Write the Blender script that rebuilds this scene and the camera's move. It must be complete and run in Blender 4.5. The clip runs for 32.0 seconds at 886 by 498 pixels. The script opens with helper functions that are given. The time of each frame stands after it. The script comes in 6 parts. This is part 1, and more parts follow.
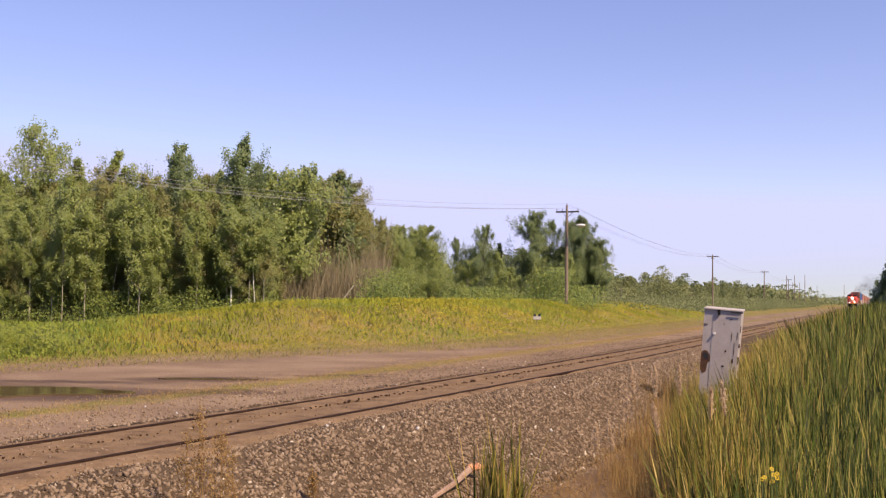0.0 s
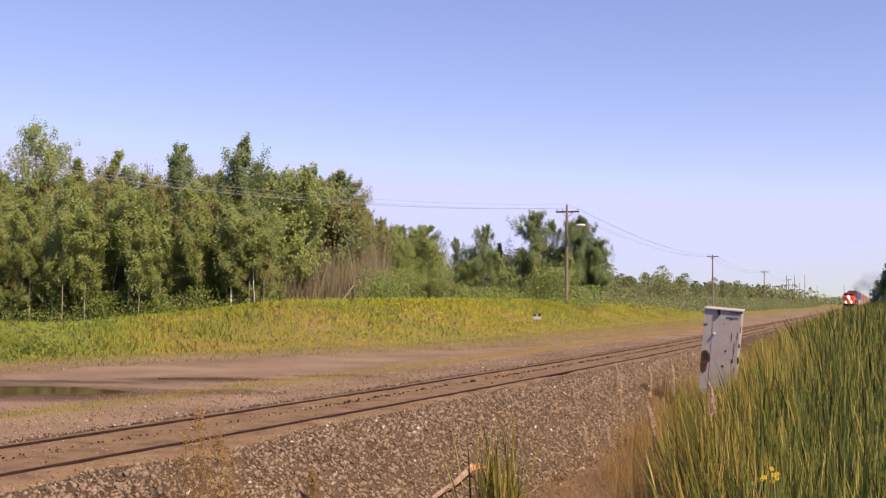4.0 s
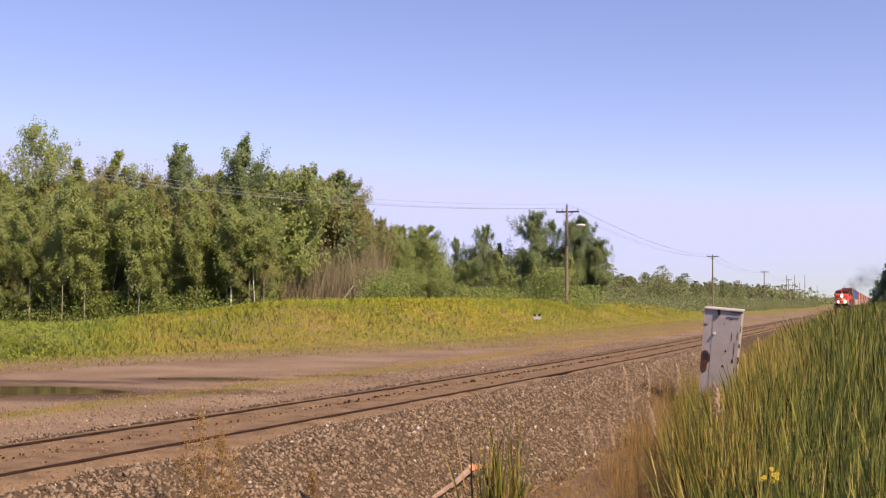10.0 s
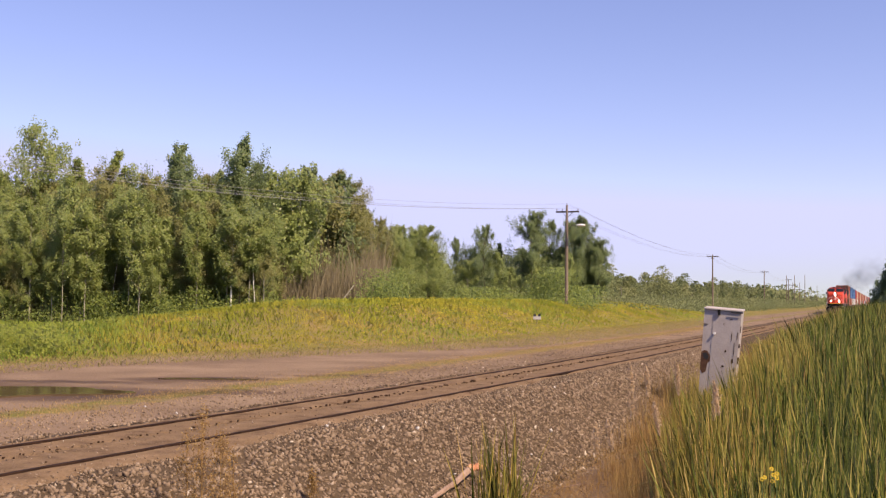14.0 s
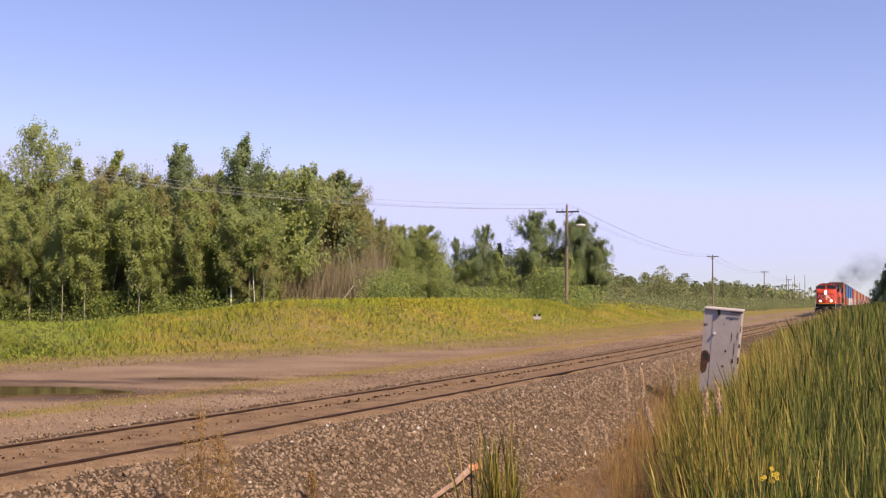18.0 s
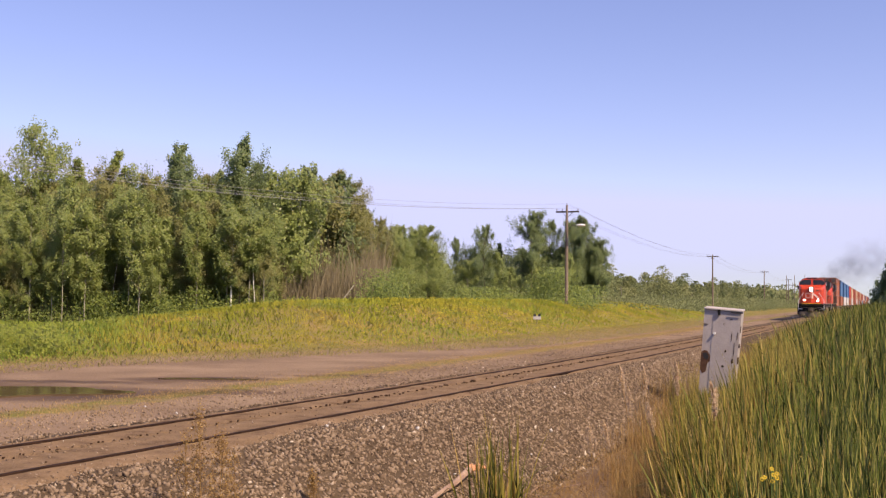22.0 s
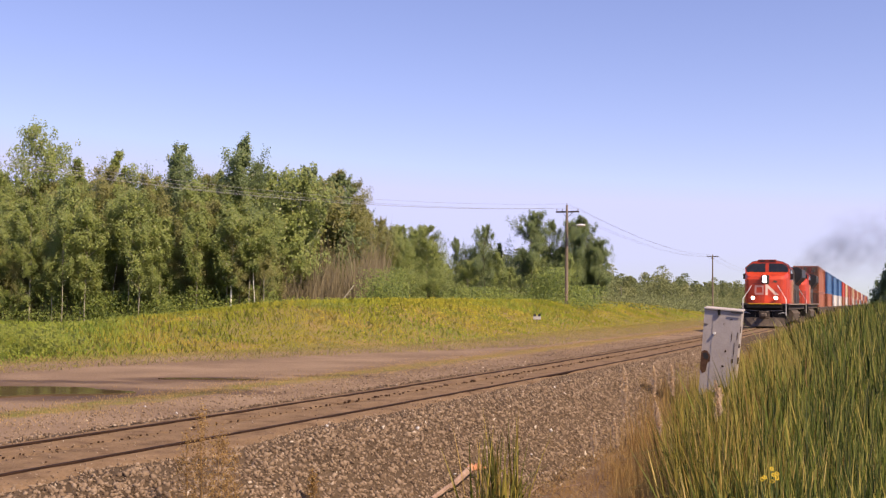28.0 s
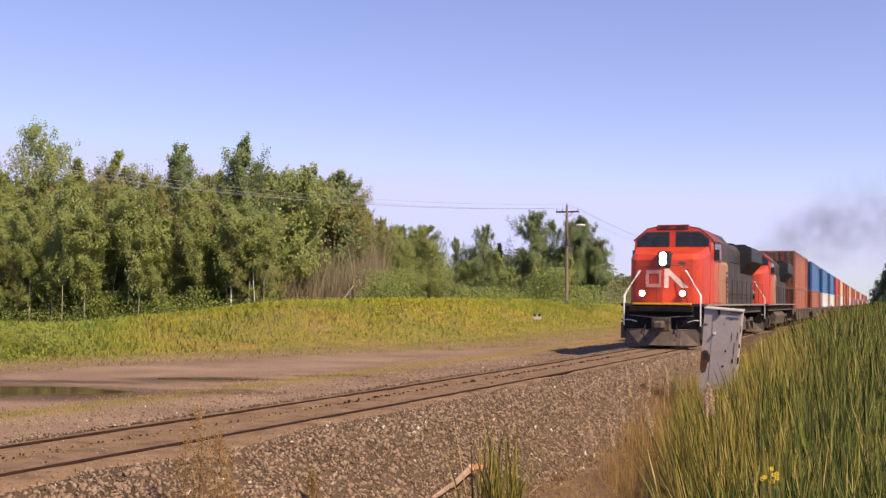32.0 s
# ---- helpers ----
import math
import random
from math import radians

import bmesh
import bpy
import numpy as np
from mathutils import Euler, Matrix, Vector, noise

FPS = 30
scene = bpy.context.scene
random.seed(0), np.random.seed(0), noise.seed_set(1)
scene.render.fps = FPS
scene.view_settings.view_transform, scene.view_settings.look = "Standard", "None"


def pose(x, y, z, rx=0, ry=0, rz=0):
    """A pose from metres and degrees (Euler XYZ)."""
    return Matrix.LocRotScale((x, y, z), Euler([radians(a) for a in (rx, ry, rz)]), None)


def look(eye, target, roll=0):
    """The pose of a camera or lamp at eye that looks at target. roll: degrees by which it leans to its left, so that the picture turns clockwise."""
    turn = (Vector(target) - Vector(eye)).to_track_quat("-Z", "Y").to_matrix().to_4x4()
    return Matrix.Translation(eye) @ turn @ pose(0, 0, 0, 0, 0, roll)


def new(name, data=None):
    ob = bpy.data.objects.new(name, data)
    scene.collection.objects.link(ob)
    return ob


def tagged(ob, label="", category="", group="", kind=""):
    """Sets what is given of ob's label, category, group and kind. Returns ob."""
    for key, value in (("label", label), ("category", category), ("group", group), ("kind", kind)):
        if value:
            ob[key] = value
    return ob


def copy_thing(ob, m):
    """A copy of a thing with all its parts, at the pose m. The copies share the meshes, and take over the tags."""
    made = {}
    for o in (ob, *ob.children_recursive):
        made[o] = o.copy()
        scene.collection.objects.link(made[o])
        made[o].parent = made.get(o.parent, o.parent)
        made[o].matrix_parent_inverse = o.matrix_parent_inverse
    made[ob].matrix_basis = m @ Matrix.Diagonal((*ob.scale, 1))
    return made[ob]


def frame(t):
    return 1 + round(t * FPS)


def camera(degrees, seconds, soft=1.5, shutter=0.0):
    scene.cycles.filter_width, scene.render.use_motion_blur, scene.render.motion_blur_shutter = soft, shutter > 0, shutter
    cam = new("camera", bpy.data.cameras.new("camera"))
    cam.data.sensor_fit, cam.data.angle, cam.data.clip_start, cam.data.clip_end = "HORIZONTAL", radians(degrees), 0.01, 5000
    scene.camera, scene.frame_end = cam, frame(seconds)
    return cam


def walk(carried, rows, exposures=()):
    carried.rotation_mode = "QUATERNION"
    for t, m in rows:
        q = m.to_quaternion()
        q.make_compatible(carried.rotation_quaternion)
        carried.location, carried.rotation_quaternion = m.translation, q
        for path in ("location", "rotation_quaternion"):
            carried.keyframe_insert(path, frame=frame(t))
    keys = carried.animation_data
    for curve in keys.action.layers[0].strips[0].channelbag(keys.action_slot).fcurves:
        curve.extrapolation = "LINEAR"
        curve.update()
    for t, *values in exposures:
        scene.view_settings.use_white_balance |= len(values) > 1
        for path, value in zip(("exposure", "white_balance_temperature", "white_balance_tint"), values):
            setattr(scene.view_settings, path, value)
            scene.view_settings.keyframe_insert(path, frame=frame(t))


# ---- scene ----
# ================= camera =================
EYE = (0.0, 0.0, 1.764)
cam = camera(44.72, 32.0, soft=1.3)
VIEW = look(EYE, (0.0, 10.0, 1.764 + 0.4599), 0.644)
walk(cam, [(0.0, VIEW), (32.0, VIEW)], exposures=[(0.0, 0.5, 7400, 21), (32.0, 0.5, 7400, 21)])

# ================= daylight =================
SUN_DIR = Vector((0.78, -0.71, 1.15)).normalized()
SUN_EL = math.asin(SUN_DIR.z)
SUN_AZ = math.atan2(SUN_DIR.x, SUN_DIR.y)
world = bpy.data.worlds.new("sky")
scene.world = world
world.use_nodes = True
wn = world.node_tree
sky = wn.nodes.new("ShaderNodeTexSky")
sky.sky_type = 'NISHITA'
sky.sun_disc = False
sky.sun_elevation = SUN_EL
sky.sun_rotation = SUN_AZ
sky.air_density = 1.0
sky.dust_density = 0.25
sky.ozone_density = 2.5
wbg = wn.nodes["Background"]
wbg.inputs["Strength"].default_value = 0.107
hue = wn.nodes.new("ShaderNodeMix")          # hazy summer sky, a little towards violet
hue.data_type, hue.blend_type = 'RGBA', 'MULTIPLY'
hue.inputs[0].default_value = 1.0
hue.inputs[7].default_value = (1.0, 0.935, 1.22, 1)
wn.links.new(sky.outputs[0], hue.inputs[6])
pale = wn.nodes.new("ShaderNodeMix")         # the haze keeps the horizon from going white
pale.data_type, pale.blend_type = 'RGBA', 'DARKEN'
pale.inputs[0].default_value = 1.0
pale.inputs[7].default_value = (4.15, 4.92, 7.9, 1)
wn.links.new(hue.outputs[2], pale.inputs[6])
wn.links.new(pale.outputs[2], wbg.inputs["Color"])
sun_data = bpy.data.lights.new("sun", 'SUN')
sun_data.energy = 4.8
sun_data.angle = radians(0.53)
sun_data.color = (1.0, 0.87, 0.66)
sun = new("sun", sun_data)
sun.matrix_world = look(SUN_DIR * 100, (0, 0, 0))

# ================= the line of the track =================
# s: metres along the track, away from the viewer; lat: metres across it, towards the woods
X0, Y0, TH0 = -3.947, 13.116, 0.44609


def heading(s):
    u = np.maximum(s, 0.0)
    return TH0 - 0.00262 * 25 * (1 - np.exp(-u / 25.0)) + 0.00091 * u / 100


_S = np.arange(-3200.0, 4200.0, 0.5)
_H = heading(_S + 0.25)
_TX = np.concatenate([[0], np.cumsum(np.sin(_H) * 0.5)])[:-1]
_TY = np.concatenate([[0], np.cumsum(np.cos(_H) * 0.5)])[:-1]
_TX += X0 - np.interp(0, _S, _TX)
_TY += Y0 - np.interp(0, _S, _TY)


def trk(s, lat):
    """World x, y of track coordinates (arrays or numbers)."""
    h = heading(np.asarray(s, float))
    return np.interp(s, _S, _TX) - lat * np.cos(h), np.interp(s, _S, _TY) + lat * np.sin(h)


def to_track(x, y):
    """Track coordinates of a world point, close enough."""
    s = (x - X0) * math.sin(0.40) + (y - Y0) * math.cos(0.40)
    for _ in range(4):
        px, py = trk(s, 0.0)
        h = heading(s)
        s = s + (x - px) * np.sin(h) + (y - py) * np.cos(h)
    px, py = trk(s, 0.0)
    h = heading(s)
    return s, -(x - px) * np.cos(h) + (y - py) * np.sin(h)


def sstep(a, b, v):
    u = np.clip((v - a) / (b - a), 0, 1)
    return u * u * (3 - 2 * u)


def vnoise(x, y, k):
    """Cheap smooth waves for uneven ground, arrays in, about -1 to 1."""
    return (np.sin(x * k + 1.7 * np.sin(y * k * 0.73 + 1.1)) + np.sin(y * k * 1.13 + 2.1 * np.sin(x * k * 0.61 + 0.4))
            + np.sin((x + y) * k * 0.57 + 2.0)) / 3


def road_edge(s):
    return 17.6 - 6.8 * sstep(12.0, 42.0, s)


def ground_z(s, lat, x, y):
    bank = sstep(road_edge(s) - 1, road_edge(s) + 9, lat) * (1 - 0.9 * sstep(20, 38, lat)) * (1 - 0.7 * sstep(95, 170, s)) * sstep(15, 45, s)
    far = -0.42 + 1.95 * bank
    far = far + 0.06 * sstep(road_edge(s), road_edge(s) + 3, lat) * vnoise(x, y, 0.45) + 0.015 * vnoise(x, y, 1.9)
    far = far + 0.03 * np.exp(-((lat - 6.0) / 0.7) ** 2)
    near = -1.05 + 0.95 * sstep(-4.6, -9.5, lat) + 0.05 * vnoise(x, y, 0.8) + 0.02 * vnoise(x, y, 2.7)
    w = sstep(-0.5, 0.5, lat)
    return near * (1 - w) + far * w


def gz(x, y):
    s, lat = to_track(x, y)
    return float(ground_z(s, lat, x, y))


# ================= mesh helpers =================
def part(name, bm, material, parent=None, label="", smooth=False):
    """Links a bmesh (or a mesh) as one mesh object under a thing or a part."""
    if isinstance(bm, bmesh.types.BMesh):
        bmesh.ops.recalc_face_normals(bm, faces=bm.faces)
        me = bpy.data.meshes.new(name)
        bm.to_mesh(me)
        bm.free()
    else:
        me = bm
    if smooth:
        me.polygons.foreach_set("use_smooth", [True] * len(me.polygons))
    if material is not None and not me.materials:
        me.materials.append(material)
    ob = new(name, me)
    if parent is not None:
        ob.parent = parent
    if label:
        ob["label"] = label
    return ob



def np_mesh(name, verts, faces):
    """A mesh from arrays; every face has the same number of corners."""
    verts = np.asarray(verts, np.float32)
    faces = np.asarray(faces, np.int32)
    me = bpy.data.meshes.new(name)
    n, k = faces.shape
    me.vertices.add(len(verts))
    me.vertices.foreach_set("co", verts.ravel())
    me.loops.add(n * k)
    me.loops.foreach_set("vertex_index", faces.ravel())
    me.polygons.add(n)
    me.polygons.foreach_set("loop_start", np.arange(n, dtype=np.int32) * k)
    me.update(calc_edges=True)
    me.validate()
    return me


def box(bm, x0, x1, y0, y1, z0, z1, bevel=0.0):
    vs = [bm.verts.new((x, y, z)) for x in (x0, x1) for y in (y0, y1) for z in (z0, z1)]
    fs = [bm.faces.new([vs[i] for i in f]) for f in ((0, 1, 3, 2), (4, 6, 7, 5), (0, 4, 5, 1), (2, 3, 7, 6), (0, 2, 6, 4), (1, 5, 7, 3))]
    if bevel:
        es = list({e for f in fs for e in f.edges})
        bmesh.ops.bevel(bm, geom=es, offset=bevel, segments=1, affect='EDGES')
    return vs


def a_box(x0, x1, y0, y1, z0, z1, bevel=0.0):
    bm = bmesh.new()
    box(bm, x0, x1, y0, y1, z0, z1, bevel)
    return bm


def tube(bm, pts, radii, n=8, cap=True):
    """A round bar through points, with one radius or one for each point."""
    pts = [Vector(p) for p in pts]
    if not isinstance(radii, (list, tuple)):
        radii = [radii] * len(pts)
    rings = []
    for i, p in enumerate(pts):
        d = (pts[min(i + 1, len(pts) - 1)] - pts[max(i - 1, 0)]).normalized()
        a = d.orthogonal().normalized() if abs(d.z) < 0.9 else d.cross(Vector((0, 1, 0))).normalized()
        b = d.cross(a)
        rings.append([bm.verts.new(p + radii[i] * (math.cos(t) * a + math.sin(t) * b)) for t in [2 * math.pi * k / n for k in range(n)]])
    for r0, r1 in zip(rings, rings[1:]):
        for k in range(n):
            bm.faces.new((r0[k], r0[(k + 1) % n], r1[(k + 1) % n], r1[k]))
    if cap:
        bm.faces.new(rings[0][::-1])
        bm.faces.new(rings[-1])


def a_tube(pts, radii, n=8):
    bm = bmesh.new()
    tube(bm, pts, radii, n)
    return bm


def loft(bm, sections, cap=True):
    """Skins a row of sections, each a ring of 3D points."""
    rings = [[bm.verts.new(p) for p in sec] for sec in sections]
    n = len(rings[0])
    for r0, r1 in zip(rings, rings[1:]):
        for k in range(n):
            bm.faces.new((r0[k], r0[(k + 1) % n], r1[(k + 1) % n], r1[k]))
    if cap:
        bm.faces.new(rings[0][::-1])
        bm.faces.new(rings[-1])
    return rings


def prism(bm, poly, axis, a, b):
    """A polygon drawn in two axes, pushed from a to b along the third ('x', 'y' or 'z')."""
    def at(p, v):
        return {'x': (v, p[0], p[1]), 'y': (p[0], v, p[1]), 'z': (p[0], p[1], v)}[axis]
    return loft(bm, [[at(p, a) for p in poly], [at(p, b) for p in poly]])


def empty(name, label, category, group="", at=None):
    ob = new(name)
    ob.empty_display_size = 0.3
    if at is not None:
        ob.matrix_basis = at
    return tagged(ob, label, category, group)


# ================= materials =================
def principled(name):
    m = bpy.data.materials.new(name)
    m.use_nodes = True
    return m, m.node_tree, m.node_tree.nodes["Principled BSDF"]


def ramp(nt, stops):
    r = nt.nodes.new("ShaderNodeValToRGB")
    while len(r.color_ramp.elements) < len(stops):
        r.color_ramp.elements.new(0.5)
    for e, (p, c) in zip(r.color_ramp.elements, stops):
        e.position, e.color = p, (*c, 1)
    return r


def surface(name, stops, scale=3.0, fine=40.0, rough=0.8, metal=0.0, bump=0.3, dist=0.02, detail=6, fine_mix=0.35, stretch=(1, 1, 1), spec=0.5):
    """Two scales of noise: stains that pick the colour from the stops, and a fine grain that shades it and gives relief."""
    m, nt, bsdf = principled(name)
    N, L = nt.nodes, nt.links
    co = N.new("ShaderNodeTexCoord")
    mp = N.new("ShaderNodeMapping")
    mp.inputs["Scale"].default_value = stretch
    L.new(co.outputs["Object"], mp.inputs[0])
    a = N.new("ShaderNodeTexNoise")
    a.inputs["Scale"].default_value, a.inputs["Detail"].default_value, a.inputs["Roughness"].default_value = scale, detail, 0.6
    b = N.new("ShaderNodeTexNoise")
    b.inputs["Scale"].default_value, b.inputs["Detail"].default_value = fine, 4
    L.new(mp.outputs[0], a.inputs[0])
    L.new(mp.outputs[0], b.inputs[0])
    r = ramp(nt, stops)
    L.new(a.outputs[0], r.inputs[0])
    mix = N.new("ShaderNodeMix")
    mix.data_type, mix.blend_type = 'RGBA', 'OVERLAY'
    mix.inputs[0].default_value = fine_mix
    L.new(r.outputs[0], mix.inputs[6])
    L.new(b.outputs[0], mix.inputs[7])
    L.new(mix.outputs[2], bsdf.inputs["Base Color"])
    bsdf.inputs["Roughness"].default_value, bsdf.inputs["Metallic"].default_value = rough, metal
    bsdf.inputs["Specular IOR Level"].default_value = spec
    if bump:
        bp = N.new("ShaderNodeBump")
        bp.inputs["Strength"].default_value, bp.inputs["Distance"].default_value = bump, dist
        L.new(b.outputs[0], bp.inputs["Height"])
        L.new(bp.outputs[0], bsdf.inputs["Normal"])
    return m


def islands(name, stops, rough=0.7, glow_through=0.35, spec=0.3, patch=0.0, patch_amount=0.0, soft=0.0):
    """Blades, leaves and stones: each loose piece takes its own colour from the stops; leaves let some light through."""
    m, nt, bsdf = principled(name)
    N, L = nt.nodes, nt.links
    g = N.new("ShaderNodeNewGeometry")
    r = ramp(nt, stops)
    src = g.outputs["Random Per Island"]
    if patch:
        co = N.new("ShaderNodeTexCoord")
        a = N.new("ShaderNodeTexNoise")
        a.inputs["Scale"].default_value, a.inputs["Detail"].default_value = patch, 3
        L.new(co.outputs["Object"], a.inputs[0])
        mr = N.new("ShaderNodeMapRange")
        mr.inputs[1].default_value, mr.inputs[2].default_value = 0.3, 0.7
        L.new(a.outputs[0], mr.inputs[0])
        mx = N.new("ShaderNodeMix")
        mx.inputs[0].default_value = patch_amount
        L.new(src, mx.inputs[2])
        L.new(mr.outputs[0], mx.inputs[3])
        src = mx.outputs[0]
    L.new(src, r.inputs[0])
    L.new(r.outputs[0], bsdf.inputs["Base Color"])
    bsdf.inputs["Roughness"].default_value = rough
    bsdf.inputs["Specular IOR Level"].default_value = spec
    if soft:
        # the many small faces of a leaf or stalk, on average, look up
        vm = N.new("ShaderNodeMix")
        vm.data_type = 'VECTOR'
        vm.inputs[0].default_value = soft
        L.new(g.outputs["Normal"], vm.inputs[4])
        vm.inputs[5].default_value = (0, 0, 1)
        nn = N.new("ShaderNodeVectorMath")
        nn.operation = 'NORMALIZE'
        L.new(vm.outputs[1], nn.inputs[0])
        L.new(nn.outputs[0], bsdf.inputs["Normal"])
    if glow_through:
        t = N.new("ShaderNodeBsdfTranslucent")
        L.new(r.outputs[0], t.inputs[0])
        if glow_through >= 1:
            # thin grass: passes on as much light as it throws back
            vb = N.new("ShaderNodeMix")
            vb.data_type = 'VECTOR'
            vb.inputs[0].default_value = soft
            L.new(g.outputs["Normal"], vb.inputs[4])
            vb.inputs[5].default_value = (0, 0, -1)
            nb = N.new("ShaderNodeVectorMath")
            nb.operation = 'NORMALIZE'
            L.new(vb.outputs[1], nb.inputs[0])
            L.new(nb.outputs[0], t.inputs["Normal"])
            mix = N.new("ShaderNodeAddShader")
            L.new(bsdf.outputs[0], mix.inputs[0])
            L.new(t.outputs[0], mix.inputs[1])
        else:
            mix = N.new("ShaderNodeMixShader")
            mix.inputs[0].default_value = glow_through
            L.new(bsdf.outputs[0], mix.inputs[1])
            L.new(t.outputs[0], mix.inputs[2])
        L.new(mix.outputs[0], N["Material Output"].inputs[0])
    return m


def glowing(name, color, strength):
    m, nt, bsdf = principled(name)
    bsdf.inputs["Base Color"].default_value = (*color, 1)
    bsdf.inputs["Emission Color"].default_value = (*color, 1)
    bsdf.inputs["Emission Strength"].default_value = strength
    return m


# bed colour is darkened to carry the shade in the gaps between stones
M_BALLAST = surface("ballast_bed", [(0.3, (0.060, 0.041, 0.026)), (0.7, (0.13, 0.092, 0.060))], 2.0, 45, 0.95, bump=0.8, dist=0.04)
M_STONE = islands("ballast_stone", [(0.00, (0.109, 0.075, 0.051)), (0.25, (0.182, 0.129, 0.088)), (0.80, (0.244, 0.179, 0.125)), (0.98, (0.291, 0.220, 0.159)), (1.00, (0.520, 0.447, 0.359))], 0.9, 0.0, 0.1)
M_FILL = surface("track_dirt", [(0.3, (0.105, 0.065, 0.038)), (0.45, (0.170, 0.112, 0.067)), (0.6, (0.205, 0.135, 0.080)), (0.75, (0.26, 0.182, 0.115))], 2.2, 30, 0.95, bump=0.8, dist=0.03)
M_RAIL = surface("rail_steel_rusty", [(0.35, (0.016, 0.008, 0.005)), (0.7, (0.038, 0.019, 0.011))], 6, 60, 0.75, 0.0, 0.3, 0.004)
for m in (M_BALLAST, M_FILL, M_RAIL):
    m.node_tree.nodes["Principled BSDF"].inputs["Specular IOR Level"].default_value = 0.1
M_BOX = surface("cabinet_paint", [(0.3, (0.340, 0.303, 0.285)), (0.6, (0.412, 0.368, 0.345)), (0.8, (0.460, 0.412, 0.386))], 2.5, 30, 0.7, 0.0, 0.1, 0.01, fine_mix=0.2)
M_RUST = surface("rust", [(0.3, (0.05, 0.022, 0.012)), (0.7, (0.14, 0.065, 0.035))], 8, 50, 0.9, 0.1, 0.5, 0.01)
M_DARK = surface("dark_iron", [(0.3, (0.006, 0.006, 0.006)), (0.7, (0.020, 0.018, 0.017))], 4, 40, 0.7, 0.0, 0.2, 0.01, spec=0.2)
M_POLE = surface("weathered_pole_wood", [(0.3, (0.14, 0.105, 0.08)), (0.7, (0.27, 0.215, 0.165))], 2.0, 30, 0.9, 0, 0.5, 0.02, stretch=(1, 1, 0.1))
M_CROSSARM = surface("dark_crossarm_wood", [(0.3, (0.03, 0.022, 0.02)), (0.7, (0.08, 0.06, 0.05))], 4, 30, 0.9)
M_WIRE = surface("wire_aluminium", [(0.3, (0.22, 0.22, 0.22)), (0.7, (0.32, 0.32, 0.32))], 4, 30, 0.5, 0.6, 0.0)
M_PORCELAIN = surface("insulator_porcelain", [(0.3, (0.16, 0.12, 0.11)), (0.7, (0.25, 0.2, 0.18))], 4, 30, 0.2, 0, 0)
M_WHITE = surface("white_paint", [(0.3, (0.66, 0.66, 0.66)), (0.7, (0.80, 0.80, 0.79))], 3, 40, 0.5, 0, 0.05, 0.005)
M_MARKER = surface("chalky_white_board", [(0.3, (0.40, 0.37, 0.35)), (0.7, (0.58, 0.55, 0.52))], 6, 40, 0.7, 0, 0.1, 0.005)
M_BLACK = surface("black_paint", [(0.3, (0.014, 0.014, 0.015)), (0.7, (0.028, 0.027, 0.027))], 3, 40, 0.5, 0, 0.05, 0.005)
M_ASPEN_BARK = surface("aspen_bark", [(0.35, (0.20, 0.18, 0.14)), (0.6, (0.36, 0.34, 0.28)), (0.75, (0.12, 0.10, 0.08))], 3.0, 25, 0.85, 0, 0.4, 0.02, stretch=(1, 1, 0.5))
M_BIRCH_BARK = surface("birch_bark", [(0.3, (0.62, 0.60, 0.55)), (0.62, (0.75, 0.73, 0.68)), (0.8, (0.2, 0.17, 0.14))], 4.0, 25, 0.8, 0, 0.3, 0.02)
M_BARK = surface("brown_bark", [(0.35, (0.09, 0.065, 0.05)), (0.7, (0.19, 0.145, 0.115))], 3.0, 25, 0.9, 0, 0.6, 0.03, stretch=(1, 1, 0.3))
M_LEAF_A = islands("aspen_leaves", [(0.00, (0.106, 0.138, 0.037)), (0.60, (0.141, 0.174, 0.051)), (0.95, (0.171, 0.197, 0.063)), (1.00, (0.211, 0.205, 0.072))], 0.5, 1.0, 0.45, soft=0.45)
M_LEAF_B = islands("dark_poplar_leaves", [(0.00, (0.071, 0.102, 0.037)), (0.50, (0.094, 0.127, 0.049)), (1.00, (0.118, 0.150, 0.060))], 0.5, 1.0, 0.5, soft=0.45)
M_LEAF_C = islands("olive_leaves", [(0.00, (0.104, 0.108, 0.035)), (0.50, (0.131, 0.134, 0.045)), (1.00, (0.163, 0.158, 0.057))], 0.55, 1.0, 0.4, soft=0.45)
M_SPRUCE = islands("spruce_needles", [(0.0, (0.012, 0.022, 0.012)), (1.0, (0.03, 0.05, 0.022))], 0.7, 0.1)
# paler and greyer than the near leaves: distance haze put into the colour
M_FARLEAF = islands("hazed_far_leaves", [(0.0, (0.105, 0.140, 0.058)), (0.5, (0.195, 0.230, 0.098)), (1.0, (0.330, 0.335, 0.150))], 0.7, 0.4, 0.3, 0.12, 0.6, soft=0.5)
M_SHRUB = islands("shrub_leaves", [(0.00, (0.058, 0.086, 0.021)), (0.60, (0.103, 0.136, 0.030)), (1.00, (0.153, 0.178, 0.042))], 0.6, 1.0, soft=0.4)
M_BUSH = islands("bush_leaves", [(0.00, (0.106, 0.139, 0.023)), (0.60, (0.152, 0.182, 0.030)), (1.00, (0.198, 0.208, 0.043))], 0.7, 1.0, soft=0.75)
M_BRUSH = islands("bare_brush", [(0.0, (0.115, 0.095, 0.058)), (0.6, (0.200, 0.165, 0.105)), (1.0, (0.290, 0.250, 0.160))], 0.9, 0.0)
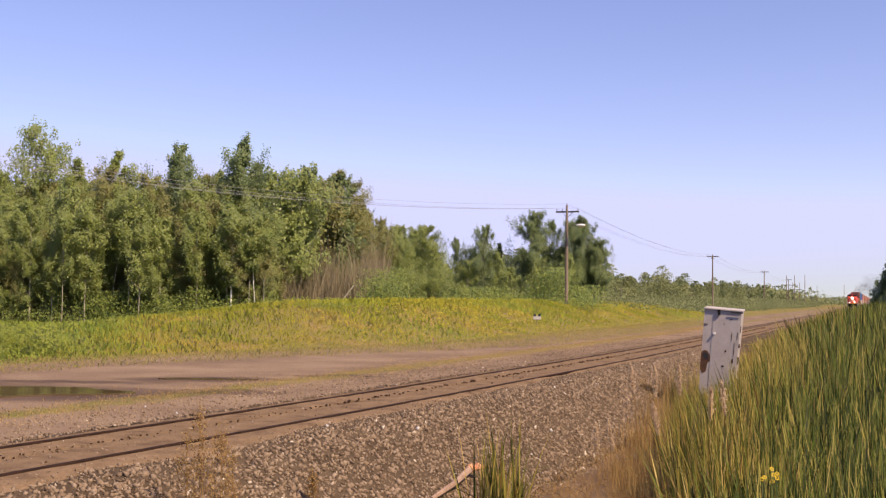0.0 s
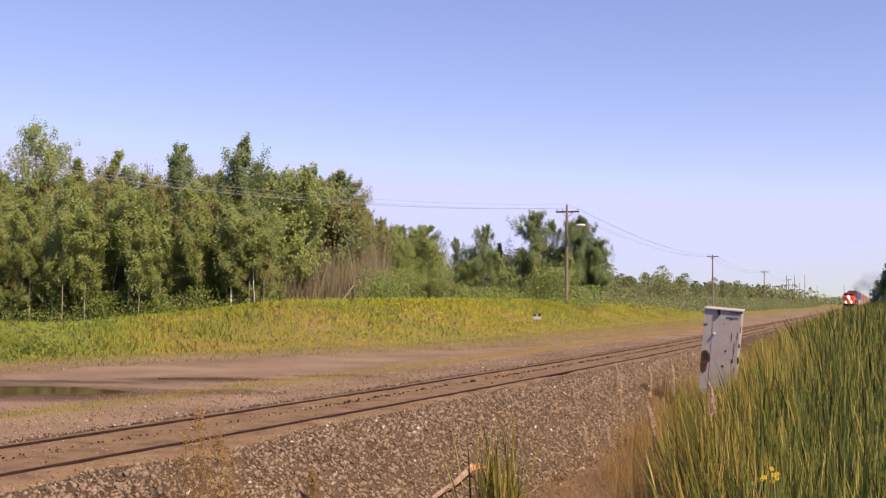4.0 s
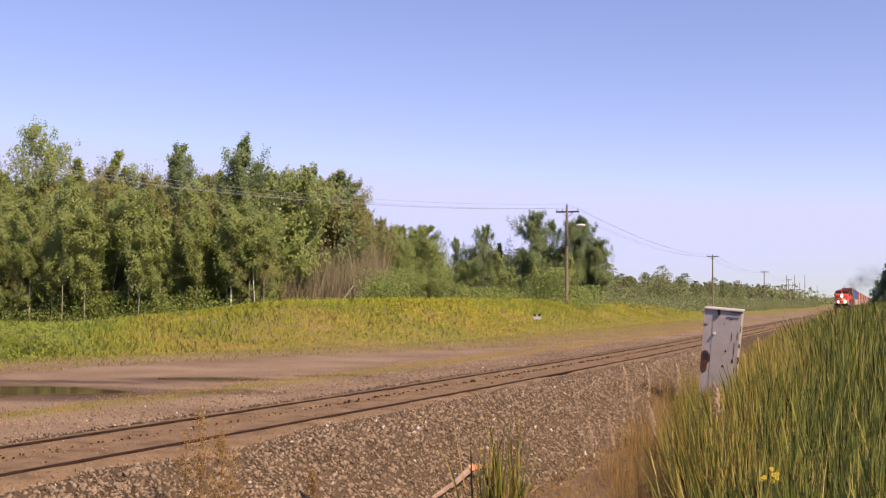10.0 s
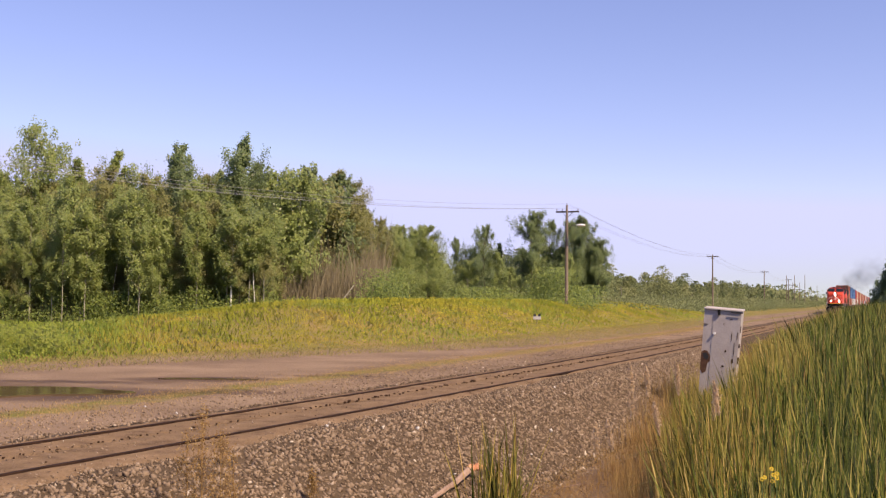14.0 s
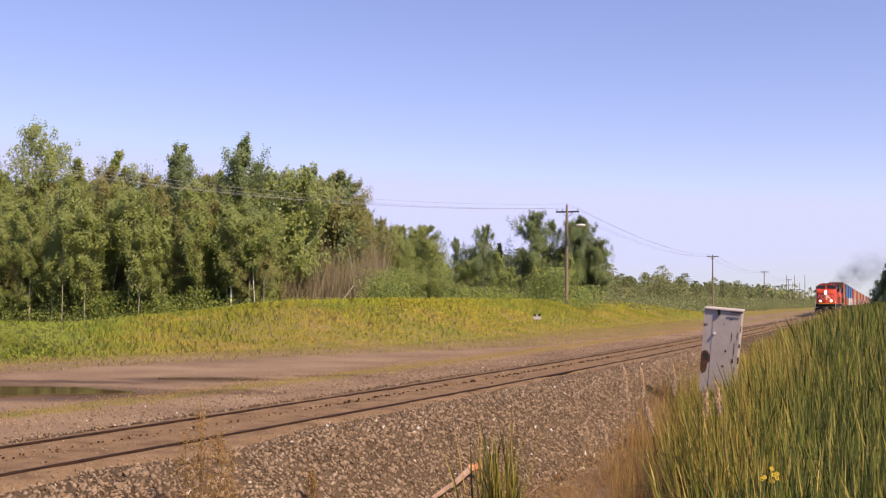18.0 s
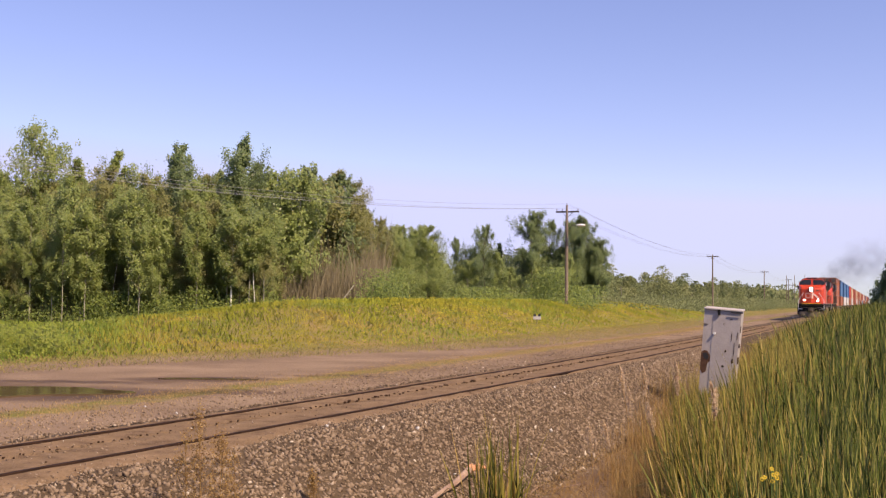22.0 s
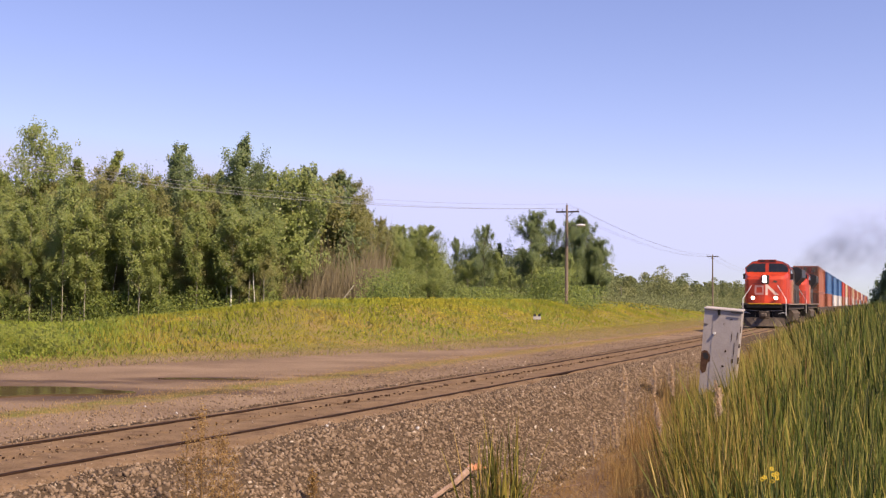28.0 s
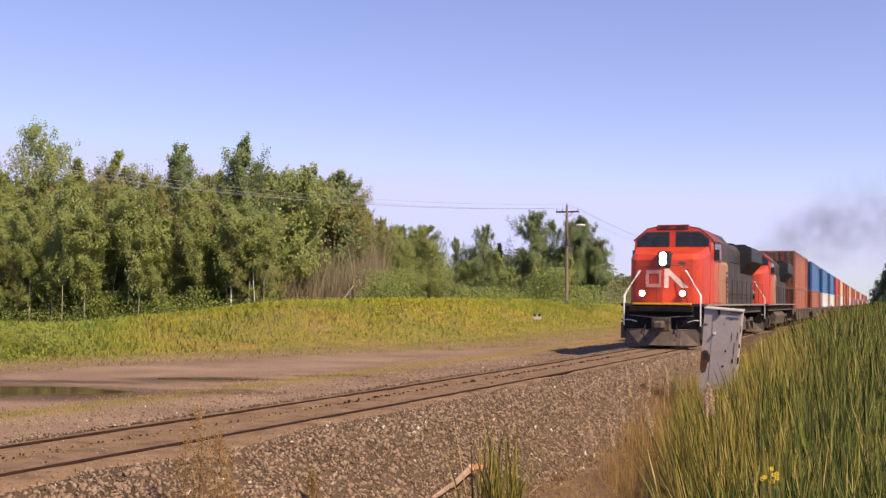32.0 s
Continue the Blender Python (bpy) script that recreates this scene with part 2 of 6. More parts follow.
M_MEADOW = islands("meadow_blades", [(0.00, (0.133, 0.161, 0.019)), (0.30, (0.165, 0.182, 0.022)), (0.52, (0.214, 0.206, 0.028)), (0.78, (0.262, 0.214, 0.038)), (1.00, (0.251, 0.174, 0.053))], 0.85, 1.0, 0.1, 0.26, 0.85, soft=0.95)
M_LUSH = islands("lush_meadow_blades", [(0.00, (0.109, 0.165, 0.027)), (0.40, (0.154, 0.202, 0.034)), (0.75, (0.199, 0.223, 0.041)), (1.00, (0.242, 0.231, 0.051))], 0.85, 1.0, 0.1, 0.3, 0.7, soft=0.95)
M_GOLDENROD = islands("goldenrod", [(0.00, (0.272, 0.246, 0.021)), (1.00, (0.383, 0.323, 0.034))], 0.85, 1.0, soft=0.6)
M_DRY = islands("dry_grass", [(0.00, (0.157, 0.082, 0.028)), (0.50, (0.288, 0.167, 0.057)), (1.00, (0.439, 0.298, 0.113))], 0.8, 0.35, soft=0.3)
# the near-black stops put the shaded gaps between blades into the blade colour
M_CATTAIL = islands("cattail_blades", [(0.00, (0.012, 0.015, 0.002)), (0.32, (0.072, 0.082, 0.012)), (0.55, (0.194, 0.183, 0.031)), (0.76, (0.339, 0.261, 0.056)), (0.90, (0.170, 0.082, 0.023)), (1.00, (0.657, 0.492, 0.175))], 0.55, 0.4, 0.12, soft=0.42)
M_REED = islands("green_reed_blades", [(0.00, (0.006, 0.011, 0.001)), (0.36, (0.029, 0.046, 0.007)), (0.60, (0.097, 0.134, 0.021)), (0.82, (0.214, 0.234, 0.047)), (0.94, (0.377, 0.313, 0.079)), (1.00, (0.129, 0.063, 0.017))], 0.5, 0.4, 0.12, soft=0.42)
M_GOLD = islands("golden_grass", [(0.0, (0.20, 0.165, 0.040)), (0.5, (0.31, 0.245, 0.060)), (1.0, (0.42, 0.34, 0.11))], 0.8, 0.45, 0.15, soft=0.4)
M_STRAW = islands("straw_blades", [(0.0, (0.26, 0.17, 0.05)), (0.5, (0.38, 0.27, 0.085)), (1.0, (0.52, 0.40, 0.16))], 0.7, 0.35, 0.2, soft=0.3)
M_PLUME = islands("grass_plume", [(0.0, (0.50, 0.36, 0.23)), (1.0, (0.66, 0.50, 0.34))], 0.9, 0.5, soft=0.4)
M_FLOWER = islands("yellow_petals", [(0.0, (0.50, 0.33, 0.01)), (1.0, (0.62, 0.44, 0.02))], 0.6, 0.2)


def ground_material():
    """Soil of the meadow, the reddish gravel road with its grass strip, and bare ballast dust, told apart by the lie of the land."""
    m, nt, bsdf = principled("ground_soil")
    N, L = nt.nodes, nt.links
    at = N.new("ShaderNodeAttribute")
    at.attribute_name = "cover"
    co = N.new("ShaderNodeTexCoord")

    def noise_at(scale, detail=5):
        t = N.new("ShaderNodeTexNoise")
        t.inputs["Scale"].default_value, t.inputs["Detail"].default_value = scale, detail
        L.new(co.outputs["Object"], t.inputs[0])
        return t
    n1, n2, n3 = noise_at(0.35), noise_at(2.2), noise_at(30.0)
    road = ramp(nt, [(0.3, (0.150, 0.103, 0.070)), (0.5, (0.205, 0.143, 0.098)), (0.72, (0.265, 0.190, 0.130))])
    soil = ramp(nt, [(0.32, (0.130, 0.125, 0.032)), (0.46, (0.170, 0.150, 0.038)), (0.56, (0.200, 0.160, 0.043)), (0.7, (0.230, 0.160, 0.062))])
    L.new(n1.outputs[0], road.inputs[0])
    n4 = noise_at(0.55)
    L.new(n4.outputs[0], soil.inputs[0])
    add = N.new("ShaderNodeMath")
    add.operation = 'MULTIPLY_ADD'
    L.new(n2.outputs[0], add.inputs[0])
    add.inputs[1].default_value = 0.9
    L.new(at.outputs["Fac"], add.inputs[2])
    edge = N.new("ShaderNodeMapRange")
    edge.inputs[1].default_value, edge.inputs[2].default_value = 0.95, 1.28
    L.new(add.outputs[0], edge.inputs[0])
    mix = N.new("ShaderNodeMix")
    mix.data_type = 'RGBA'
    L.new(edge.outputs[0], mix.inputs[0])
    L.new(road.outputs[0], mix.inputs[6])
    L.new(soil.outputs[0], mix.inputs[7])
    grain = N.new("ShaderNodeMix")
    grain.data_type, grain.blend_type = 'RGBA', 'OVERLAY'
    grain.inputs[0].default_value = 0.4
    L.new(mix.outputs[2], grain.inputs[6])
    L.new(n3.outputs[0], grain.inputs[7])
    wet = N.new("ShaderNodeAttribute")
    wet.attribute_name = "wet"
    wadd = N.new("ShaderNodeMath")
    wadd.operation = 'MULTIPLY_ADD'
    L.new(n2.outputs[0], wadd.inputs[0])
    wadd.inputs[1].default_value = 0.5
    L.new(wet.outputs["Fac"], wadd.inputs[2])
    wr = N.new("ShaderNodeMapRange")
    wr.inputs[1].default_value, wr.inputs[2].default_value = 0.5, 0.95
    L.new(wadd.outputs[0], wr.inputs[0])
    soak = N.new("ShaderNodeMix")
    soak.data_type, soak.blend_type = 'RGBA', 'MULTIPLY'
    L.new(wr.outputs[0], soak.inputs[0])
    L.new(grain.outputs[2], soak.inputs[6])
    soak.inputs[7].default_value = (0.55, 0.50, 0.44, 1)
    L.new(soak.outputs[2], bsdf.inputs["Base Color"])
    rr = N.new("ShaderNodeMapRange")
    rr.inputs[3].default_value, rr.inputs[4].default_value = 0.95, 0.55
    L.new(wr.outputs[0], rr.inputs[0])
    L.new(rr.outputs[0], bsdf.inputs["Roughness"])
    bsdf.inputs["Specular IOR Level"].default_value = 0.1
    bp = N.new("ShaderNodeBump")
    bp.inputs["Strength"].default_value, bp.inputs["Distance"].default_value = 0.6, 0.03
    L.new(n3.outputs[0], bp.inputs["Height"])
    L.new(bp.outputs[0], bsdf.inputs["Normal"])
    return m


M_GROUND = ground_material()

# ================= ground =================
def build_ground():
    def axis(fine_a, fine_b, step, ends):
        v = list(np.arange(fine_a, fine_b + 1e-6, step))
        d, p = step, fine_b
        while p < ends[1]:
            d *= 1.22
            p = min(p + d, ends[1])
            v.append(p)
        d, p = step, fine_a
        while p > ends[0]:
            d *= 1.22
            p = max(p - d, ends[0])
            v.insert(0, p)
        return np.array(v)
    S = axis(-14, 110, 0.5, (-3000, 3900))
    T = axis(-12, 40, 0.33, (-2600, 2600))
    ss, tt = np.meshgrid(S, T, indexing="ij")
    x, y = trk(ss, tt)
    z = ground_z(ss, tt, x, y)
    n, k = len(S), len(T)
    idx = np.arange(n * k).reshape(n, k)
    f = np.stack([idx[:-1, :-1], idx[1:, :-1], idx[1:, 1:], idx[:-1, 1:]], -1).reshape(-1, 4)
    me = np_mesh("ground", np.stack([x, y, z], -1).reshape(-1, 3), f)
    e = road_edge(ss)
    cover = 0.15 + 0.65 * sstep(e - 3.2, e + 1.2, tt)
    cover += 0.62 * np.exp(-((tt - 6.1) / 0.75) ** 4)
    cover = np.where(tt < -3.0, 0.28, cover)
    cover = np.maximum(cover, 0.8 * sstep(90, 200, np.abs(ss)) * (tt > 11))
    at = me.attributes.new("cover", 'FLOAT', 'POINT')
    at.data.foreach_set("value", cover.astype(np.float32).ravel())
    wet = sum(np.exp(-(((x - cx) / rx) ** 2 + ((y - cy) / ry) ** 2) ** 1.5) for cx, cy, rx, ry in
              ((-10.4, 23.9, 5.2, 2.2), (-6.2, 28.3, 2.6, 0.9), (-5.4, 24.6, 2.0, 0.5), (-9.5, 27.0, 3.0, 0.4), (-3.0, 30.0, 1.6, 0.4)))
    wet = np.where(tt < -2.5, 0.5 + 0.25 * vnoise(x, y, 1.3), wet)     # dark trodden soil below the ballast
    aw = me.attributes.new("wet", 'FLOAT', 'POINT')
    aw.data.foreach_set("value", wet.astype(np.float32).ravel())
    me.polygons.foreach_set("use_smooth", [True] * len(me.polygons))
    me.materials.append(M_GROUND)
    tagged(new("ground", me), "brown gravel road and grassy soil beside the track", "ground", kind="structure")


build_ground()


def sweep(name, profile, s_values, material, label, kind="structure", category="", smooth=False):
    """Pushes a profile of (lat, z) along the track."""
    s_values = np.asarray(s_values)
    P = np.array(profile)
    x, y = trk(s_values[:, None], P[None, :, 0])
    z = np.broadcast_to(P[None, :, 1], x.shape)
    n, k = x.shape
    idx = np.arange(n * k).reshape(n, k)
    nx = np.roll(idx, -1, axis=1)
    f = np.stack([idx[:-1], nx[:-1], nx[1:], idx[1:]], -1).reshape(-1, 4)
    me = np_mesh(name, np.stack([x, y, z], -1).reshape(-1, 3), f)
    me.materials.append(material)
    return tagged(new(name, me), label, category, kind=kind)


RAIL_S = np.concatenate([np.arange(-30, 120, 1.0), np.arange(120, 1500, 10.0)])
BED = [(-3.9, -1.2), (-3.3, -0.86), (-2.5, -0.44), (-1.95, -0.20), (-1.45, -0.075), (-1.2, -0.055), (0, -0.06), (1.2, -0.055), (1.5, -0.08), (2.2, -0.22), (3.2, -0.40), (4.4, -0.5), (4.4, -1.5), (-3.9, -1.5)]
sweep("ballast", BED, RAIL_S, M_BALLAST, "grey-brown crushed stone ballast bed under the track", category="ballast")


def rail_profile(c):
    half = [(0.070, -0.172), (0.070, -0.160), (0.012, -0.140), (0.010, -0.055), (0.035, -0.042), (0.036, -0.012), (0.028, 0.0)]
    return [(c + a, z) for a, z in half] + [(c - a, z) for a, z in reversed(half)]


for c in (-0.755, 0.755):
    sweep("rail", rail_profile(c), RAIL_S, M_RAIL, "rusty brown steel rail half buried in dirt", category="rail")


def build_fill():
    """Sandy dirt between and beside the rails, with a row of pits where the ties' edges show."""
    S = np.concatenate([np.arange(-12, 62, 0.05), np.arange(62, 420, 3.0)])
    for name, lats in (("track_dirt", np.array([-0.715, -0.68, -0.5, -0.3, -0.1, 0.0, 0.07, 0.13, 0.2, 0.27, 0.34, 0.45, 0.6, 0.69, 0.715])),
                       ("track_shoulder_dirt", np.array([-1.62, -1.5, -1.35, -1.2, -1.0, -0.85, -0.795])),
                       ("track_far_dirt", np.array([0.795, 0.85, 1.0, 1.2, 1.4]))):
        ss, tt = np.meshgrid(S, lats, indexing="ij")
        x, y = trk(ss, tt)
        z = -0.021 + 0.005 * vnoise(ss, tt * 3, 1.3) + 0.005 * vnoise(ss, tt * 2, 6.0)
        if name == "track_dirt":
            rng = np.random.RandomState(3)
            cell = np.floor(ss / 0.25).astype(int)
            r = rng.rand(cell.max() - cell.min() + 1)[cell - cell.min()]
            ph = (ss / 0.25) % 1.0
            pit = np.exp(-((ph - 0.5) / 0.2) ** 2) * np.exp(-((tt - 0.17 - 0.05 * (r - 0.5)) / 0.085) ** 2) * np.where(r > 0.18, 0.4 + 0.6 * r, 0.1)
            z = z - 0.12 * pit * (ss < 62) - 0.01 * np.exp(-((tt - 0.2) / 0.3) ** 2)
        if name == "track_shoulder_dirt":
            wob = 0.16 * vnoise(ss, ss * 0.7, 1.1) + 0.07 * vnoise(ss, ss * 0.3, 4.3)
            z = z - 0.16 * sstep(-1.15, -1.55, tt + wob - 0.32 * sstep(1.0, 14.0, ss))
        if name == "track_far_dirt":
            z = z - 0.06 * sstep(1.0, 1.4, tt)
        n, k = ss.shape
        idx = np.arange(n * k).reshape(n, k)
        f = np.stack([idx[:-1, :-1], idx[1:, :-1], idx[1:, 1:], idx[:-1, 1:]], -1).reshape(-1, 4)
        me = np_mesh(name, np.stack([x, y, z], -1).reshape(-1, 3), f)
        me.polygons.foreach_set("use_smooth", [True] * len(me.polygons))
        me.materials.append(M_FILL)
        tagged(new(name, me), "tan sandy dirt packed around the rails", "dirt", kind="structure")


build_fill()


M_PIT = surface("dark_matte_mark", [(0.3, (0.03, 0.017, 0.010)), (0.7, (0.07, 0.04, 0.025))], 8, 50, 0.95, 0.0, 0.4, 0.01, spec=0.1)


def build_gap_shade():
    """Small dark blocks added as the shade of the gaps along the tie edges."""
    rng = np.random.RandomState(8)
    bm = bmesh.new()
    for k in range(310):
        s = -8.0 + 0.25 * k
        if rng.rand() < 0.12:
            continue
        for lat in ((0.17,) if rng.rand() < 0.6 else (0.17, 0.23) if rng.rand() < 0.7 else (0.12, 0.2, -0.45)):
            x, y = trk(s + 0.03 * rng.randn(), lat + 0.02 * rng.randn())
            a, b, h = 0.010 + 0.020 * rng.rand(), 0.012 + 0.020 * rng.rand(), 0.004 + 0.020 * rng.rand()
            if s < 5:
                a, b, h = 0.5 * a, 0.6 * b, 0.5 * h
            box(bm, float(x) - a, float(x) + a, float(y) - b, float(y) + b, -0.09, -0.021 + h)
    tagged(part("gap_shade_blocks", bm, M_PIT), "row of dark blocks standing for shaded gaps in the track dirt", "spikes", kind="stuff")


build_gap_shade()


def stones(name, s_lat_z, sizes, material, label, seed=1):
    """Many rough stones as one mesh."""
    bv = np.array([(1, 0, 0.3), (-1, 0.1, 0.2), (0.1, 1, 0.3), (-0.1, -1, 0.3), (0.2, 0.1, 1), (0.6, 0.5, -0.6), (-0.6, 0.5, -0.6), (0.0, -0.7, -0.6)], float)
    bf = np.array([(4, 0, 2), (4, 2, 1), (4, 1, 3), (4, 3, 0), (0, 5, 2), (2, 5, 6), (2, 6, 1), (1, 6, 7), (1, 7, 3), (3, 7, 0), (0, 7, 5), (5, 7, 6)])
    rng = np.random.RandomState(seed)
    n = len(sizes)
    pts = np.asarray(s_lat_z)
    x, y = trk(pts[:, 0], pts[:, 1])
    V = bv[None] * (1 + 0.28 * rng.randn(n, len(bv), 1))
    V = V * (np.array([1.0, 0.8, 0.62]) * (1 + 0.25 * rng.randn(n, 1, 3)))
    q = rng.randn(n, 4)
    q /= np.linalg.norm(q, axis=1, keepdims=True)
    w, a, b, c = q.T
    R = np.stack([1 - 2 * (b * b + c * c), 2 * (a * b - c * w), 2 * (a * c + b * w), 2 * (a * b + c * w), 1 - 2 * (a * a + c * c), 2 * (b * c - a * w),
                  2 * (a * c - b * w), 2 * (b * c + a * w), 1 - 2 * (a * a + b * b)], -1).reshape(n, 3, 3)
    V = np.einsum("nij,nkj->nki", R, V) * np.asarray(sizes)[:, None, None]
    V += np.stack([x, y, pts[:, 2]], -1)[:, None]
    F = bf[None] + (np.arange(n) * len(bv))[:, None, None]
    me = np_mesh(name, V.reshape(-1, 3), F.reshape(-1, 3))
    me.materials.append(material)
    return tagged(new(name, me), label, "gravel", kind="stuff")


def build_stones():
    rng = np.random.RandomState(5)
    P = np.array(BED[:12])
    n = 62000
    s = -9 + 42 * rng.rand(n) ** 1.35
    lat = -0.90 - 3.3 * rng.rand(n) ** 0.9
    z = np.interp(lat, P[:, 0], P[:, 1])
    size = (0.014 + 0.032 * rng.rand(n) ** 2.2) * np.where(lat > -1.4, 0.75, 1.0)
    stones("ballast_stones", np.stack([s, lat, z + 0.010 * rng.rand(n)], -1), size, M_STONE, "loose angular grey-brown ballast stones on the shoulder")
    n = 17000
    s = -10 + 62 * rng.rand(n) ** 1.2
    lat = 1.0 + 4.3 * rng.rand(n) ** 1.15
    x, y = trk(s, lat)
    z = np.maximum(np.interp(lat, P[:, 0], P[:, 1]), ground_z(s, lat, x, y)) + np.where(lat < 1.4, 0.03, 0.0)
    size = 0.014 + 0.024 * rng.rand(n) ** 1.6
    stones("far_ballast_stones", np.stack([s, lat, z + 0.004], -1), size, M_STONE, "loose ballast stones on the far side of the track", 2)

    n = 6500
    s = -9 + 30 * rng.rand(n)
    lat = -3.7 - 2.6 * rng.rand(n) ** 1.5
    x, y = trk(s, lat)
    stones("strewn_stones", np.stack([s, lat, np.maximum(ground_z(s, lat, x, y), np.interp(lat, P[:, 0], P[:, 1]))], -1), 0.008 + 0.026 * rng.rand(n) ** 2, M_STONE, "ballast stones strewn on the brown soil", 4)
    # a few pale stones that catch the eye
    pale = np.array([(-4.74, 19.4), (-5.6, 20.5), (1.95, 19.2), (1.45, 17.4), (-0.35, 16.2), (-2.9, 14.6), (0.9, 18.6), (-1.6, 15.2), (2.4, 23.0), (-3.3, 13.4), (0.2, 15.0)])
    ps, pl = np.array([to_track(a, b) for a, b in pale]).T
    pz = np.where(pl < 0, np.interp(pl, P[:, 0], P[:, 1]), -0.36) + 0.02
    stones("pale_stones", np.stack([ps, pl, pz], -1), 0.022 + 0.020 * rng.rand(len(pale)), M_MARKER, "pale stones scattered over the ballast", 9)
    n = 5200
    s = -8 + 45 * rng.rand(n) ** 1.2
    lat = -1.5 + 2.9 * rng.rand(n)
    ok = (abs(abs(lat) - 0.755) > 0.09) & (vnoise(s, lat * 2, 1.4) + 0.3 > rng.rand(n) - 0.5)
    s, lat = s[ok], lat[ok]
    stones("track_pebbles", np.stack([s, lat, np.full(len(s), -0.019)], -1), 0.006 + 0.016 * rng.rand(len(s)) ** 2, M_STONE, "small loose pebbles on the dirt between the rails", 3)


build_stones()


def build_puddle(cx, cy, half_x, half_y, seed):
    rng = random.Random(seed)
    pts = []
    for k in range(40):
        t = 2 * math.pi * k / 40
        r = 1 + 0.16 * math.sin(3 * t + seed) + 0.10 * math.sin(7 * t + 2 * seed) + 0.05 * rng.random()
        pts.append((cx + half_x * r * math.cos(t), cy + half_y * r * math.sin(t)))
    top = sum(gz(x, y) for x, y in pts) / 40 + 0.03
    bm = bmesh.new()
    lo = [bm.verts.new((x, y, top - 0.12)) for x, y in pts]
    hi = [bm.verts.new((x, y, top)) for x, y in pts]
    bm.faces.new(hi)
    bm.faces.new(lo[::-1])
    for k in range(40):
        bm.faces.new((lo[k], lo[(k + 1) % 40], hi[(k + 1) % 40], hi[k]))
    tagged(part("puddle", bm, M_WATER), "shallow brown rain puddle on the gravel road", "puddle", kind="structure")


def water_material():
    m, nt, bsdf = principled("puddle_water")
    bsdf.inputs["Base Color"].default_value = (0.10, 0.07, 0.04, 1)
    bsdf.inputs["Roughness"].default_value = 0.05
    bsdf.inputs["IOR"].default_value = 1.33
    t = nt.nodes.new("ShaderNodeTexNoise")
    t.inputs["Scale"].default_value = 2.5
    bp = nt.nodes.new("ShaderNodeBump")
    bp.inputs["Strength"].default_value, bp.inputs["Distance"].default_value = 0.05, 0.02
    nt.links.new(t.outputs[0], bp.inputs["Height"])
    nt.links.new(bp.outputs[0], bsdf.inputs["Normal"])
    return m


M_WATER = water_material()
build_puddle(-11.2, 24.0, 3.6, 1.6, 1)
build_puddle(-6.2, 28.2, 1.2, 0.16, 2)

# ================= plants =================
M_EDGE = islands("thin_edge_grass", [(0.00, (0.115, 0.112, 0.033)), (0.50, (0.162, 0.132, 0.044)), (1.00, (0.198, 0.142, 0.062))], 0.85, 1.0, soft=0.75)
M_DRYGREEN = islands("short_dry_grass", [(0.00, (0.178, 0.122, 0.046)), (0.50, (0.238, 0.158, 0.065)), (1.00, (0.284, 0.185, 0.091))], 0.85, 1.0, soft=0.75)

def rand_rot(rng, n):
    q = rng.randn(n, 4)
    q /= np.linalg.norm(q, axis=1, keepdims=True)
    w, a, b, c = q.T
    return np.stack([1 - 2 * (b * b + c * c), 2 * (a * b - c * w), 2 * (a * c + b * w), 2 * (a * b + c * w), 1 - 2 * (a * a + c * c), 2 * (b * c - a * w),
                     2 * (a * c - b * w), 2 * (b * c + a * w), 1 - 2 * (a * a + b * b)], -1).reshape(n, 3, 3)


LEAF = np.array([(-0.42, -0.45, 0), (0.42, -0.4, 0.05), (0.05, 0.62, 0)])


def facing(rng, dirs):
    """Turns that bring +z to the given directions, with a free spin."""
    z = dirs / np.linalg.norm(dirs, axis=1, keepdims=True)
    r = rng.randn(len(z), 3)
    x = r - (r * z).sum(1, keepdims=True) * z
    x /= np.linalg.norm(x, axis=1, keepdims=True)
    return np.stack([x, np.cross(z, x), z], -1)


def leaf_mesh(name, centres, sizes, seed=0, out=None):
    """Loose leaves, each a small folded diamond, as one mesh. out: the way that each leaf mostly faces."""
    rng = np.random.RandomState(seed)
    n = len(centres)
    R = rand_rot(rng, n) if out is None else facing(rng, np.asarray(out) + 0.75 * rng.randn(n, 3))
    V = np.einsum("nij,kj->nki", R, LEAF) * np.asarray(sizes)[:, None, None] + np.asarray(centres)[:, None]
    F = np.arange(n * 3).reshape(n, 3)
    return np_mesh(name, V.reshape(-1, 3), F)


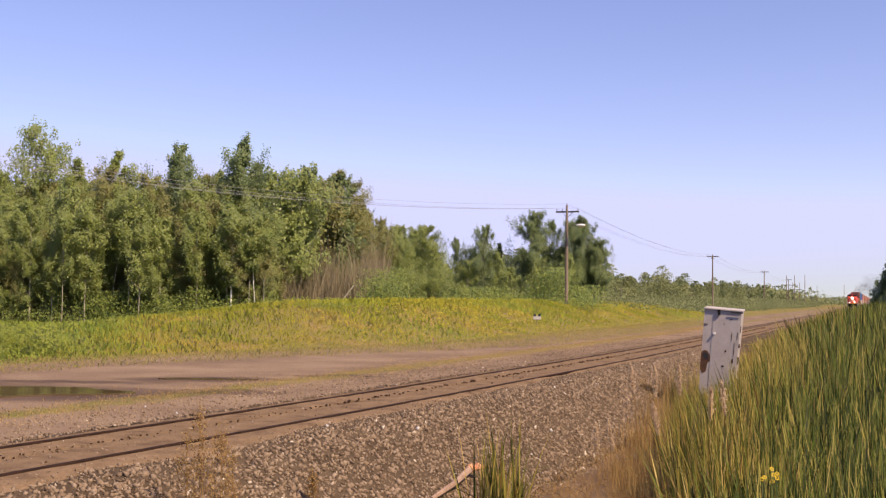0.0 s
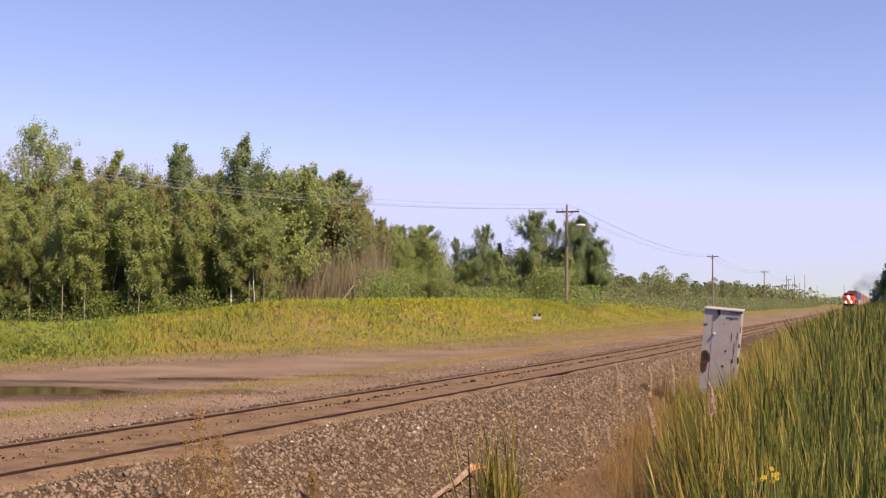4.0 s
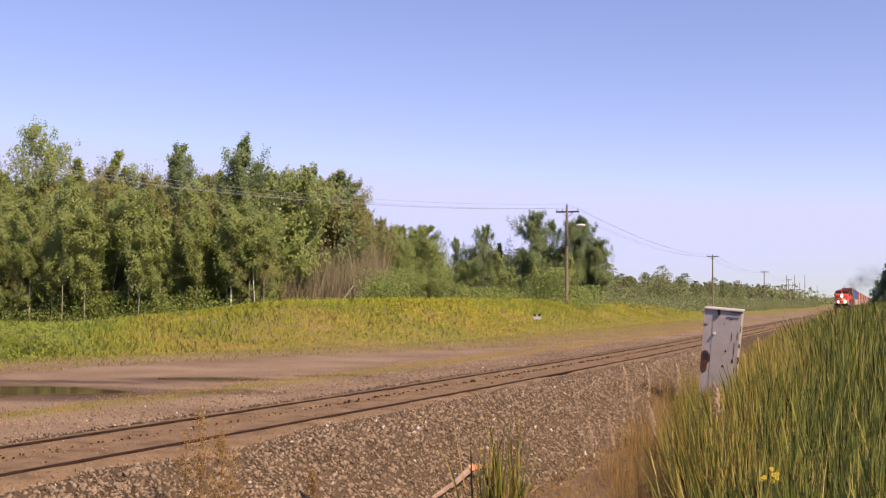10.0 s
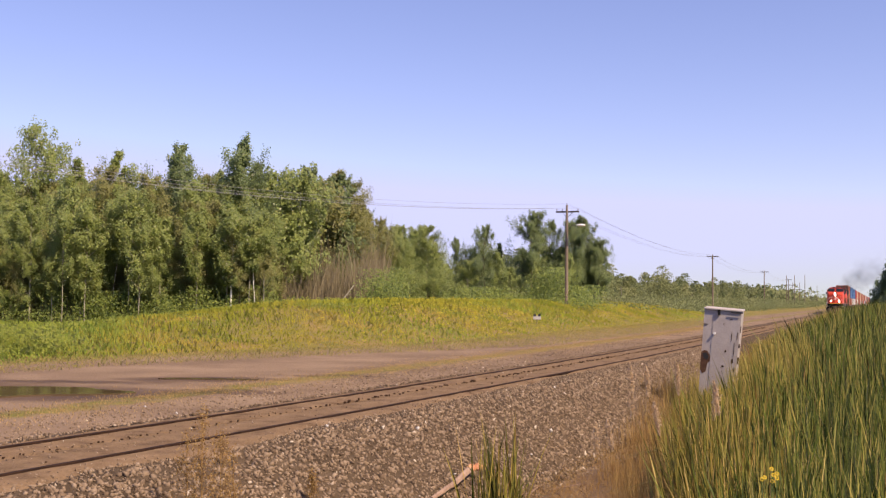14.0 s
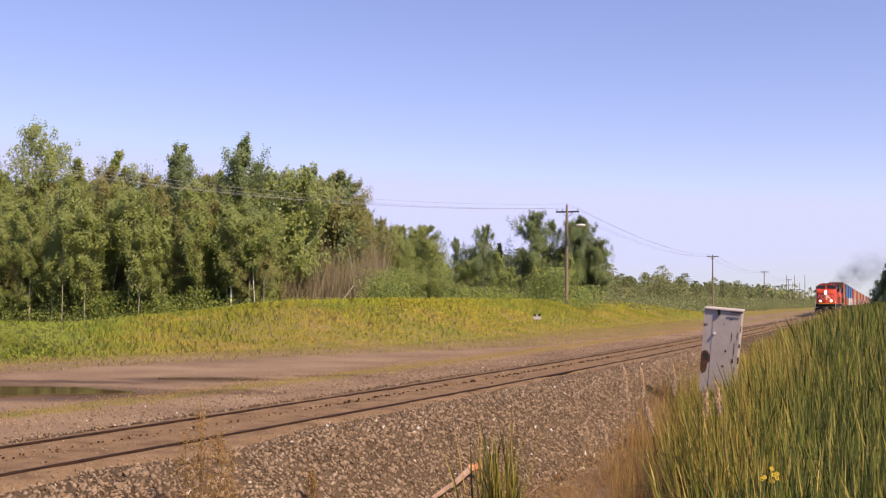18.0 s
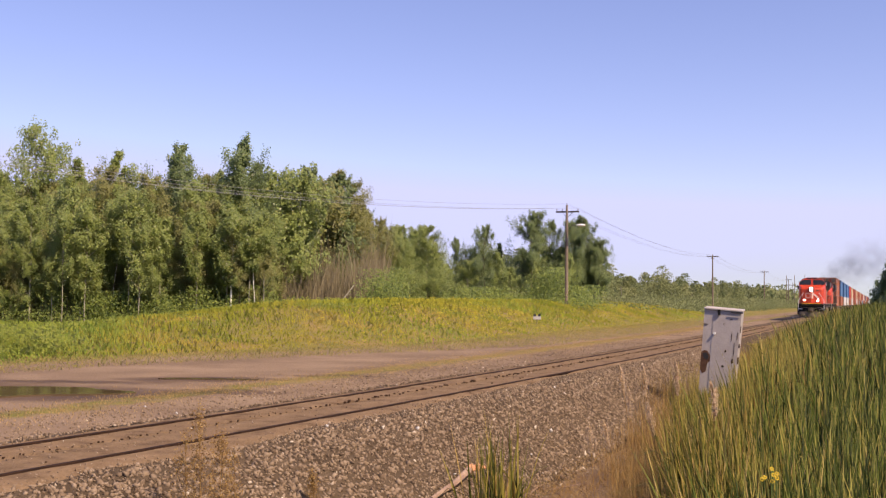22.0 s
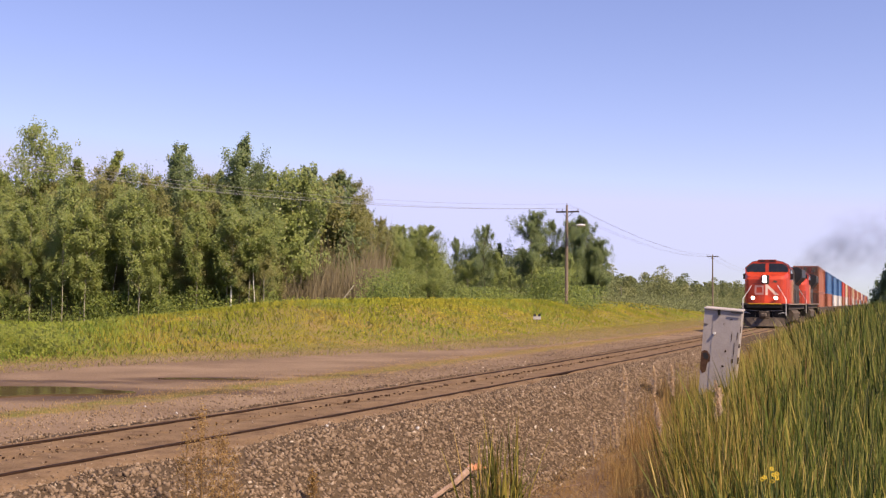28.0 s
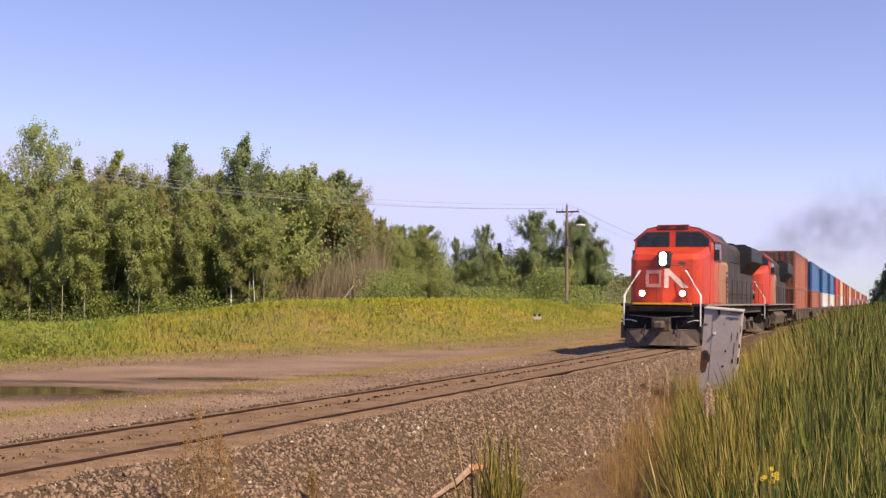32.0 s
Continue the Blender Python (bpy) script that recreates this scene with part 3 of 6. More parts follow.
def make_tree(kind, H, seed, bark, leaf, label, spread=1.0, leaves=12500, base=0.10, wisp=0.0, size=1.0, cone=False, slim=1.0):
    """A broadleaf tree of height H at the origin: bent tapered trunk, limbs and a crown of loose leaves."""
    rng = np.random.RandomState(seed)
    root = empty(kind, label, "tree", "trees at the edge of the woods")
    bm = bmesh.new()
    lean = rng.randn(2) * 0.025 * H
    zs = np.linspace(-0.25, H * 0.97, 9)
    axis = [Vector((lean[0] * (z / H) ** 2 + 0.06 * math.sin(z * 0.9 + seed), lean[1] * (z / H) ** 2 + 0.06 * math.cos(z * 0.8 + seed), z)) for z in zs]
    r0 = (0.008 * H + 0.03) * slim
    tube(bm, axis, [r0 * (1.0 - 0.93 * k / 8) for k in range(9)], 7)
    cents, sizes = [], []
    n_limb = 44 if cone else 36
    for i in range(n_limb):
        f = base + (0.97 - base) * (i + rng.rand()) / n_limb
        z = f * H
        k = min(int(f * 8), 7)
        p = axis[k].lerp(axis[k + 1], f * 8 - k if f * 8 - k < 1 else 1)
        p = Vector((p.x, p.y, z))
        a = rng.rand() * 2 * math.pi + i * 2.4
        u = (f - base) / (1 - base)
        reach = spread * H * 0.15 * min(1.0, 1.75 * (1 - u) ** 0.8) * (0.55 + 0.45 * math.sin(min(1, u * 3.0) * math.pi / 2)) * (0.6 + 0.7 * rng.rand())
        if cone:
            reach = spread * H * 0.15 * (1 - u) ** 0.72 * (0.80 + 0.75 * u) * (0.65 + 0.5 * rng.rand())
        rise = 0.5 + 0.6 * rng.rand() + 0.35 * u
        tip = p + Vector((math.cos(a) * reach, math.sin(a) * reach, reach * rise))
        mid = p.lerp(tip, 0.5) + Vector((0, 0, -0.06 * reach))
        tube(bm, [p, mid, tip], [0.028 * (1.1 - f) + 0.016, 0.016, 0.006], 4)
        m = int(leaves / n_limb * (0.5 + rng.rand()) * (0.6 + 0.8 * reach / (spread * H * 0.15)))
        for _ in range(13):
            c = p.lerp(tip, 0.30 + 0.85 * rng.rand()) + Vector(rng.randn(3) * 0.17 * reach)
            q = max(int(m * 1.75) // 13, 1)
            cents.append(np.array(c) + rng.randn(q, 3) * np.array([0.20, 0.20, 0.27]) * (0.36 + 0.28 * reach) * (1 - 0.3 * wisp))
            sizes.append(size * (0.075 + 0.085 * rng.rand(q)))
    part("trunk", bm, bark, root, smooth=True)
    c = np.concatenate(cents)
    r = np.linalg.norm(c[:, :2], axis=1, keepdims=True) + 0.3
    me = leaf_mesh("crown", c, np.concatenate(sizes), seed, np.concatenate([1.1 * c[:, :2] / r, np.full((len(c), 1), 0.75)], 1))
    me.materials.append(leaf)
    part("crown", me, leaf, root)
    return root


def make_spruce(H, seed, label):
    rng = np.random.RandomState(seed)
    root = empty("spruce_tree", label, "tree", "trees at the edge of the woods")
    bm = bmesh.new()
    tube(bm, [(0, 0, -0.2), (0, 0, H * 0.5), (0, 0, H)], [0.09, 0.05, 0.01], 6)
    cents = []
    for i in range(60):
        f = 0.12 + 0.86 * i / 60
        r = (1 - f) * H * 0.12 + 0.12
        for a in rng.rand(3) * 6.28:
            t = rng.rand(22, 1)
            cents.append(np.array([0, 0, f * H]) + t * np.array([math.cos(a) * r, math.sin(a) * r, -0.25 * r]) + rng.randn(22, 3) * 0.06)
    part("trunk", bm, M_BARK, root)
    c = np.concatenate(cents)
    me = leaf_mesh("crown", c, 0.10 + 0.1 * rng.rand(len(c)), seed)
    me.materials.append(M_SPRUCE)
    part("crown", me, M_SPRUCE, root)
    return root


def place(proto, x, y, H, h0, turn, used):
    """Puts the first of a kind in place, then copies of it; the size follows from the wanted height."""
    k = 1.0 * H / h0
    m = pose(x, y, gz(x, y), 0, 0, turn)
    if proto.name not in used:
        used.add(proto.name)
        ob = proto
        ob.matrix_basis = m
    else:
        ob = copy_thing(proto, m)
    ob.scale = (k * (0.9 + 0.1 * math.sin(turn)), k, k)
    return ob


def build_woods():
    rng = random.Random(11)
    A, B, C = (("aspen_tree", M_ASPEN_BARK, M_LEAF_A, "tall green aspen tree with pale trunk at the wood's edge"),
               ("poplar_tree", M_BARK, M_LEAF_B, "dark green leafy poplar tree above the meadow"),
               ("ash_tree", M_BARK, M_LEAF_C, "olive green broadleaf tree among the woods"))

    def mk(k, seed, *more):
        return make_tree(k[0], 12, seed, k[1], k[2], k[3], *more)
    P = {
        'a': [mk(A, 21, 0.95, 9500), mk(A, 22, 1.1, 10500), mk(A, 28, 0.85, 9000)],
        'b': [mk(B, 23, 1.05, 12000), mk(B, 24, 1.2, 13000, 0.06)],
        'c': [mk(C, 25, 1.15, 12500), mk(C, 26, 1.3, 13000)],
        'w': [make_tree("cottonwood_tree", 12, 27, M_ASPEN_BARK, M_LEAF_A, "tall thin cottonwood tree with a wispy open crown", 1.15, 4200, 0.4, 0.6)],
    }
    P['d'] = [mk(B, 41, 2.05, 32000, 0.03, 0.0, 1.0, True), mk(B, 42, 1.95, 31000, 0.03, 0.0, 1.0, True)]
    P['f'] = [mk(B, 45, 1.7, 18000, 0.03, 0.0, 1.0, True)]
    P['e'] = [mk(A, 43, 1.9, 18000, 0.04, 0.0, 1.1, True), mk(A, 44, 2.2, 19000, 0.04, 0.0, 1.1, True)]
    # plainer ones for the rows behind
    R = [mk(A, 31, 1.5, 4000, 0.06, 0.0, 1.9), mk(B, 32, 1.5, 4000, 0.06, 0.0, 1.9), mk(C, 33, 1.6, 4000, 0.06, 0.0, 1.9)]
    used = set()
    edge = [
        (-31.1, 76, 10.5, 'a'), (-29.6, 78, 13.9, 'w'), (-25.5, 75, 11.5, 'a'), (-23.1, 77, 12.3, 'a'), (-18.8, 76, 12.6, 'b'), (-20.3, 74, 9.8, 'c'),
        (-17.4, 78, 10.4, 'c'), (-14.7, 76, 12.8, 'b'), (-13.6, 79, 11.7, 'b'), (-12.0, 82, 11.5, 'b'), (-10.4, 84, 11.8, 'b'), (-8.7, 85, 11.7, 'c'),
        (-7.8, 86, 11.0, 'c'), (-7.0, 96, 9.4, 'c'), (-5.9, 97, 8.8, 'c'), (-4.4, 100, 8.3, 'e'), (-2.9, 102, 8.0, 'e'), (-1.4, 99, 8.3, 'e'), (-5.3, 103, 8.0, 'e'),
        (1.35, 106, 7.4, 'f'), (4.0, 104, 8.6, 'f'), (2.9, 107, 6.6, 'f'), (8.9, 108, 10.2, 'd'), (10.9, 110, 9.5, 'f'),
        (13.3, 109, 9.4, 'd'), (14.7, 110, 10.0, 'd'), (15.7, 109, 7.6, 'd'), (-29.1, 80, 12.8, 'w'), (-24.2, 76, 10.6, 'c'), (-19.1, 80, 11.6, 'a'), (-16.3, 79, 11.1, 'a'),
    ]
    for x, y, H, k in edge:
        place(rng.choice(P[k]), x, y, H - gz(x, y), 12, rng.uniform(0, 360), used)
    # slim aspens that stand close along the edge
    for i in range(26):
        y = rng.uniform(73, 81)
        x = -0.425 * y + (i + rng.random()) / 26 * 0.265 * y
        place(rng.choice(P['a']), x, y, rng.uniform(7.5, 10.8), 12, rng.uniform(0, 360), used)
    for x, y, H in ((-6.4, 99, 7.0), (-3.6, 97, 6.4), (-0.9, 101, 6.2), (2.4, 103, 4.6), (5.2, 104, 5.2), (6.4, 103, 3.6), (12.0, 103, 4.6)):
        place(rng.choice(P['e']), x, y, H, 12, rng.uniform(0, 360), used)
    for i in range(34):
        y = rng.uniform(69.8, 72.4)
        x = -0.43 * y + (i + rng.random()) / 34 * 0.265 * y
        place(rng.choice(P['a'] + P['c'][:1]), x, y, rng.uniform(4.2, 8.2), 12, rng.uniform(0, 360), used)
    # the rows behind and between
    for i in range(92):
        y = rng.uniform(78, 104)
        x = -0.43 * y + (i + rng.random()) / 92 * 0.345 * y
        H = rng.uniform(8.6, 11.0) * (1 + (y - 80) * 0.006)
        place(rng.choice(R), x, y, H, 12, rng.uniform(0, 360), used)
    for i in range(26):
        y = rng.uniform(108, 122)
        f = (i + rng.random()) / 26
        x = (-0.085 + f * 0.22) * y
        H = (rng.uniform(5.6, 7.0) if f < 0.3 else rng.uniform(3.4, 4.6) if f < 0.66 else rng.uniform(5.0, 6.6)) * y / 115
        place(rng.choice(R), x, y, H, 12, rng.uniform(0, 360), used)
    # small trees and saplings along the edge
    for i in range(64):
        y = rng.uniform(72.5, 76)
        x = -0.43 * y + (i + rng.random()) / 64 * 0.27 * y
        place(rng.choice(R), x, y, rng.uniform(3.6, 7.0), 12, rng.uniform(0, 360), used)
    for x, y, H in ((5.6, 107, 6.6), (-3.0, 110, 5.4), (6.1, 112, 5.0)):
        sp = make_spruce(H, int(y), "small dark narrow spruce tree between the poplars")
        sp.matrix_basis = pose(x, y, gz(x, y))
    slim = [make_tree("young_aspen_tree", 9, 90 + k, M_ASPEN_BARK, M_LEAF_A, "slim young aspen tree with a bare pale trunk", 0.9, 4600, 0.26 + 0.08 * k, 0.0, 1.0, False, 0.5) for k in range(3)]
    for i in range(11):
        y = rng.uniform(68.6, 70.6)
        x = -0.425 * y + rng.random() * 0.26 * y
        place(rng.choice(slim), x, y, rng.uniform(5.5, 9.0), 9, rng.uniform(0, 360), used)
    # birch trunks that show white at the edge
    for x, y, H, r, lean in ((-13.55, 69.3, 7.0, 0.10, 1), (-12.1, 69.4, 5.5, 0.06, -1), (-24.7, 71, 9, 0.06, 1), (-21.7, 70.8, 8, 0.06, 3), (-20.5, 71, 7, 0.06, -1), (-19.4, 70.9, 7, 0.06, 2), (-18.1, 71, 7, 0.05, 0), (-27.6, 71.5, 8, 0.05, -2), (-16.2, 71, 7.5, 0.05, 1), (-23.2, 71.3, 6.5, 0.05, -2)):
        b = make_tree("birch_tree", H, int(-x * 10), M_BIRCH_BARK if r > 0.07 or x == -12.1 else M_ASPEN_BARK, M_LEAF_A, "slender pale-barked birch tree at the wood's edge", 0.9, 4600, 0.18 + 0.12 * (lean % 4), 0.0, 1.0, False, r / 0.11)
        b.matrix_basis = pose(x, y, gz(x, y), 0, lean, 0)


def build_shrubs():
    rng = np.random.RandomState(31)
    cents, size = [], []
    # green undergrowth along the foot of the woods
    for i in range(240):
        y = 69.6 + 9 * rng.rand() ** 1.9
        x = -0.44 * y + 0.40 * y * rng.rand()
        h = 0.5 + 2.0 * rng.rand() ** 2
        if -0.17 < x / y < -0.06:
            y, h = y + 12, h * 0.7
        m = int(270 * h)
        z = gz(x, y)
        f = rng.rand(m) ** 0.7
        wide = 0.35 + 0.45 * np.sin(2.6 * f + 0.3)
        cents.append(np.stack([x + rng.randn(m) * wide, y + rng.randn(m) * 0.6, z + h * f], -1))
        size.append(0.065 + 0.085 * rng.rand(m))
    for i in range(70):
        y = 92 + 22 * rng.rand()
        x = -0.075 * y + 0.215 * y * rng.rand()
        h = 0.5 + 1.5 * rng.rand() ** 1.5
        m = int(230 * h)
        z = gz(x, y)
        cents.append(np.stack([x + rng.randn(m) * 0.8, y + rng.randn(m) * 0.8, z + h * rng.rand(m) ** 0.7], -1))
        size.append(0.10 + 0.11 * rng.rand(m))
    for x, y, h in ((10.0, 97, 3.2), (9.0, 98, 2.6), (11.0, 99, 3.0)):
        m = 900
        z = gz(x, y)
        cents.append(np.stack([x + rng.randn(m) * 0.8, y + rng.randn(m) * 0.7, z + h * rng.rand(m) ** 0.7], -1))
        size.append(0.10 + 0.10 * rng.rand(m))
    low, lsize = [], []
    # a green bush, and low leafy weeds dotted over the meadow
    for x, y, h in ((-15.5, 38.2, 0.9), (-14.9, 37.6, 0.8), (-16.2, 39, 1.0), (-14.3, 38.4, 0.6)):
        m = 1500
        low.append(np.stack([x + rng.randn(m) * 0.9, y + rng.randn(m) * 0.7, gz(x, y) + h * rng.rand(m) ** 0.7], -1))
        lsize.append(0.05 + 0.06 * rng.rand(m))
    for i in range(150):
        y = 34 + 66 * rng.rand()
        x = y * (-0.42 + 0.62 * rng.rand())
        s, lat = to_track(x, y)
        if lat < road_edge(s) + 1.5:
            continue
        h, m = 0.2 + 0.45 * rng.rand(), 130
        low.append(np.stack([x + rng.randn(m) * 0.8, y + rng.randn(m) * 0.7, gz(x, y) + h * rng.rand(m) ** 0.7], -1))
        lsize.append(0.05 + 0.06 * rng.rand(m))
    me = leaf_mesh("meadow_weeds", np.concatenate(low), np.concatenate(lsize), 4)
    me.materials.append(M_BUSH)
    tagged(new("meadow_weeds", me), "low green leafy weeds and bushes in the meadow", "weeds", kind="stuff")
    me = leaf_mesh("undergrowth", np.concatenate(cents), np.concatenate(size), 3, np.tile((0.3, -0.5, 0.6), (sum(len(c) for c in cents), 1)))
    me.materials.append(M_SHRUB)
    tagged(new("undergrowth", me), "green leafy undergrowth along the foot of the woods", "shrubs", kind="stuff")
    # bare grey-brown brush
    V, F = [], []
    for i in range(6500):
        y = 76 + 10 * rng.rand()
        x = y * (-0.19 + 0.14 * rng.rand())
        h = (1.8 + 2.8 * rng.rand()) * (1.0 if rng.rand() < 0.8 else 1.25)
        h *= 0.62 + 0.45 * (0.5 + 0.5 * math.sin(x * 2.1 + 1.3 * math.sin(y))) + 0.25 * rng.rand()
        if rng.rand() < 0.7 * (0.5 + 0.5 * math.sin(x * 3.7 + y)):
            continue
        z = gz(x, y)
        dx, dy = rng.randn(2) * 0.45
        w = 0.012 + 0.02 * rng.rand()
        k = len(V)
        V += [(x - w, y, z), (x + w, y, z), (x + dx * 0.5 + w * .7, y + dy * 0.5, z + h * 0.55), (x + dx * 0.5 - w * .7, y + dy * 0.5, z + h * 0.55), (x + dx * 1.3, y + dy, z + h)]
        F += [(k, k + 1, k + 2), (k, k + 2, k + 3), (k + 3, k + 2, k + 4)]
    for i in range(1700):
        y = 70.2 + 4 * rng.rand()
        x = y * (-0.44 + 0.26 * rng.rand())
        h, w, z = 0.8 + 2.0 * rng.rand() ** 1.5, 0.010 + 0.018 * rng.rand(), gz(x, y)
        dx, dy = rng.randn(2) * 0.2
        k = len(V)
        V += [(x - w, y, z), (x + w, y, z), (x + dx * 0.5 + w * .7, y + dy * 0.5, z + h * 0.55), (x + dx * 0.5 - w * .7, y + dy * 0.5, z + h * 0.55), (x + dx * 1.3, y + dy, z + h)]
        F += [(k, k + 1, k + 2), (k, k + 2, k + 3), (k + 3, k + 2, k + 4)]
    me = np_mesh("dead_brush", V, F)
    me.materials.append(M_BRUSH)
    tagged(new("dead_brush", me), "dense bare grey-brown brush in front of the trees", "brush", kind="stuff")
    lg = a_tube([(-7.4, 74, gz(-7.4, 74) + 0.04), (-6.1, 74.4, gz(-6.1, 74.4) + 1.6)], [0.06, 0.035], 6)
    tagged(part("leaning_log", lg, M_ASPEN_BARK), "pale dead trunk leaning in the brush", "log")


def blades(name, base, heights, widths, lean, material, label, category, seed=0, bend=0.35, wind=(0.0, 0.0), simple=False):
    """Grass blades of three segments that narrow and droop to the tip."""
    rng = np.random.RandomState(seed)
    n = len(base)
    a = rng.rand(n) * 2 * np.pi
    d = np.stack([np.cos(a), np.sin(a)], -1)
    side = np.stack([-np.sin(a + 0.8 * rng.randn(n)), np.cos(a + 0.8 * rng.randn(n))], -1)
    rows = []
    lean = lean * (0.3 + rng.rand(n))
    for t, w in ((0.0, 1.0), (0.4, 0.9), (0.75, 0.6), (1.0, 0.06)):
        off = (lean * t + bend * lean * t ** 3 * 2)[:, None] * heights[:, None] * d + np.asarray(wind)[None] * (t ** 2 * heights)[:, None]
        c = np.concatenate([base[:, :2] + off, (base[:, 2] + heights * (t - 0.12 * lean * t ** 2))[:, None]], -1)
        o = np.concatenate([side * (widths * w / 2)[:, None], np.zeros((n, 1))], -1)
        rows += [c - o, c + o]
    if simple:
        V = np.stack([rows[0], rows[1], rows[5], rows[4], rows[6]], 1).reshape(-1, 3)
        q = np.array([(0, 1, 2), (0, 2, 3), (3, 2, 4)])
        F = (q[None] + (np.arange(n) * 5)[:, None, None]).reshape(-1, 3)
        me = np_mesh(name, V, F)
        me.materials.append(material)
        return me
    V = np.stack(rows, 1).reshape(-1, 3)
    q = np.array([(0, 1, 3, 2), (2, 3, 5, 4), (4, 5, 7, 6)])
    F = (q[None] + (np.arange(n) * 8)[:, None, None]).reshape(-1, 4)
    me = np_mesh(name, V, F)
    me.materials.append(material)
    return me


def build_meadow():
    rng = np.random.RandomState(41)
    n = 235000
    y = 24 + 126 * rng.rand(n) ** 1.15
    x = y * (-0.46 + 0.76 * rng.rand(n))
    s, lat = to_track(x, y)
    e = road_edge(s)
    patchy = vnoise(x, y, 0.35) * 0.5 + vnoise(x, y, 1.1) * 0.5
    ok = (lat > e - 0.6 + 1.2 * rng.rand(n) + 0.8 * patchy)
    x, y, s, lat, e, patchy = [v[ok] for v in (x, y, s, lat, e, patchy)]
    n = len(x)
    rise = sstep(-1.0, 6.0, lat - e)
    h = (0.06 + 0.19 * rise) * (0.6 + 0.6 * rng.rand(n)) * (1 + 0.7 * patchy)
    base = np.stack([x, y, ground_z(s, lat, x, y) - 0.02], -1)
    # lush and green towards the near end and in patches, yellow on the drier bank
    lush = sstep(-0.22, -0.38, x / y) * 0.9 + 0.55 * sstep(0.1, 0.6, vnoise(x, y, 0.21)) > rng.rand(n)
    h = np.where(lush, h * 1.25, h)
    wide = (0.016 + 0.026 * rng.rand(n)) * np.clip(y / 34, 1, 2.2)
    for pick, mat, nm, lab in ((~lush, M_MEADOW, "meadow_grass", "tall yellow-green meadow grass beyond the road"), (lush, M_LUSH, "lush_grass", "tall lush green grass in the meadow")):
        me = blades(nm, base[pick], h[pick], wide[pick], 0.45, mat, "", "", 1, simple=True)
        tagged(new(nm, me), lab, "grass", kind="stuff")
    pick = (rng.rand(n) < 0.34 * np.clip(rise, 0, 1) * sstep(-0.1, 0.5, vnoise(x, y, 0.16)) * sstep(-0.2, 0.0, x / y))
    c = base[pick] + np.stack([rng.randn(pick.sum()) * .1, rng.randn(pick.sum()) * .1, h[pick] * 0.8 + 0.02], -1)
    c = np.concatenate([c + rng.randn(len(c), 3) * 0.05 for _ in range(2)])
    me = leaf_mesh("goldenrod_flowers", c, 0.03 + 0.05 * rng.rand(len(c)), 5)
    me.materials.append(M_GOLDENROD)
    tagged(new("goldenrod_flowers", me), "yellow goldenrod flower heads over the meadow", "flowers", kind="stuff")
    # thin short grass that creeps onto the road's edge
    n = 30000
    s = -4 + 110 * rng.rand(n) ** 1.2
    lat = road_edge(s) - 4.2 * rng.rand(n) ** 1.6 + 0.6
    x, y = trk(s, lat)
    base = np.stack([x, y, ground_z(s, lat, x, y) - 0.01], -1)
    me = blades("edge_grass", base, 0.04 + 0.12 * rng.rand(n), 0.012 + 0.02 * rng.rand(n), 0.9, M_EDGE, "", "", 4, simple=True)
    tagged(new("edge_grass", me), "thin short dry grass at the edge of the gravel road", "grass", kind="stuff")
    # the strip of short grass between road and track
    n = 42000
    s = -6 + 105 * rng.rand(n) ** 1.1
    lat = 6.1 + 0.72 * rng.randn(n) + 0.25 * vnoise(s, s * 0.4, 0.6)
    x, y = trk(s, lat)
    base = np.stack([x, y, ground_z(s, lat, x, y) - 0.01], -1)
    me = blades("verge_grass", base, 0.015 + 0.045 * rng.rand(n), 0.008 + 0.014 * rng.rand(n), 0.5, M_DRYGREEN, "", "", 2, simple=True)
    tagged(new("verge_grass", me), "strip of short yellowish grass beside the gravel road", "grass", kind="stuff")


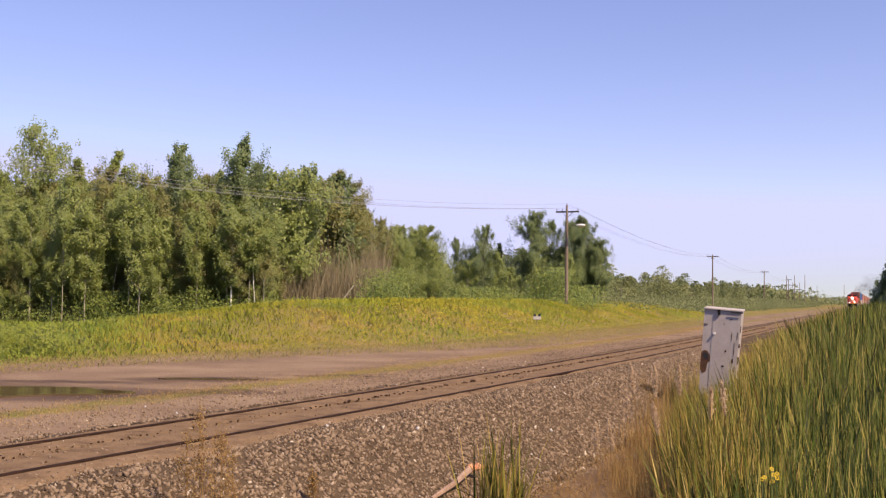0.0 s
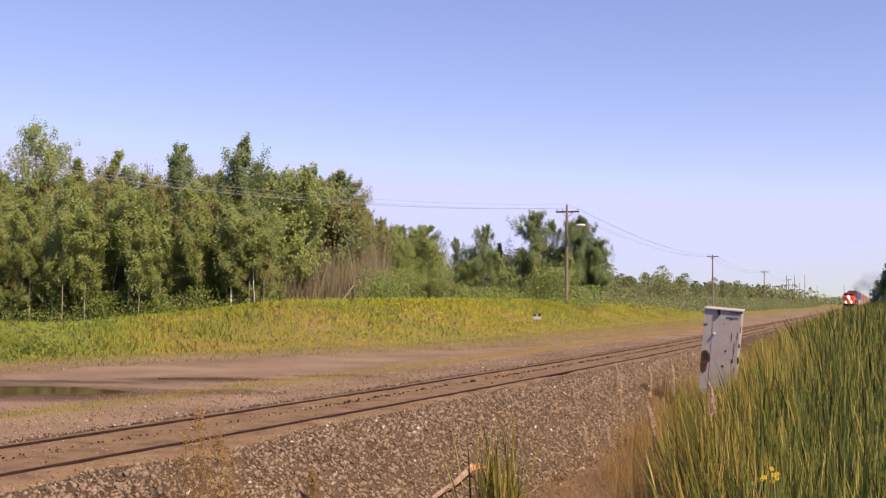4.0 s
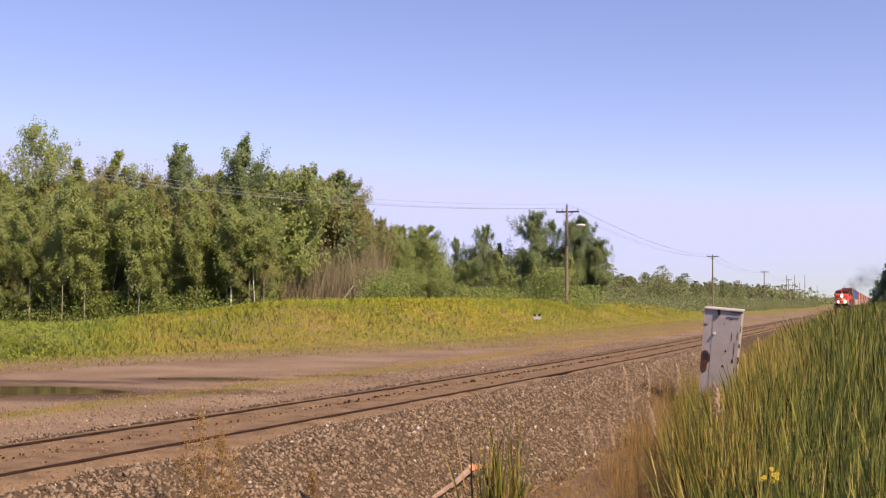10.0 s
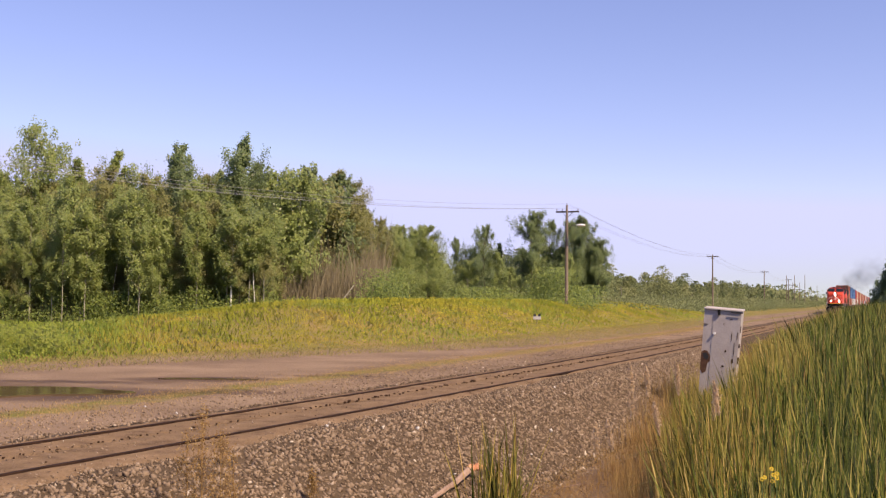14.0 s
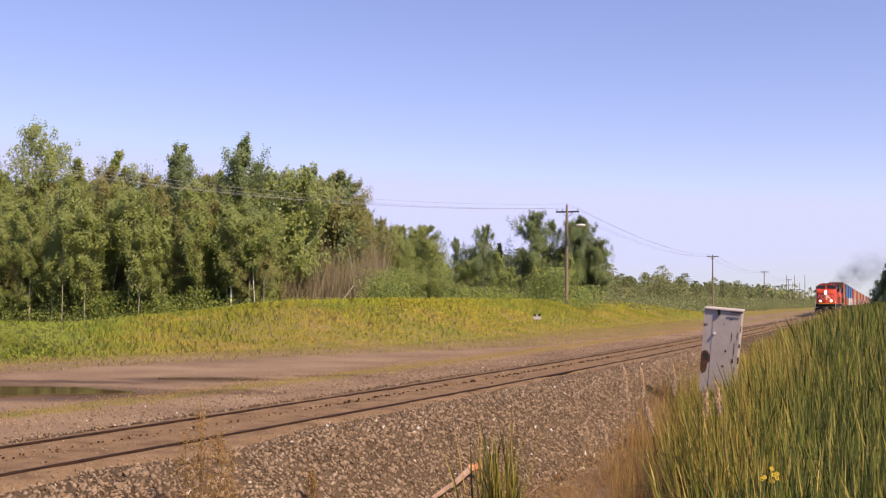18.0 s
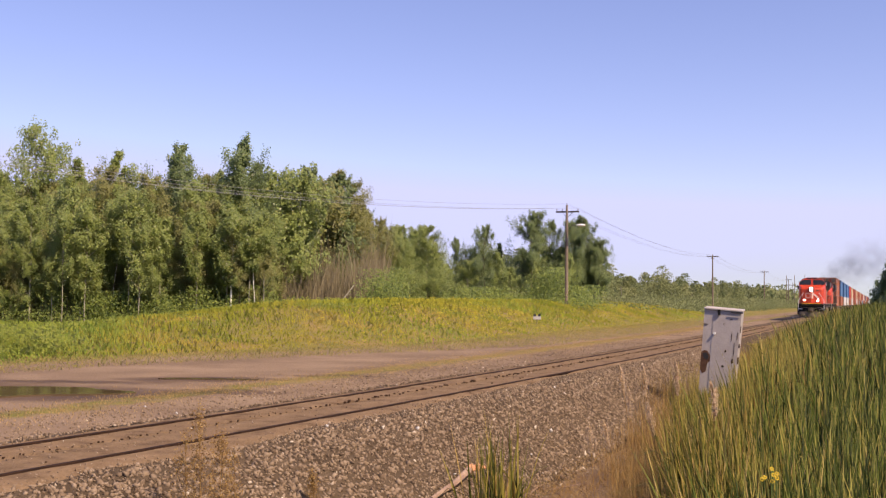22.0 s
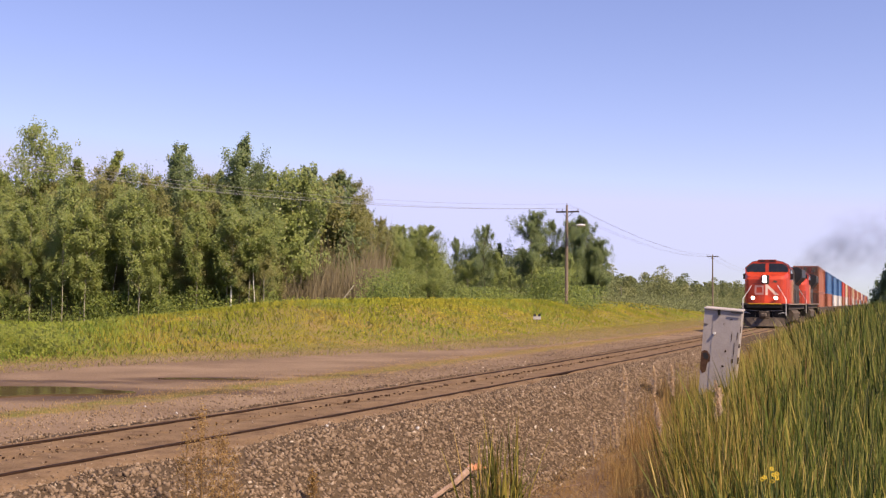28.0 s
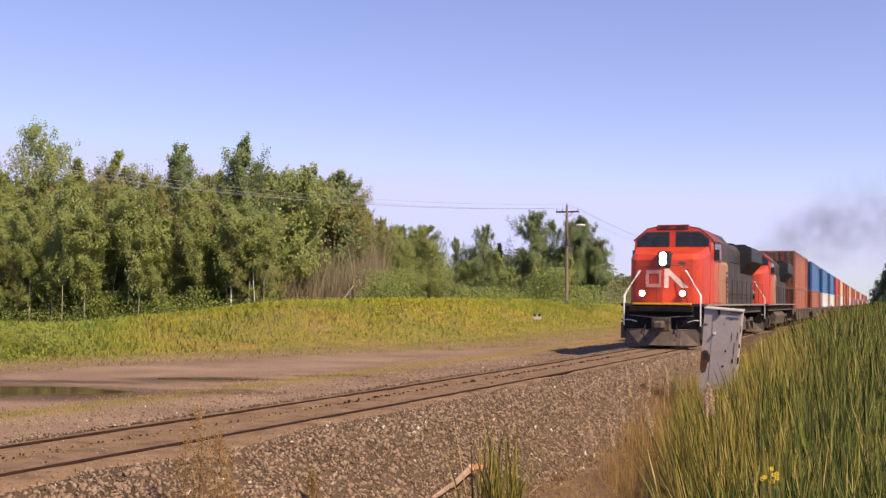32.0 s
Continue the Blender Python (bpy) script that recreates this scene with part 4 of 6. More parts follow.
def build_far_woods():
    """Low woods in the distance along the line."""
    rng = np.random.RandomState(51)
    cents, size = [], []
    for i in range(560):
        s = 100 + 900 * rng.rand() ** 1.5
        lat = 28 + 26 * rng.rand() + 0.03 * s
        x, y = trk(s, lat)
        h = (4.5 + 3.5 * rng.rand()) * (1 + 0.0004 * s) * (1.28 if rng.rand() < 0.12 else 1.0)
        m = int(620 * min(1.0, 240 / s + 0.2)) if s > 190 else 1150
        z0 = -0.4
        a = rng.rand(m) * 6.28
        f = 0.18 + 0.82 * rng.rand(m) ** 0.85
        r = (0.34 * h) * np.sqrt(rng.rand(m)) * np.sin(np.clip(f, 0.05, 1) * 2.6 + 0.35) * (0.8 + 0.35 * np.sin(9 * f + i) * np.cos(3 * a + 2 * i))
        cents.append(np.stack([x + r * np.cos(a) * 1.3, y + r * np.sin(a) * 1.3, z0 + h * f], -1))
        size.append((0.11 + 0.12 * rng.rand(m)) * (1 + s / 250))
    for i in range(620):
        s = 85 + 420 * rng.rand() ** 1.4
        lat = 16 + 16 * rng.rand()
        x, y = trk(s, lat)
        h = 0.8 + 2.6 * rng.rand() ** 1.3
        m = 170
        cents.append(np.stack([x + rng.randn(m) * 1.1, y + rng.randn(m) * 1.1, -0.4 + h * rng.rand(m)], -1))
        size.append(0.13 + 0.15 * rng.rand(m))
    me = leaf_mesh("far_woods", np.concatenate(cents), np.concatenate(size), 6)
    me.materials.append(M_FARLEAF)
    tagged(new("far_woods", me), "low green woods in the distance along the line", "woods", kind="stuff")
    bm = bmesh.new()
    for i in range(20):
        s = 105 + 170 * rng.rand()
        x, y = trk(s, 26 + 10 * rng.rand())
        tube(bm, [(x, y, -0.6), (x + rng.randn() * 0.2, y, 2 + 2.5 * rng.rand())], [0.07, 0.04], 5)
    tagged(part("far_trunks", bm, M_ASPEN_BARK), "pale slim trunks in the distant woods", "tree trunks", kind="stuff")
    # the backdrop of woods right along the horizon
    cents, size = [], []
    for i in range(700):
        s = 500 + 2000 * rng.rand()
        lat = (1 if rng.rand() < 0.6 else -1) * (40 + 900 * rng.rand() ** 2) if rng.rand() < 0.8 else rng.uniform(-40, 40) - 30
        if -60 < lat < 25 and s < 1700:
            continue
        x, y = trk(s, lat)
        m = 110
        h = 6 + 6 * rng.rand()
        cents.append(np.stack([x + rng.randn(m) * 6, y + rng.randn(m) * 6, -0.5 + h * rng.rand(m)], -1))
        size.append(0.9 + 1.3 * rng.rand(m))
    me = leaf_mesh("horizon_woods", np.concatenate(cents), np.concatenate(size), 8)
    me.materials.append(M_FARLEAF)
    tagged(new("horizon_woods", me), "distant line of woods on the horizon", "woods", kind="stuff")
    # woods far off to the other sides, that only close the place
    cents, size = [], []
    for i in range(400):
        a = rng.rand() * 6.28
        x, y = 260 * math.cos(a), 260 * math.sin(a)
        if y > -40 and abs(x) < 0.6 * abs(y) + 20:
            continue
        m = 60
        cents.append(np.stack([x + rng.randn(m) * 5, y + rng.randn(m) * 5, 10 * rng.rand(m) - 0.5], -1))
        size.append(1.6 + 1.5 * rng.rand(m))
    me = leaf_mesh("side_woods", np.concatenate(cents), np.concatenate(size), 9)
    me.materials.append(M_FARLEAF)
    tagged(new("side_woods", me), "woods around the clearing", "woods", kind="stuff")


def build_trackside_tree():
    """The dark leafy tree on the near side, where the line runs out of sight."""
    t = make_tree("willow_tree", 5.2, 77, M_BARK, M_LEAF_B, "dark bushy willow tree beside the far track", 2.2, 15000, 0.04, 0.0, 1.5, True)
    t.matrix_basis = pose(34.6, 82, gz(34.6, 82) - 0.1)
    t2 = copy_thing(t, pose(31.5, 74.5, gz(31.5, 74.5) - 0.1, 0, 0, 130))
    t2.scale = (0.62, 0.62, 0.62)


build_woods()
build_shrubs()
build_meadow()
build_far_woods()
build_trackside_tree()

# ---- reeds and dry grass on the near side ----
SWAY = []


def reed_blades(name, base, heights, widths, lean, material, seed=0, bent=0.06):
    """Long upright strap leaves that keep their width almost to the tip; a few fold over near the top."""
    rng = np.random.RandomState(seed)
    n = len(base)
    a = rng.rand(n) * 2 * np.pi
    d = np.stack([np.cos(a), np.sin(a)], -1)
    b = a + np.pi / 2 + 0.5 * rng.randn(n)
    side = np.stack([np.cos(b), np.sin(b)], -1)
    lean = lean * np.abs(rng.randn(n))
    curl = np.where(rng.rand(n) < bent, 0.25 + 0.35 * rng.rand(n), 0.03 * rng.rand(n))
    rows = []
    for t, w in ((0.0, 0.7), (0.3, 1.0), (0.6, 0.95), (0.84, 0.66), (1.0, 0.05)):
        u = max(0.0, t - 0.6) / 0.4
        off = (lean * t + 0.6 * lean * t * t + curl * u * u)[:, None] * heights[:, None] * d
        z = base[:, 2] + heights * (t - 0.8 * curl * u * u)
        c = np.concatenate([base[:, :2] + off, z[:, None]], -1)
        o = np.concatenate([side * (widths * w / 2)[:, None], np.zeros((n, 1))], -1)
        rows += [c - o, c + o]
    V = np.stack(rows, 1).reshape(-1, 3)
    q = np.array([(0, 1, 3, 2), (2, 3, 5, 4), (4, 5, 7, 6), (6, 7, 9, 8)])
    F = (q[None] + (np.arange(n) * 10)[:, None, None]).reshape(-1, 4)
    me = np_mesh(name, V, F)
    me.materials.append(material)
    return me


def clump_mesh(name, n, radius, h0, h1, w0, w1, lean, material, seed, bent=0.06, power=0.8):
    rng = np.random.RandomState(seed)
    r = radius * np.sqrt(rng.rand(n))
    a = rng.rand(n) * 6.283
    base = np.stack([r * np.cos(a), r * np.sin(a), np.full(n, -0.05)], -1)
    return reed_blades(name, base, h0 + (h1 - h0) * rng.rand(n) ** power, w0 + (w1 - w0) * rng.rand(n), lean, material, seed, bent)


def reed_edge(y):
    return y * float(np.interp(y, [3.8, 6, 10, 15, 20, 24.5, 28, 60], [0.238, 0.242, 0.248, 0.252, 0.257, 0.278, 0.285, 0.345]))


def reed_top(x, y):
    """How tall a plant may stand: lower towards the cabinet and the track, as tall as a man further off."""
    fall = float(np.interp((x - 0.1) / y, [0.20, 0.242, 0.272, 0.284, 0.295, 0.3206, 0.348, 0.3725, 0.409], [0.085, 0.070, 0.068, 0.046, 0.036, 0.019, 0.009, 0.002, -0.005]))
    return min(1.764 - fall * y, 0.88 + 0.05 * (y - 5)) - gz(x, y)


def build_reeds():
    rng = random.Random(61)
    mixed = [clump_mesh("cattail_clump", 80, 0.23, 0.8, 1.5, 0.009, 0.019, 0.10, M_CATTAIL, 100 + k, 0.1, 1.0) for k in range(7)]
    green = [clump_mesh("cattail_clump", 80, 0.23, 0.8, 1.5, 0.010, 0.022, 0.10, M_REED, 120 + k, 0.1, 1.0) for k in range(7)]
    fine = [clump_mesh("golden_grass_clump", 90, 0.34, 0.5, 1.5, 0.004, 0.010, 0.10, M_GOLD, 160 + k, 0.15) for k in range(4)]
    straw = [clump_mesh("straw_reed_clump", 7, 0.30, 0.6, 1.45, 0.005, 0.011, 0.10, M_STRAW, 140 + k, 0.2) for k in range(4)]
    dry = [clump_mesh("dry_grass_clump", 64, 0.40, 0.2, 1.0, 0.003, 0.008, 0.13, M_DRY, 200 + k, 0.12) for k in range(5)]

    def stand(mesh, x, y, k, label, category, group, sway, wide=1.0):
        ob = new(mesh.name.split(".")[0], mesh)
        ob.matrix_basis = pose(x, y, gz(x, y) - 0.05, 0, 0, rng.uniform(0, 360))
        ob.scale = (k * wide, k * wide, k)
        tagged(ob, label, category, group, kind="stuff")
        SWAY.append((ob, sway))

    for y0, y1, n in ((4.4, 5.6, 60), (5.6, 7, 90), (7, 10, 150), (10, 15, 190), (15, 22, 190), (22, 34, 230), (34, 60, 320), (60, 95, 170)):
        for i in range(n):
            y = rng.uniform(y0, y1)
            a = reed_edge(y)
            b = max(0.47 * y, a + 1.0)
            f = rng.random() ** 0.8
            x = a + (b - a) * f
            top = reed_top(x, y) / 1.45
            k = max(0.28, top * rng.uniform(0.84, 1.06))
            if 0.285 < x / y < 0.345 and 13 < y < 26 and rng.random() < 0.75:
                stand(rng.choice(fine), x, y, k, "fine golden grass gone to seed among the reeds", "grass", "golden grass", 1.5)
                continue
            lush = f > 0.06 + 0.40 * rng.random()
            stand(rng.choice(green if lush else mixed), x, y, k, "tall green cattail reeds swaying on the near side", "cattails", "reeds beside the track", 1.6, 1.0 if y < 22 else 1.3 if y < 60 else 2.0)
            if i % 4 == 0 and y < 30:
                stand(rng.choice(straw), x, y, top * rng.uniform(0.95, 1.08), "dry straw-coloured reed leaves among the green ones", "reeds", "reeds beside the track", 1.6)
    # straw and green mixed in front of the cabinet's foot
    for _ in range(190):
        y = rng.uniform(8, 24.5)
        x = y * rng.uniform(0.222 if y > 13 else 0.236, 0.295)
        k = max(0.3, min(1.1, reed_top(x, y) / 1.45)) * rng.uniform(0.8, 1.0)
        stand(rng.choice(mixed + fine), x, y, k, "straw-coloured and green grasses before the cabinet", "grass", "reeds beside the track", 1.5)
    for y0, y1, n in ((8.5, 11, 66), (11, 14, 90), (14, 19, 110), (19, 27, 100), (27, 45, 40)):
        for _ in range(n):
            y = rng.uniform(y0, y1)
            e = reed_edge(y)
            lo = 0.150 if y < 24 else 0.26
            x = e + 0.35 - (e + 0.35 - lo * y) * rng.random() ** 1.5
            s, lat = to_track(x, y)
            if lat > -3.0:
                continue
            f = (e - x) / (e - lo * y)
            stand(rng.choice(dry), x, y, rng.uniform(0.7, 1.2) * (1.05 - 0.6 * max(0.0, f)), "dry reddish-brown grass at the foot of the ballast", "grass", "dry grass", 1.2)
    # golden and dry grass on the slope beyond the cabinet, up to the foot of the ballast
    for i in range(620):
        s, lat = (rng.uniform(22, 88), rng.uniform(-6.5, -1.9)) if i % 3 else (rng.uniform(15, 44), rng.uniform(-7.0, -3.0))
        x, y = (float(v) for v in trk(s, lat))
        z = max(gz(x, y), float(np.interp(lat, [p[0] for p in BED[:12]], [p[1] for p in BED[:12]])))
        fall = float(np.interp(x / y, [0.26, 0.2815, 0.315, 0.3626, 0.409], [0.052, 0.040, 0.022, 0.006, -0.003]))
        k = max(0.14, min(1.0, (1.764 - fall * y - z) / 1.4)) * rng.uniform(0.7, 1.0)
        ob = new("golden_grass_clump", rng.choice(fine + dry[:2]))
        ob.matrix_basis = pose(x, y, z - 0.03, 0, 0, rng.uniform(0, 360))
        ob.scale = (max(k, 0.9), max(k, 0.9), k)
        tagged(ob, "low golden grass on the slope below the track", "grass", "golden grass", kind="stuff")
        SWAY.append((ob, 1.2))
    # thin dry stand behind and beside the cabinet, where its shadow falls
    for _ in range(90):
        y = rng.uniform(19.5, 27.5)
        x = y * rng.uniform(0.180, 0.262)
        s, lat = to_track(x, y)
        if lat > -2.4:
            continue
        ob = new("dry_grass_clump", rng.choice(dry))
        z = max(gz(x, y), float(np.interp(lat, [p[0] for p in BED[:12]], [p[1] for p in BED[:12]])))
        k = rng.uniform(0.5, 0.95)
        ob.matrix_basis = pose(x, y, z - 0.03, 0, 0, rng.uniform(0, 360))
        ob.scale = (k, k, k)
        tagged(ob, "dry reddish-brown grass at the foot of the ballast", "grass", "dry grass", kind="stuff")
        SWAY.append((ob, 1.0))


build_reeds()


def build_litter():
    """Flattened dry stalks on the trodden soil."""
    rng = np.random.RandomState(81)
    n = 9000
    y = 9 + 13 * rng.rand(n)
    x = y * (-0.06 + 0.26 * rng.rand(n) ** 0.7)
    s, lat = to_track(x, y)
    ok = lat < -3.2
    x, y, s, lat = x[ok], y[ok], s[ok], lat[ok]
    n = len(x)
    base = np.stack([x, y, ground_z(s, lat, x, y)], -1)
    me = blades("dry_litter", base, 0.06 + 0.22 * rng.rand(n), 0.003 + 0.005 * rng.rand(n), 1.6, M_DRY, "", "", 6)
    tagged(new("dry_litter", me), "flattened dry grass stalks on the brown soil", "grass", kind="stuff")


build_litter()


def build_plumes():
    """Grass stalks with pale seed plumes at the edge of the reeds."""
    spots = [(1.92, 10.0, 1.86, -6), (2.06, 10.0, 1.80, -4), (2.26, 10.0, 1.76, -3), (1.80, 9.8, 1.66, -4), (1.46, 9.9, 1.42, -3), (1.70, 9.6, 1.4, -8), (2.3, 9.5, 1.5, 4), (2.5, 9.0, 1.5, -8), (2.05, 9.2, 1.45, -10)]
    for k, (x, y, h, lean) in enumerate(spots):
        root = empty("plume_grass", "dry grass stalk with a pale seed plume", "grass", "plume grasses", pose(x, y, gz(x, y) - 0.03, 0, lean, 0))
        bm = bmesh.new()
        tube(bm, [(0, 0, 0), (0.01, 0, h * 0.6), (0.0, 0, h)], [0.004, 0.003, 0.002], 5)
        part("stalk", bm, M_DRY, root)
        rng = np.random.RandomState(300 + k)
        t = rng.rand(520)
        swell = 0.014 * np.sin(np.pi * np.clip(t, 0.06, 0.97)) ** 0.7
        c = np.stack([rng.randn(520) * swell, rng.randn(520) * swell, h - 0.24 + 0.29 * t], -1)
        me = leaf_mesh("plume", c, 0.009 + 0.010 * rng.rand(520), k)
        me.materials.append(M_PLUME)
        part("plume", me, M_PLUME, root)
        SWAY.append((root, 2.2))


build_plumes()


def build_stalks():
    """Bleached dead reed leaves that stand out pale among the green, bent at the top."""
    rng = np.random.RandomState(351)
    for k, (x, y, h, lean) in enumerate(((1.75, 6.9, 1.12, -0.30), (1.92, 7.0, 0.98, -0.22), (2.45, 7.6, 1.05, 0.24), (2.15, 6.6, 0.92, 0.26), (1.62, 7.4, 1.10, -0.16), (2.75, 8.2, 1.12, -0.18), (1.98, 8.3, 1.16, -0.26), (2.30, 9.0, 1.30, -0.12), (1.55, 6.4, 0.85, -0.14))):
        root = empty("dead_reed", "bleached straw-coloured dead reed stalk bent at the top", "reed", "dead reed stalks", pose(x, y, gz(x, y) - 0.03))
        bm = bmesh.new()
        loft(bm, [[(lean * u ** 1.6 * h - w, 0.0, u * h * (1 - 0.06 * u)), (lean * u ** 1.6 * h, -0.003, u * h * (1 - 0.06 * u)), (lean * u ** 1.6 * h + w, 0.0, u * h * (1 - 0.06 * u)), (lean * u ** 1.6 * h, 0.003, u * h * (1 - 0.06 * u))]
                  for u, w in ((0.0, 0.006), (0.35, 0.008), (0.65, 0.008), (0.85, 0.006), (1.0, 0.001))])
        part("stalk", bm, M_STRAW, root)
        if rng.rand() < 0.6:
            tip = Vector((lean * 0.6 * h, 0, 0.72 * h))
            part("side_leaf", a_tube([tip, tip + Vector((-0.05, 0, 0.05)), tip + Vector((-0.12, 0.01, 0.03))], [0.005, 0.005, 0.001], 4), M_STRAW, root)
        SWAY.append((root, 1.8))


build_stalks()


def build_weeds():
    # reddish weed that stands on the ballast shoulder
    for k, (x, y, h) in enumerate(((-2.28, 10.3, 1.25), (-2.06, 10.1, 1.2), (-2.4, 10.2, 0.95), (-1.98, 10.4, 0.95), (-2.2, 10.0, 1.1), (-2.12, 10.5, 1.0), (-1.42, 12.1, 0.32))):
        s, lat = to_track(x, y)
        z = max(gz(x, y), float(np.interp(lat, [p[0] for p in BED[:12]], [p[1] for p in BED[:12]])))
        root = empty("dry_weed", "thin reddish-brown weed growing through the ballast", "weed", "weeds on the ballast", pose(x, y, z - 0.03))
        rng = np.random.RandomState(400 + k)
        bm = bmesh.new()
        tube(bm, [(0, 0, 0), (0.02, 0, h * 0.5), (0.0, 0.02, h)], [0.006, 0.004, 0.002], 5)
        cents = []
        for i in range(34):
            f = 0.15 + 0.83 * rng.rand()
            a = rng.rand() * 6.28
            r = 0.15 * h * (1.15 - f)
            tip = Vector((math.cos(a) * r, math.sin(a) * r, f * h + 0.6 * r + 0.05))
            tube(bm, [(0.01, 0.01, f * h), tip], [0.002, 0.0012], 3)
            cents.append(np.array(tip) + rng.randn(20, 3) * np.array([0.022, 0.022, 0.05]))
        part("stem", bm, M_DRY, root)
        c = np.concatenate(cents)
        me = leaf_mesh("seed_head", c, 0.010 + 0.012 * rng.rand(len(c)), k)
        me.materials.append(M_DRY)
        part("seed_head", me, M_DRY, root)["kind"] = "stuff"
        SWAY.append((root, 1.5))
    # clump of reed grass at the foot of the bank
    for k, (x, y, sc) in enumerate(((0.44, 10.2, 1.35), (0.55, 10.3, 1.25), (0.66, 10.5, 1.4), (0.60, 10.0, 1.3))):
        ob = new("grass_tuft", clump_mesh("grass_tuft", 60, 0.10, 0.6, 1.3, 0.008, 0.016, 0.09, M_CATTAIL, 500 + k, 0.15))
        ob.matrix_basis = pose(x, y, gz(x, y) - 0.03)
        ob.scale = (sc, sc, sc)
        tagged(ob, "tuft of green and straw reed grass below the ballast", "grass", "grass tufts", kind="stuff")
        SWAY.append((ob, 1.8))
    # yellow flowers among the reeds
    fx, fy = 1.375, 4.5
    fz = gz(fx, fy)
    root = empty("yellow_flowers", "small cluster of yellow wild flowers among reeds", "flowers", "", pose(fx, fy, fz))
    bm = bmesh.new()
    heads = [(0.004, 0, 1.050), (0.002, 0.02, 1.072), (-0.030, 0.01, 1.038), (0.016, -0.01, 1.038), (0.005, 0.02, 1.020), (0.018, 0.0, 1.055), (-0.038, 0.02, 1.028)]
    heads = [(hx, hy, hz - fz) for hx, hy, hz in heads]
    for hx, hy, hz in heads:
        tube(bm, [(0, 0, 0), (hx, hy, hz)], [0.004, 0.0015], 4)
    part("stem", bm, M_SHRUB, root)
    for hx, hy, hz in heads:
        fb = bmesh.new()
        for i in range(8):
            a = i * math.pi / 4
            v = [fb.verts.new((hx + q * math.cos(a + e), hy + q * math.sin(a + e) * 0.6 - 0.004, hz + q * math.sin(a + e) * 0.8)) for q, e in ((0.002, 0), (0.008, -0.34), (0.011, 0), (0.008, 0.34))]
            fb.faces.new(v)
        part("flower_head", fb, M_FLOWER, root)
    # dead sticks and a rusty stub below the ballast
    for sx, sy, ang, ln in ((1.05, 15.2, 20, 0.5), (0.75, 14.6, -35, 0.35), (1.35, 15.8, 65, 0.4), (1.9, 16.3, 10, 0.45), (1.5, 14.4, 150, 0.3)):
        z = gz(sx, sy)
        st = empty("dead_stick", "pale dead stick lying on the brown soil", "stick", "dead sticks", pose(sx, sy, z, 0, 0, ang))
        part("stick", a_tube([(-ln / 2, 0, 0.02), (0, 0.05 * ln, 0.05), (ln / 2, 0, 0.09)], [0.010, 0.012, 0.006], 5), M_PALEWOOD, st)
    z = gz(-0.5, 13.6)
    st = empty("rusty_stub", "short rusty red-brown stake in the soil", "stake", "", pose(-0.5, 13.6, max(z, -1.0), 0, 3, 0))
    part("stub", a_tube([(0, 0, -0.1), (0, 0, 0.32)], [0.022, 0.018], 6), M_RUST, st)
    # broken branch with a fresh orange end
    root = empty("broken_branch", "broken dead branch with a fresh orange split end", "branch", "", pose(0.24, 14.6, -0.70))
    part("wood", a_tube([(-0.35, -0.9, -0.06), (-0.05, -0.2, 0.02), (0.16, 0.45, 0.10)], [0.03, 0.042, 0.05], 7), M_PALEWOOD, root)
    part("split_end", a_tube([(0.15, 0.43, 0.10), (0.19, 0.50, 0.115), (0.27, 0.56, 0.12), (0.40, 0.64, 0.10)], [0.05, 0.065, 0.06, 0.012], 7), M_SPLIT, root, "fresh orange wood")


M_PALEWOOD = surface("pale_dead_wood", [(0.3, (0.22, 0.14, 0.10)), (0.7, (0.36, 0.25, 0.18))], 5, 40, 0.85)
M_SPLIT = surface("fresh_split_wood", [(0.3, (0.50, 0.20, 0.09)), (0.7, (0.68, 0.36, 0.20))], 9, 60, 0.8)
build_weeds()


# ================= poles, cabinet, marker =================
def build_pole(x, y, H=10.4, lamp=False, near=True):
    z = gz(x, y) if near else -0.4
    turn = -22.0
    root = empty("utility_pole", "wooden utility pole with a single crossarm" + (" and a street lamp" if lamp else ""), "utility pole", "utility poles along the line", pose(x, y, 0, 0, 0, turn))
    part("pole", a_tube([(0, 0, z - 0.2), (0, 0, 5), (0, 0, H)], [0.17, 0.14, 0.10], 10), M_POLE, root)
    arm_z = H - (0.56 if lamp else 0.22)
    part("crossarm", a_box(-1.05, 1.05, 0.10, 0.21, arm_z - 0.07, arm_z + 0.07, 0.01), M_CROSSARM, root)
    for sx in (-1, 1):
        part("brace", a_tube([(0.02 * sx, 0.16, arm_z - 0.5), (0.48 * sx, 0.16, arm_z - 0.06)], 0.022, 5), M_CROSSARM, root)
    for px, pz in ((-0.95, arm_z + 0.06), (-0.45, arm_z + 0.06), (0.95, arm_z + 0.06), (0.0, H - 0.02)):
        bm = bmesh.new()
        tube(bm, [(px, 0.15 if px else 0.0, pz), (px, 0.15 if px else 0.0, pz + 0.08), (px, 0.15 if px else 0.0, pz + 0.09), (px, 0.15 if px else 0.0, pz + 0.19)], [0.02, 0.02, 0.05, 0.035], 7)
        part("insulator", bm, M_PORCELAIN, root)
    if lamp:
        part("lamp_arm", a_tube([(0.1, -0.05, 7.9), (0.6, -0.35, 8.2), (1.15, -0.5, 8.22)], 0.025, 6), M_WIRE, root)
        bm = bmesh.new()
        loft(bm, [[(px, -0.5 + w * math.cos(t), 8.2 + hgt * math.sin(t)) for t in [i * math.pi / 4 for i in range(8)]] for px, w, hgt in ((1.0, 0.08, 0.06), (1.2, 0.17, 0.11), (1.55, 0.19, 0.12), (1.75, 0.08, 0.05))])
        part("lamp_head", bm, M_WHITE, root, "white lamp head", True)
    return root


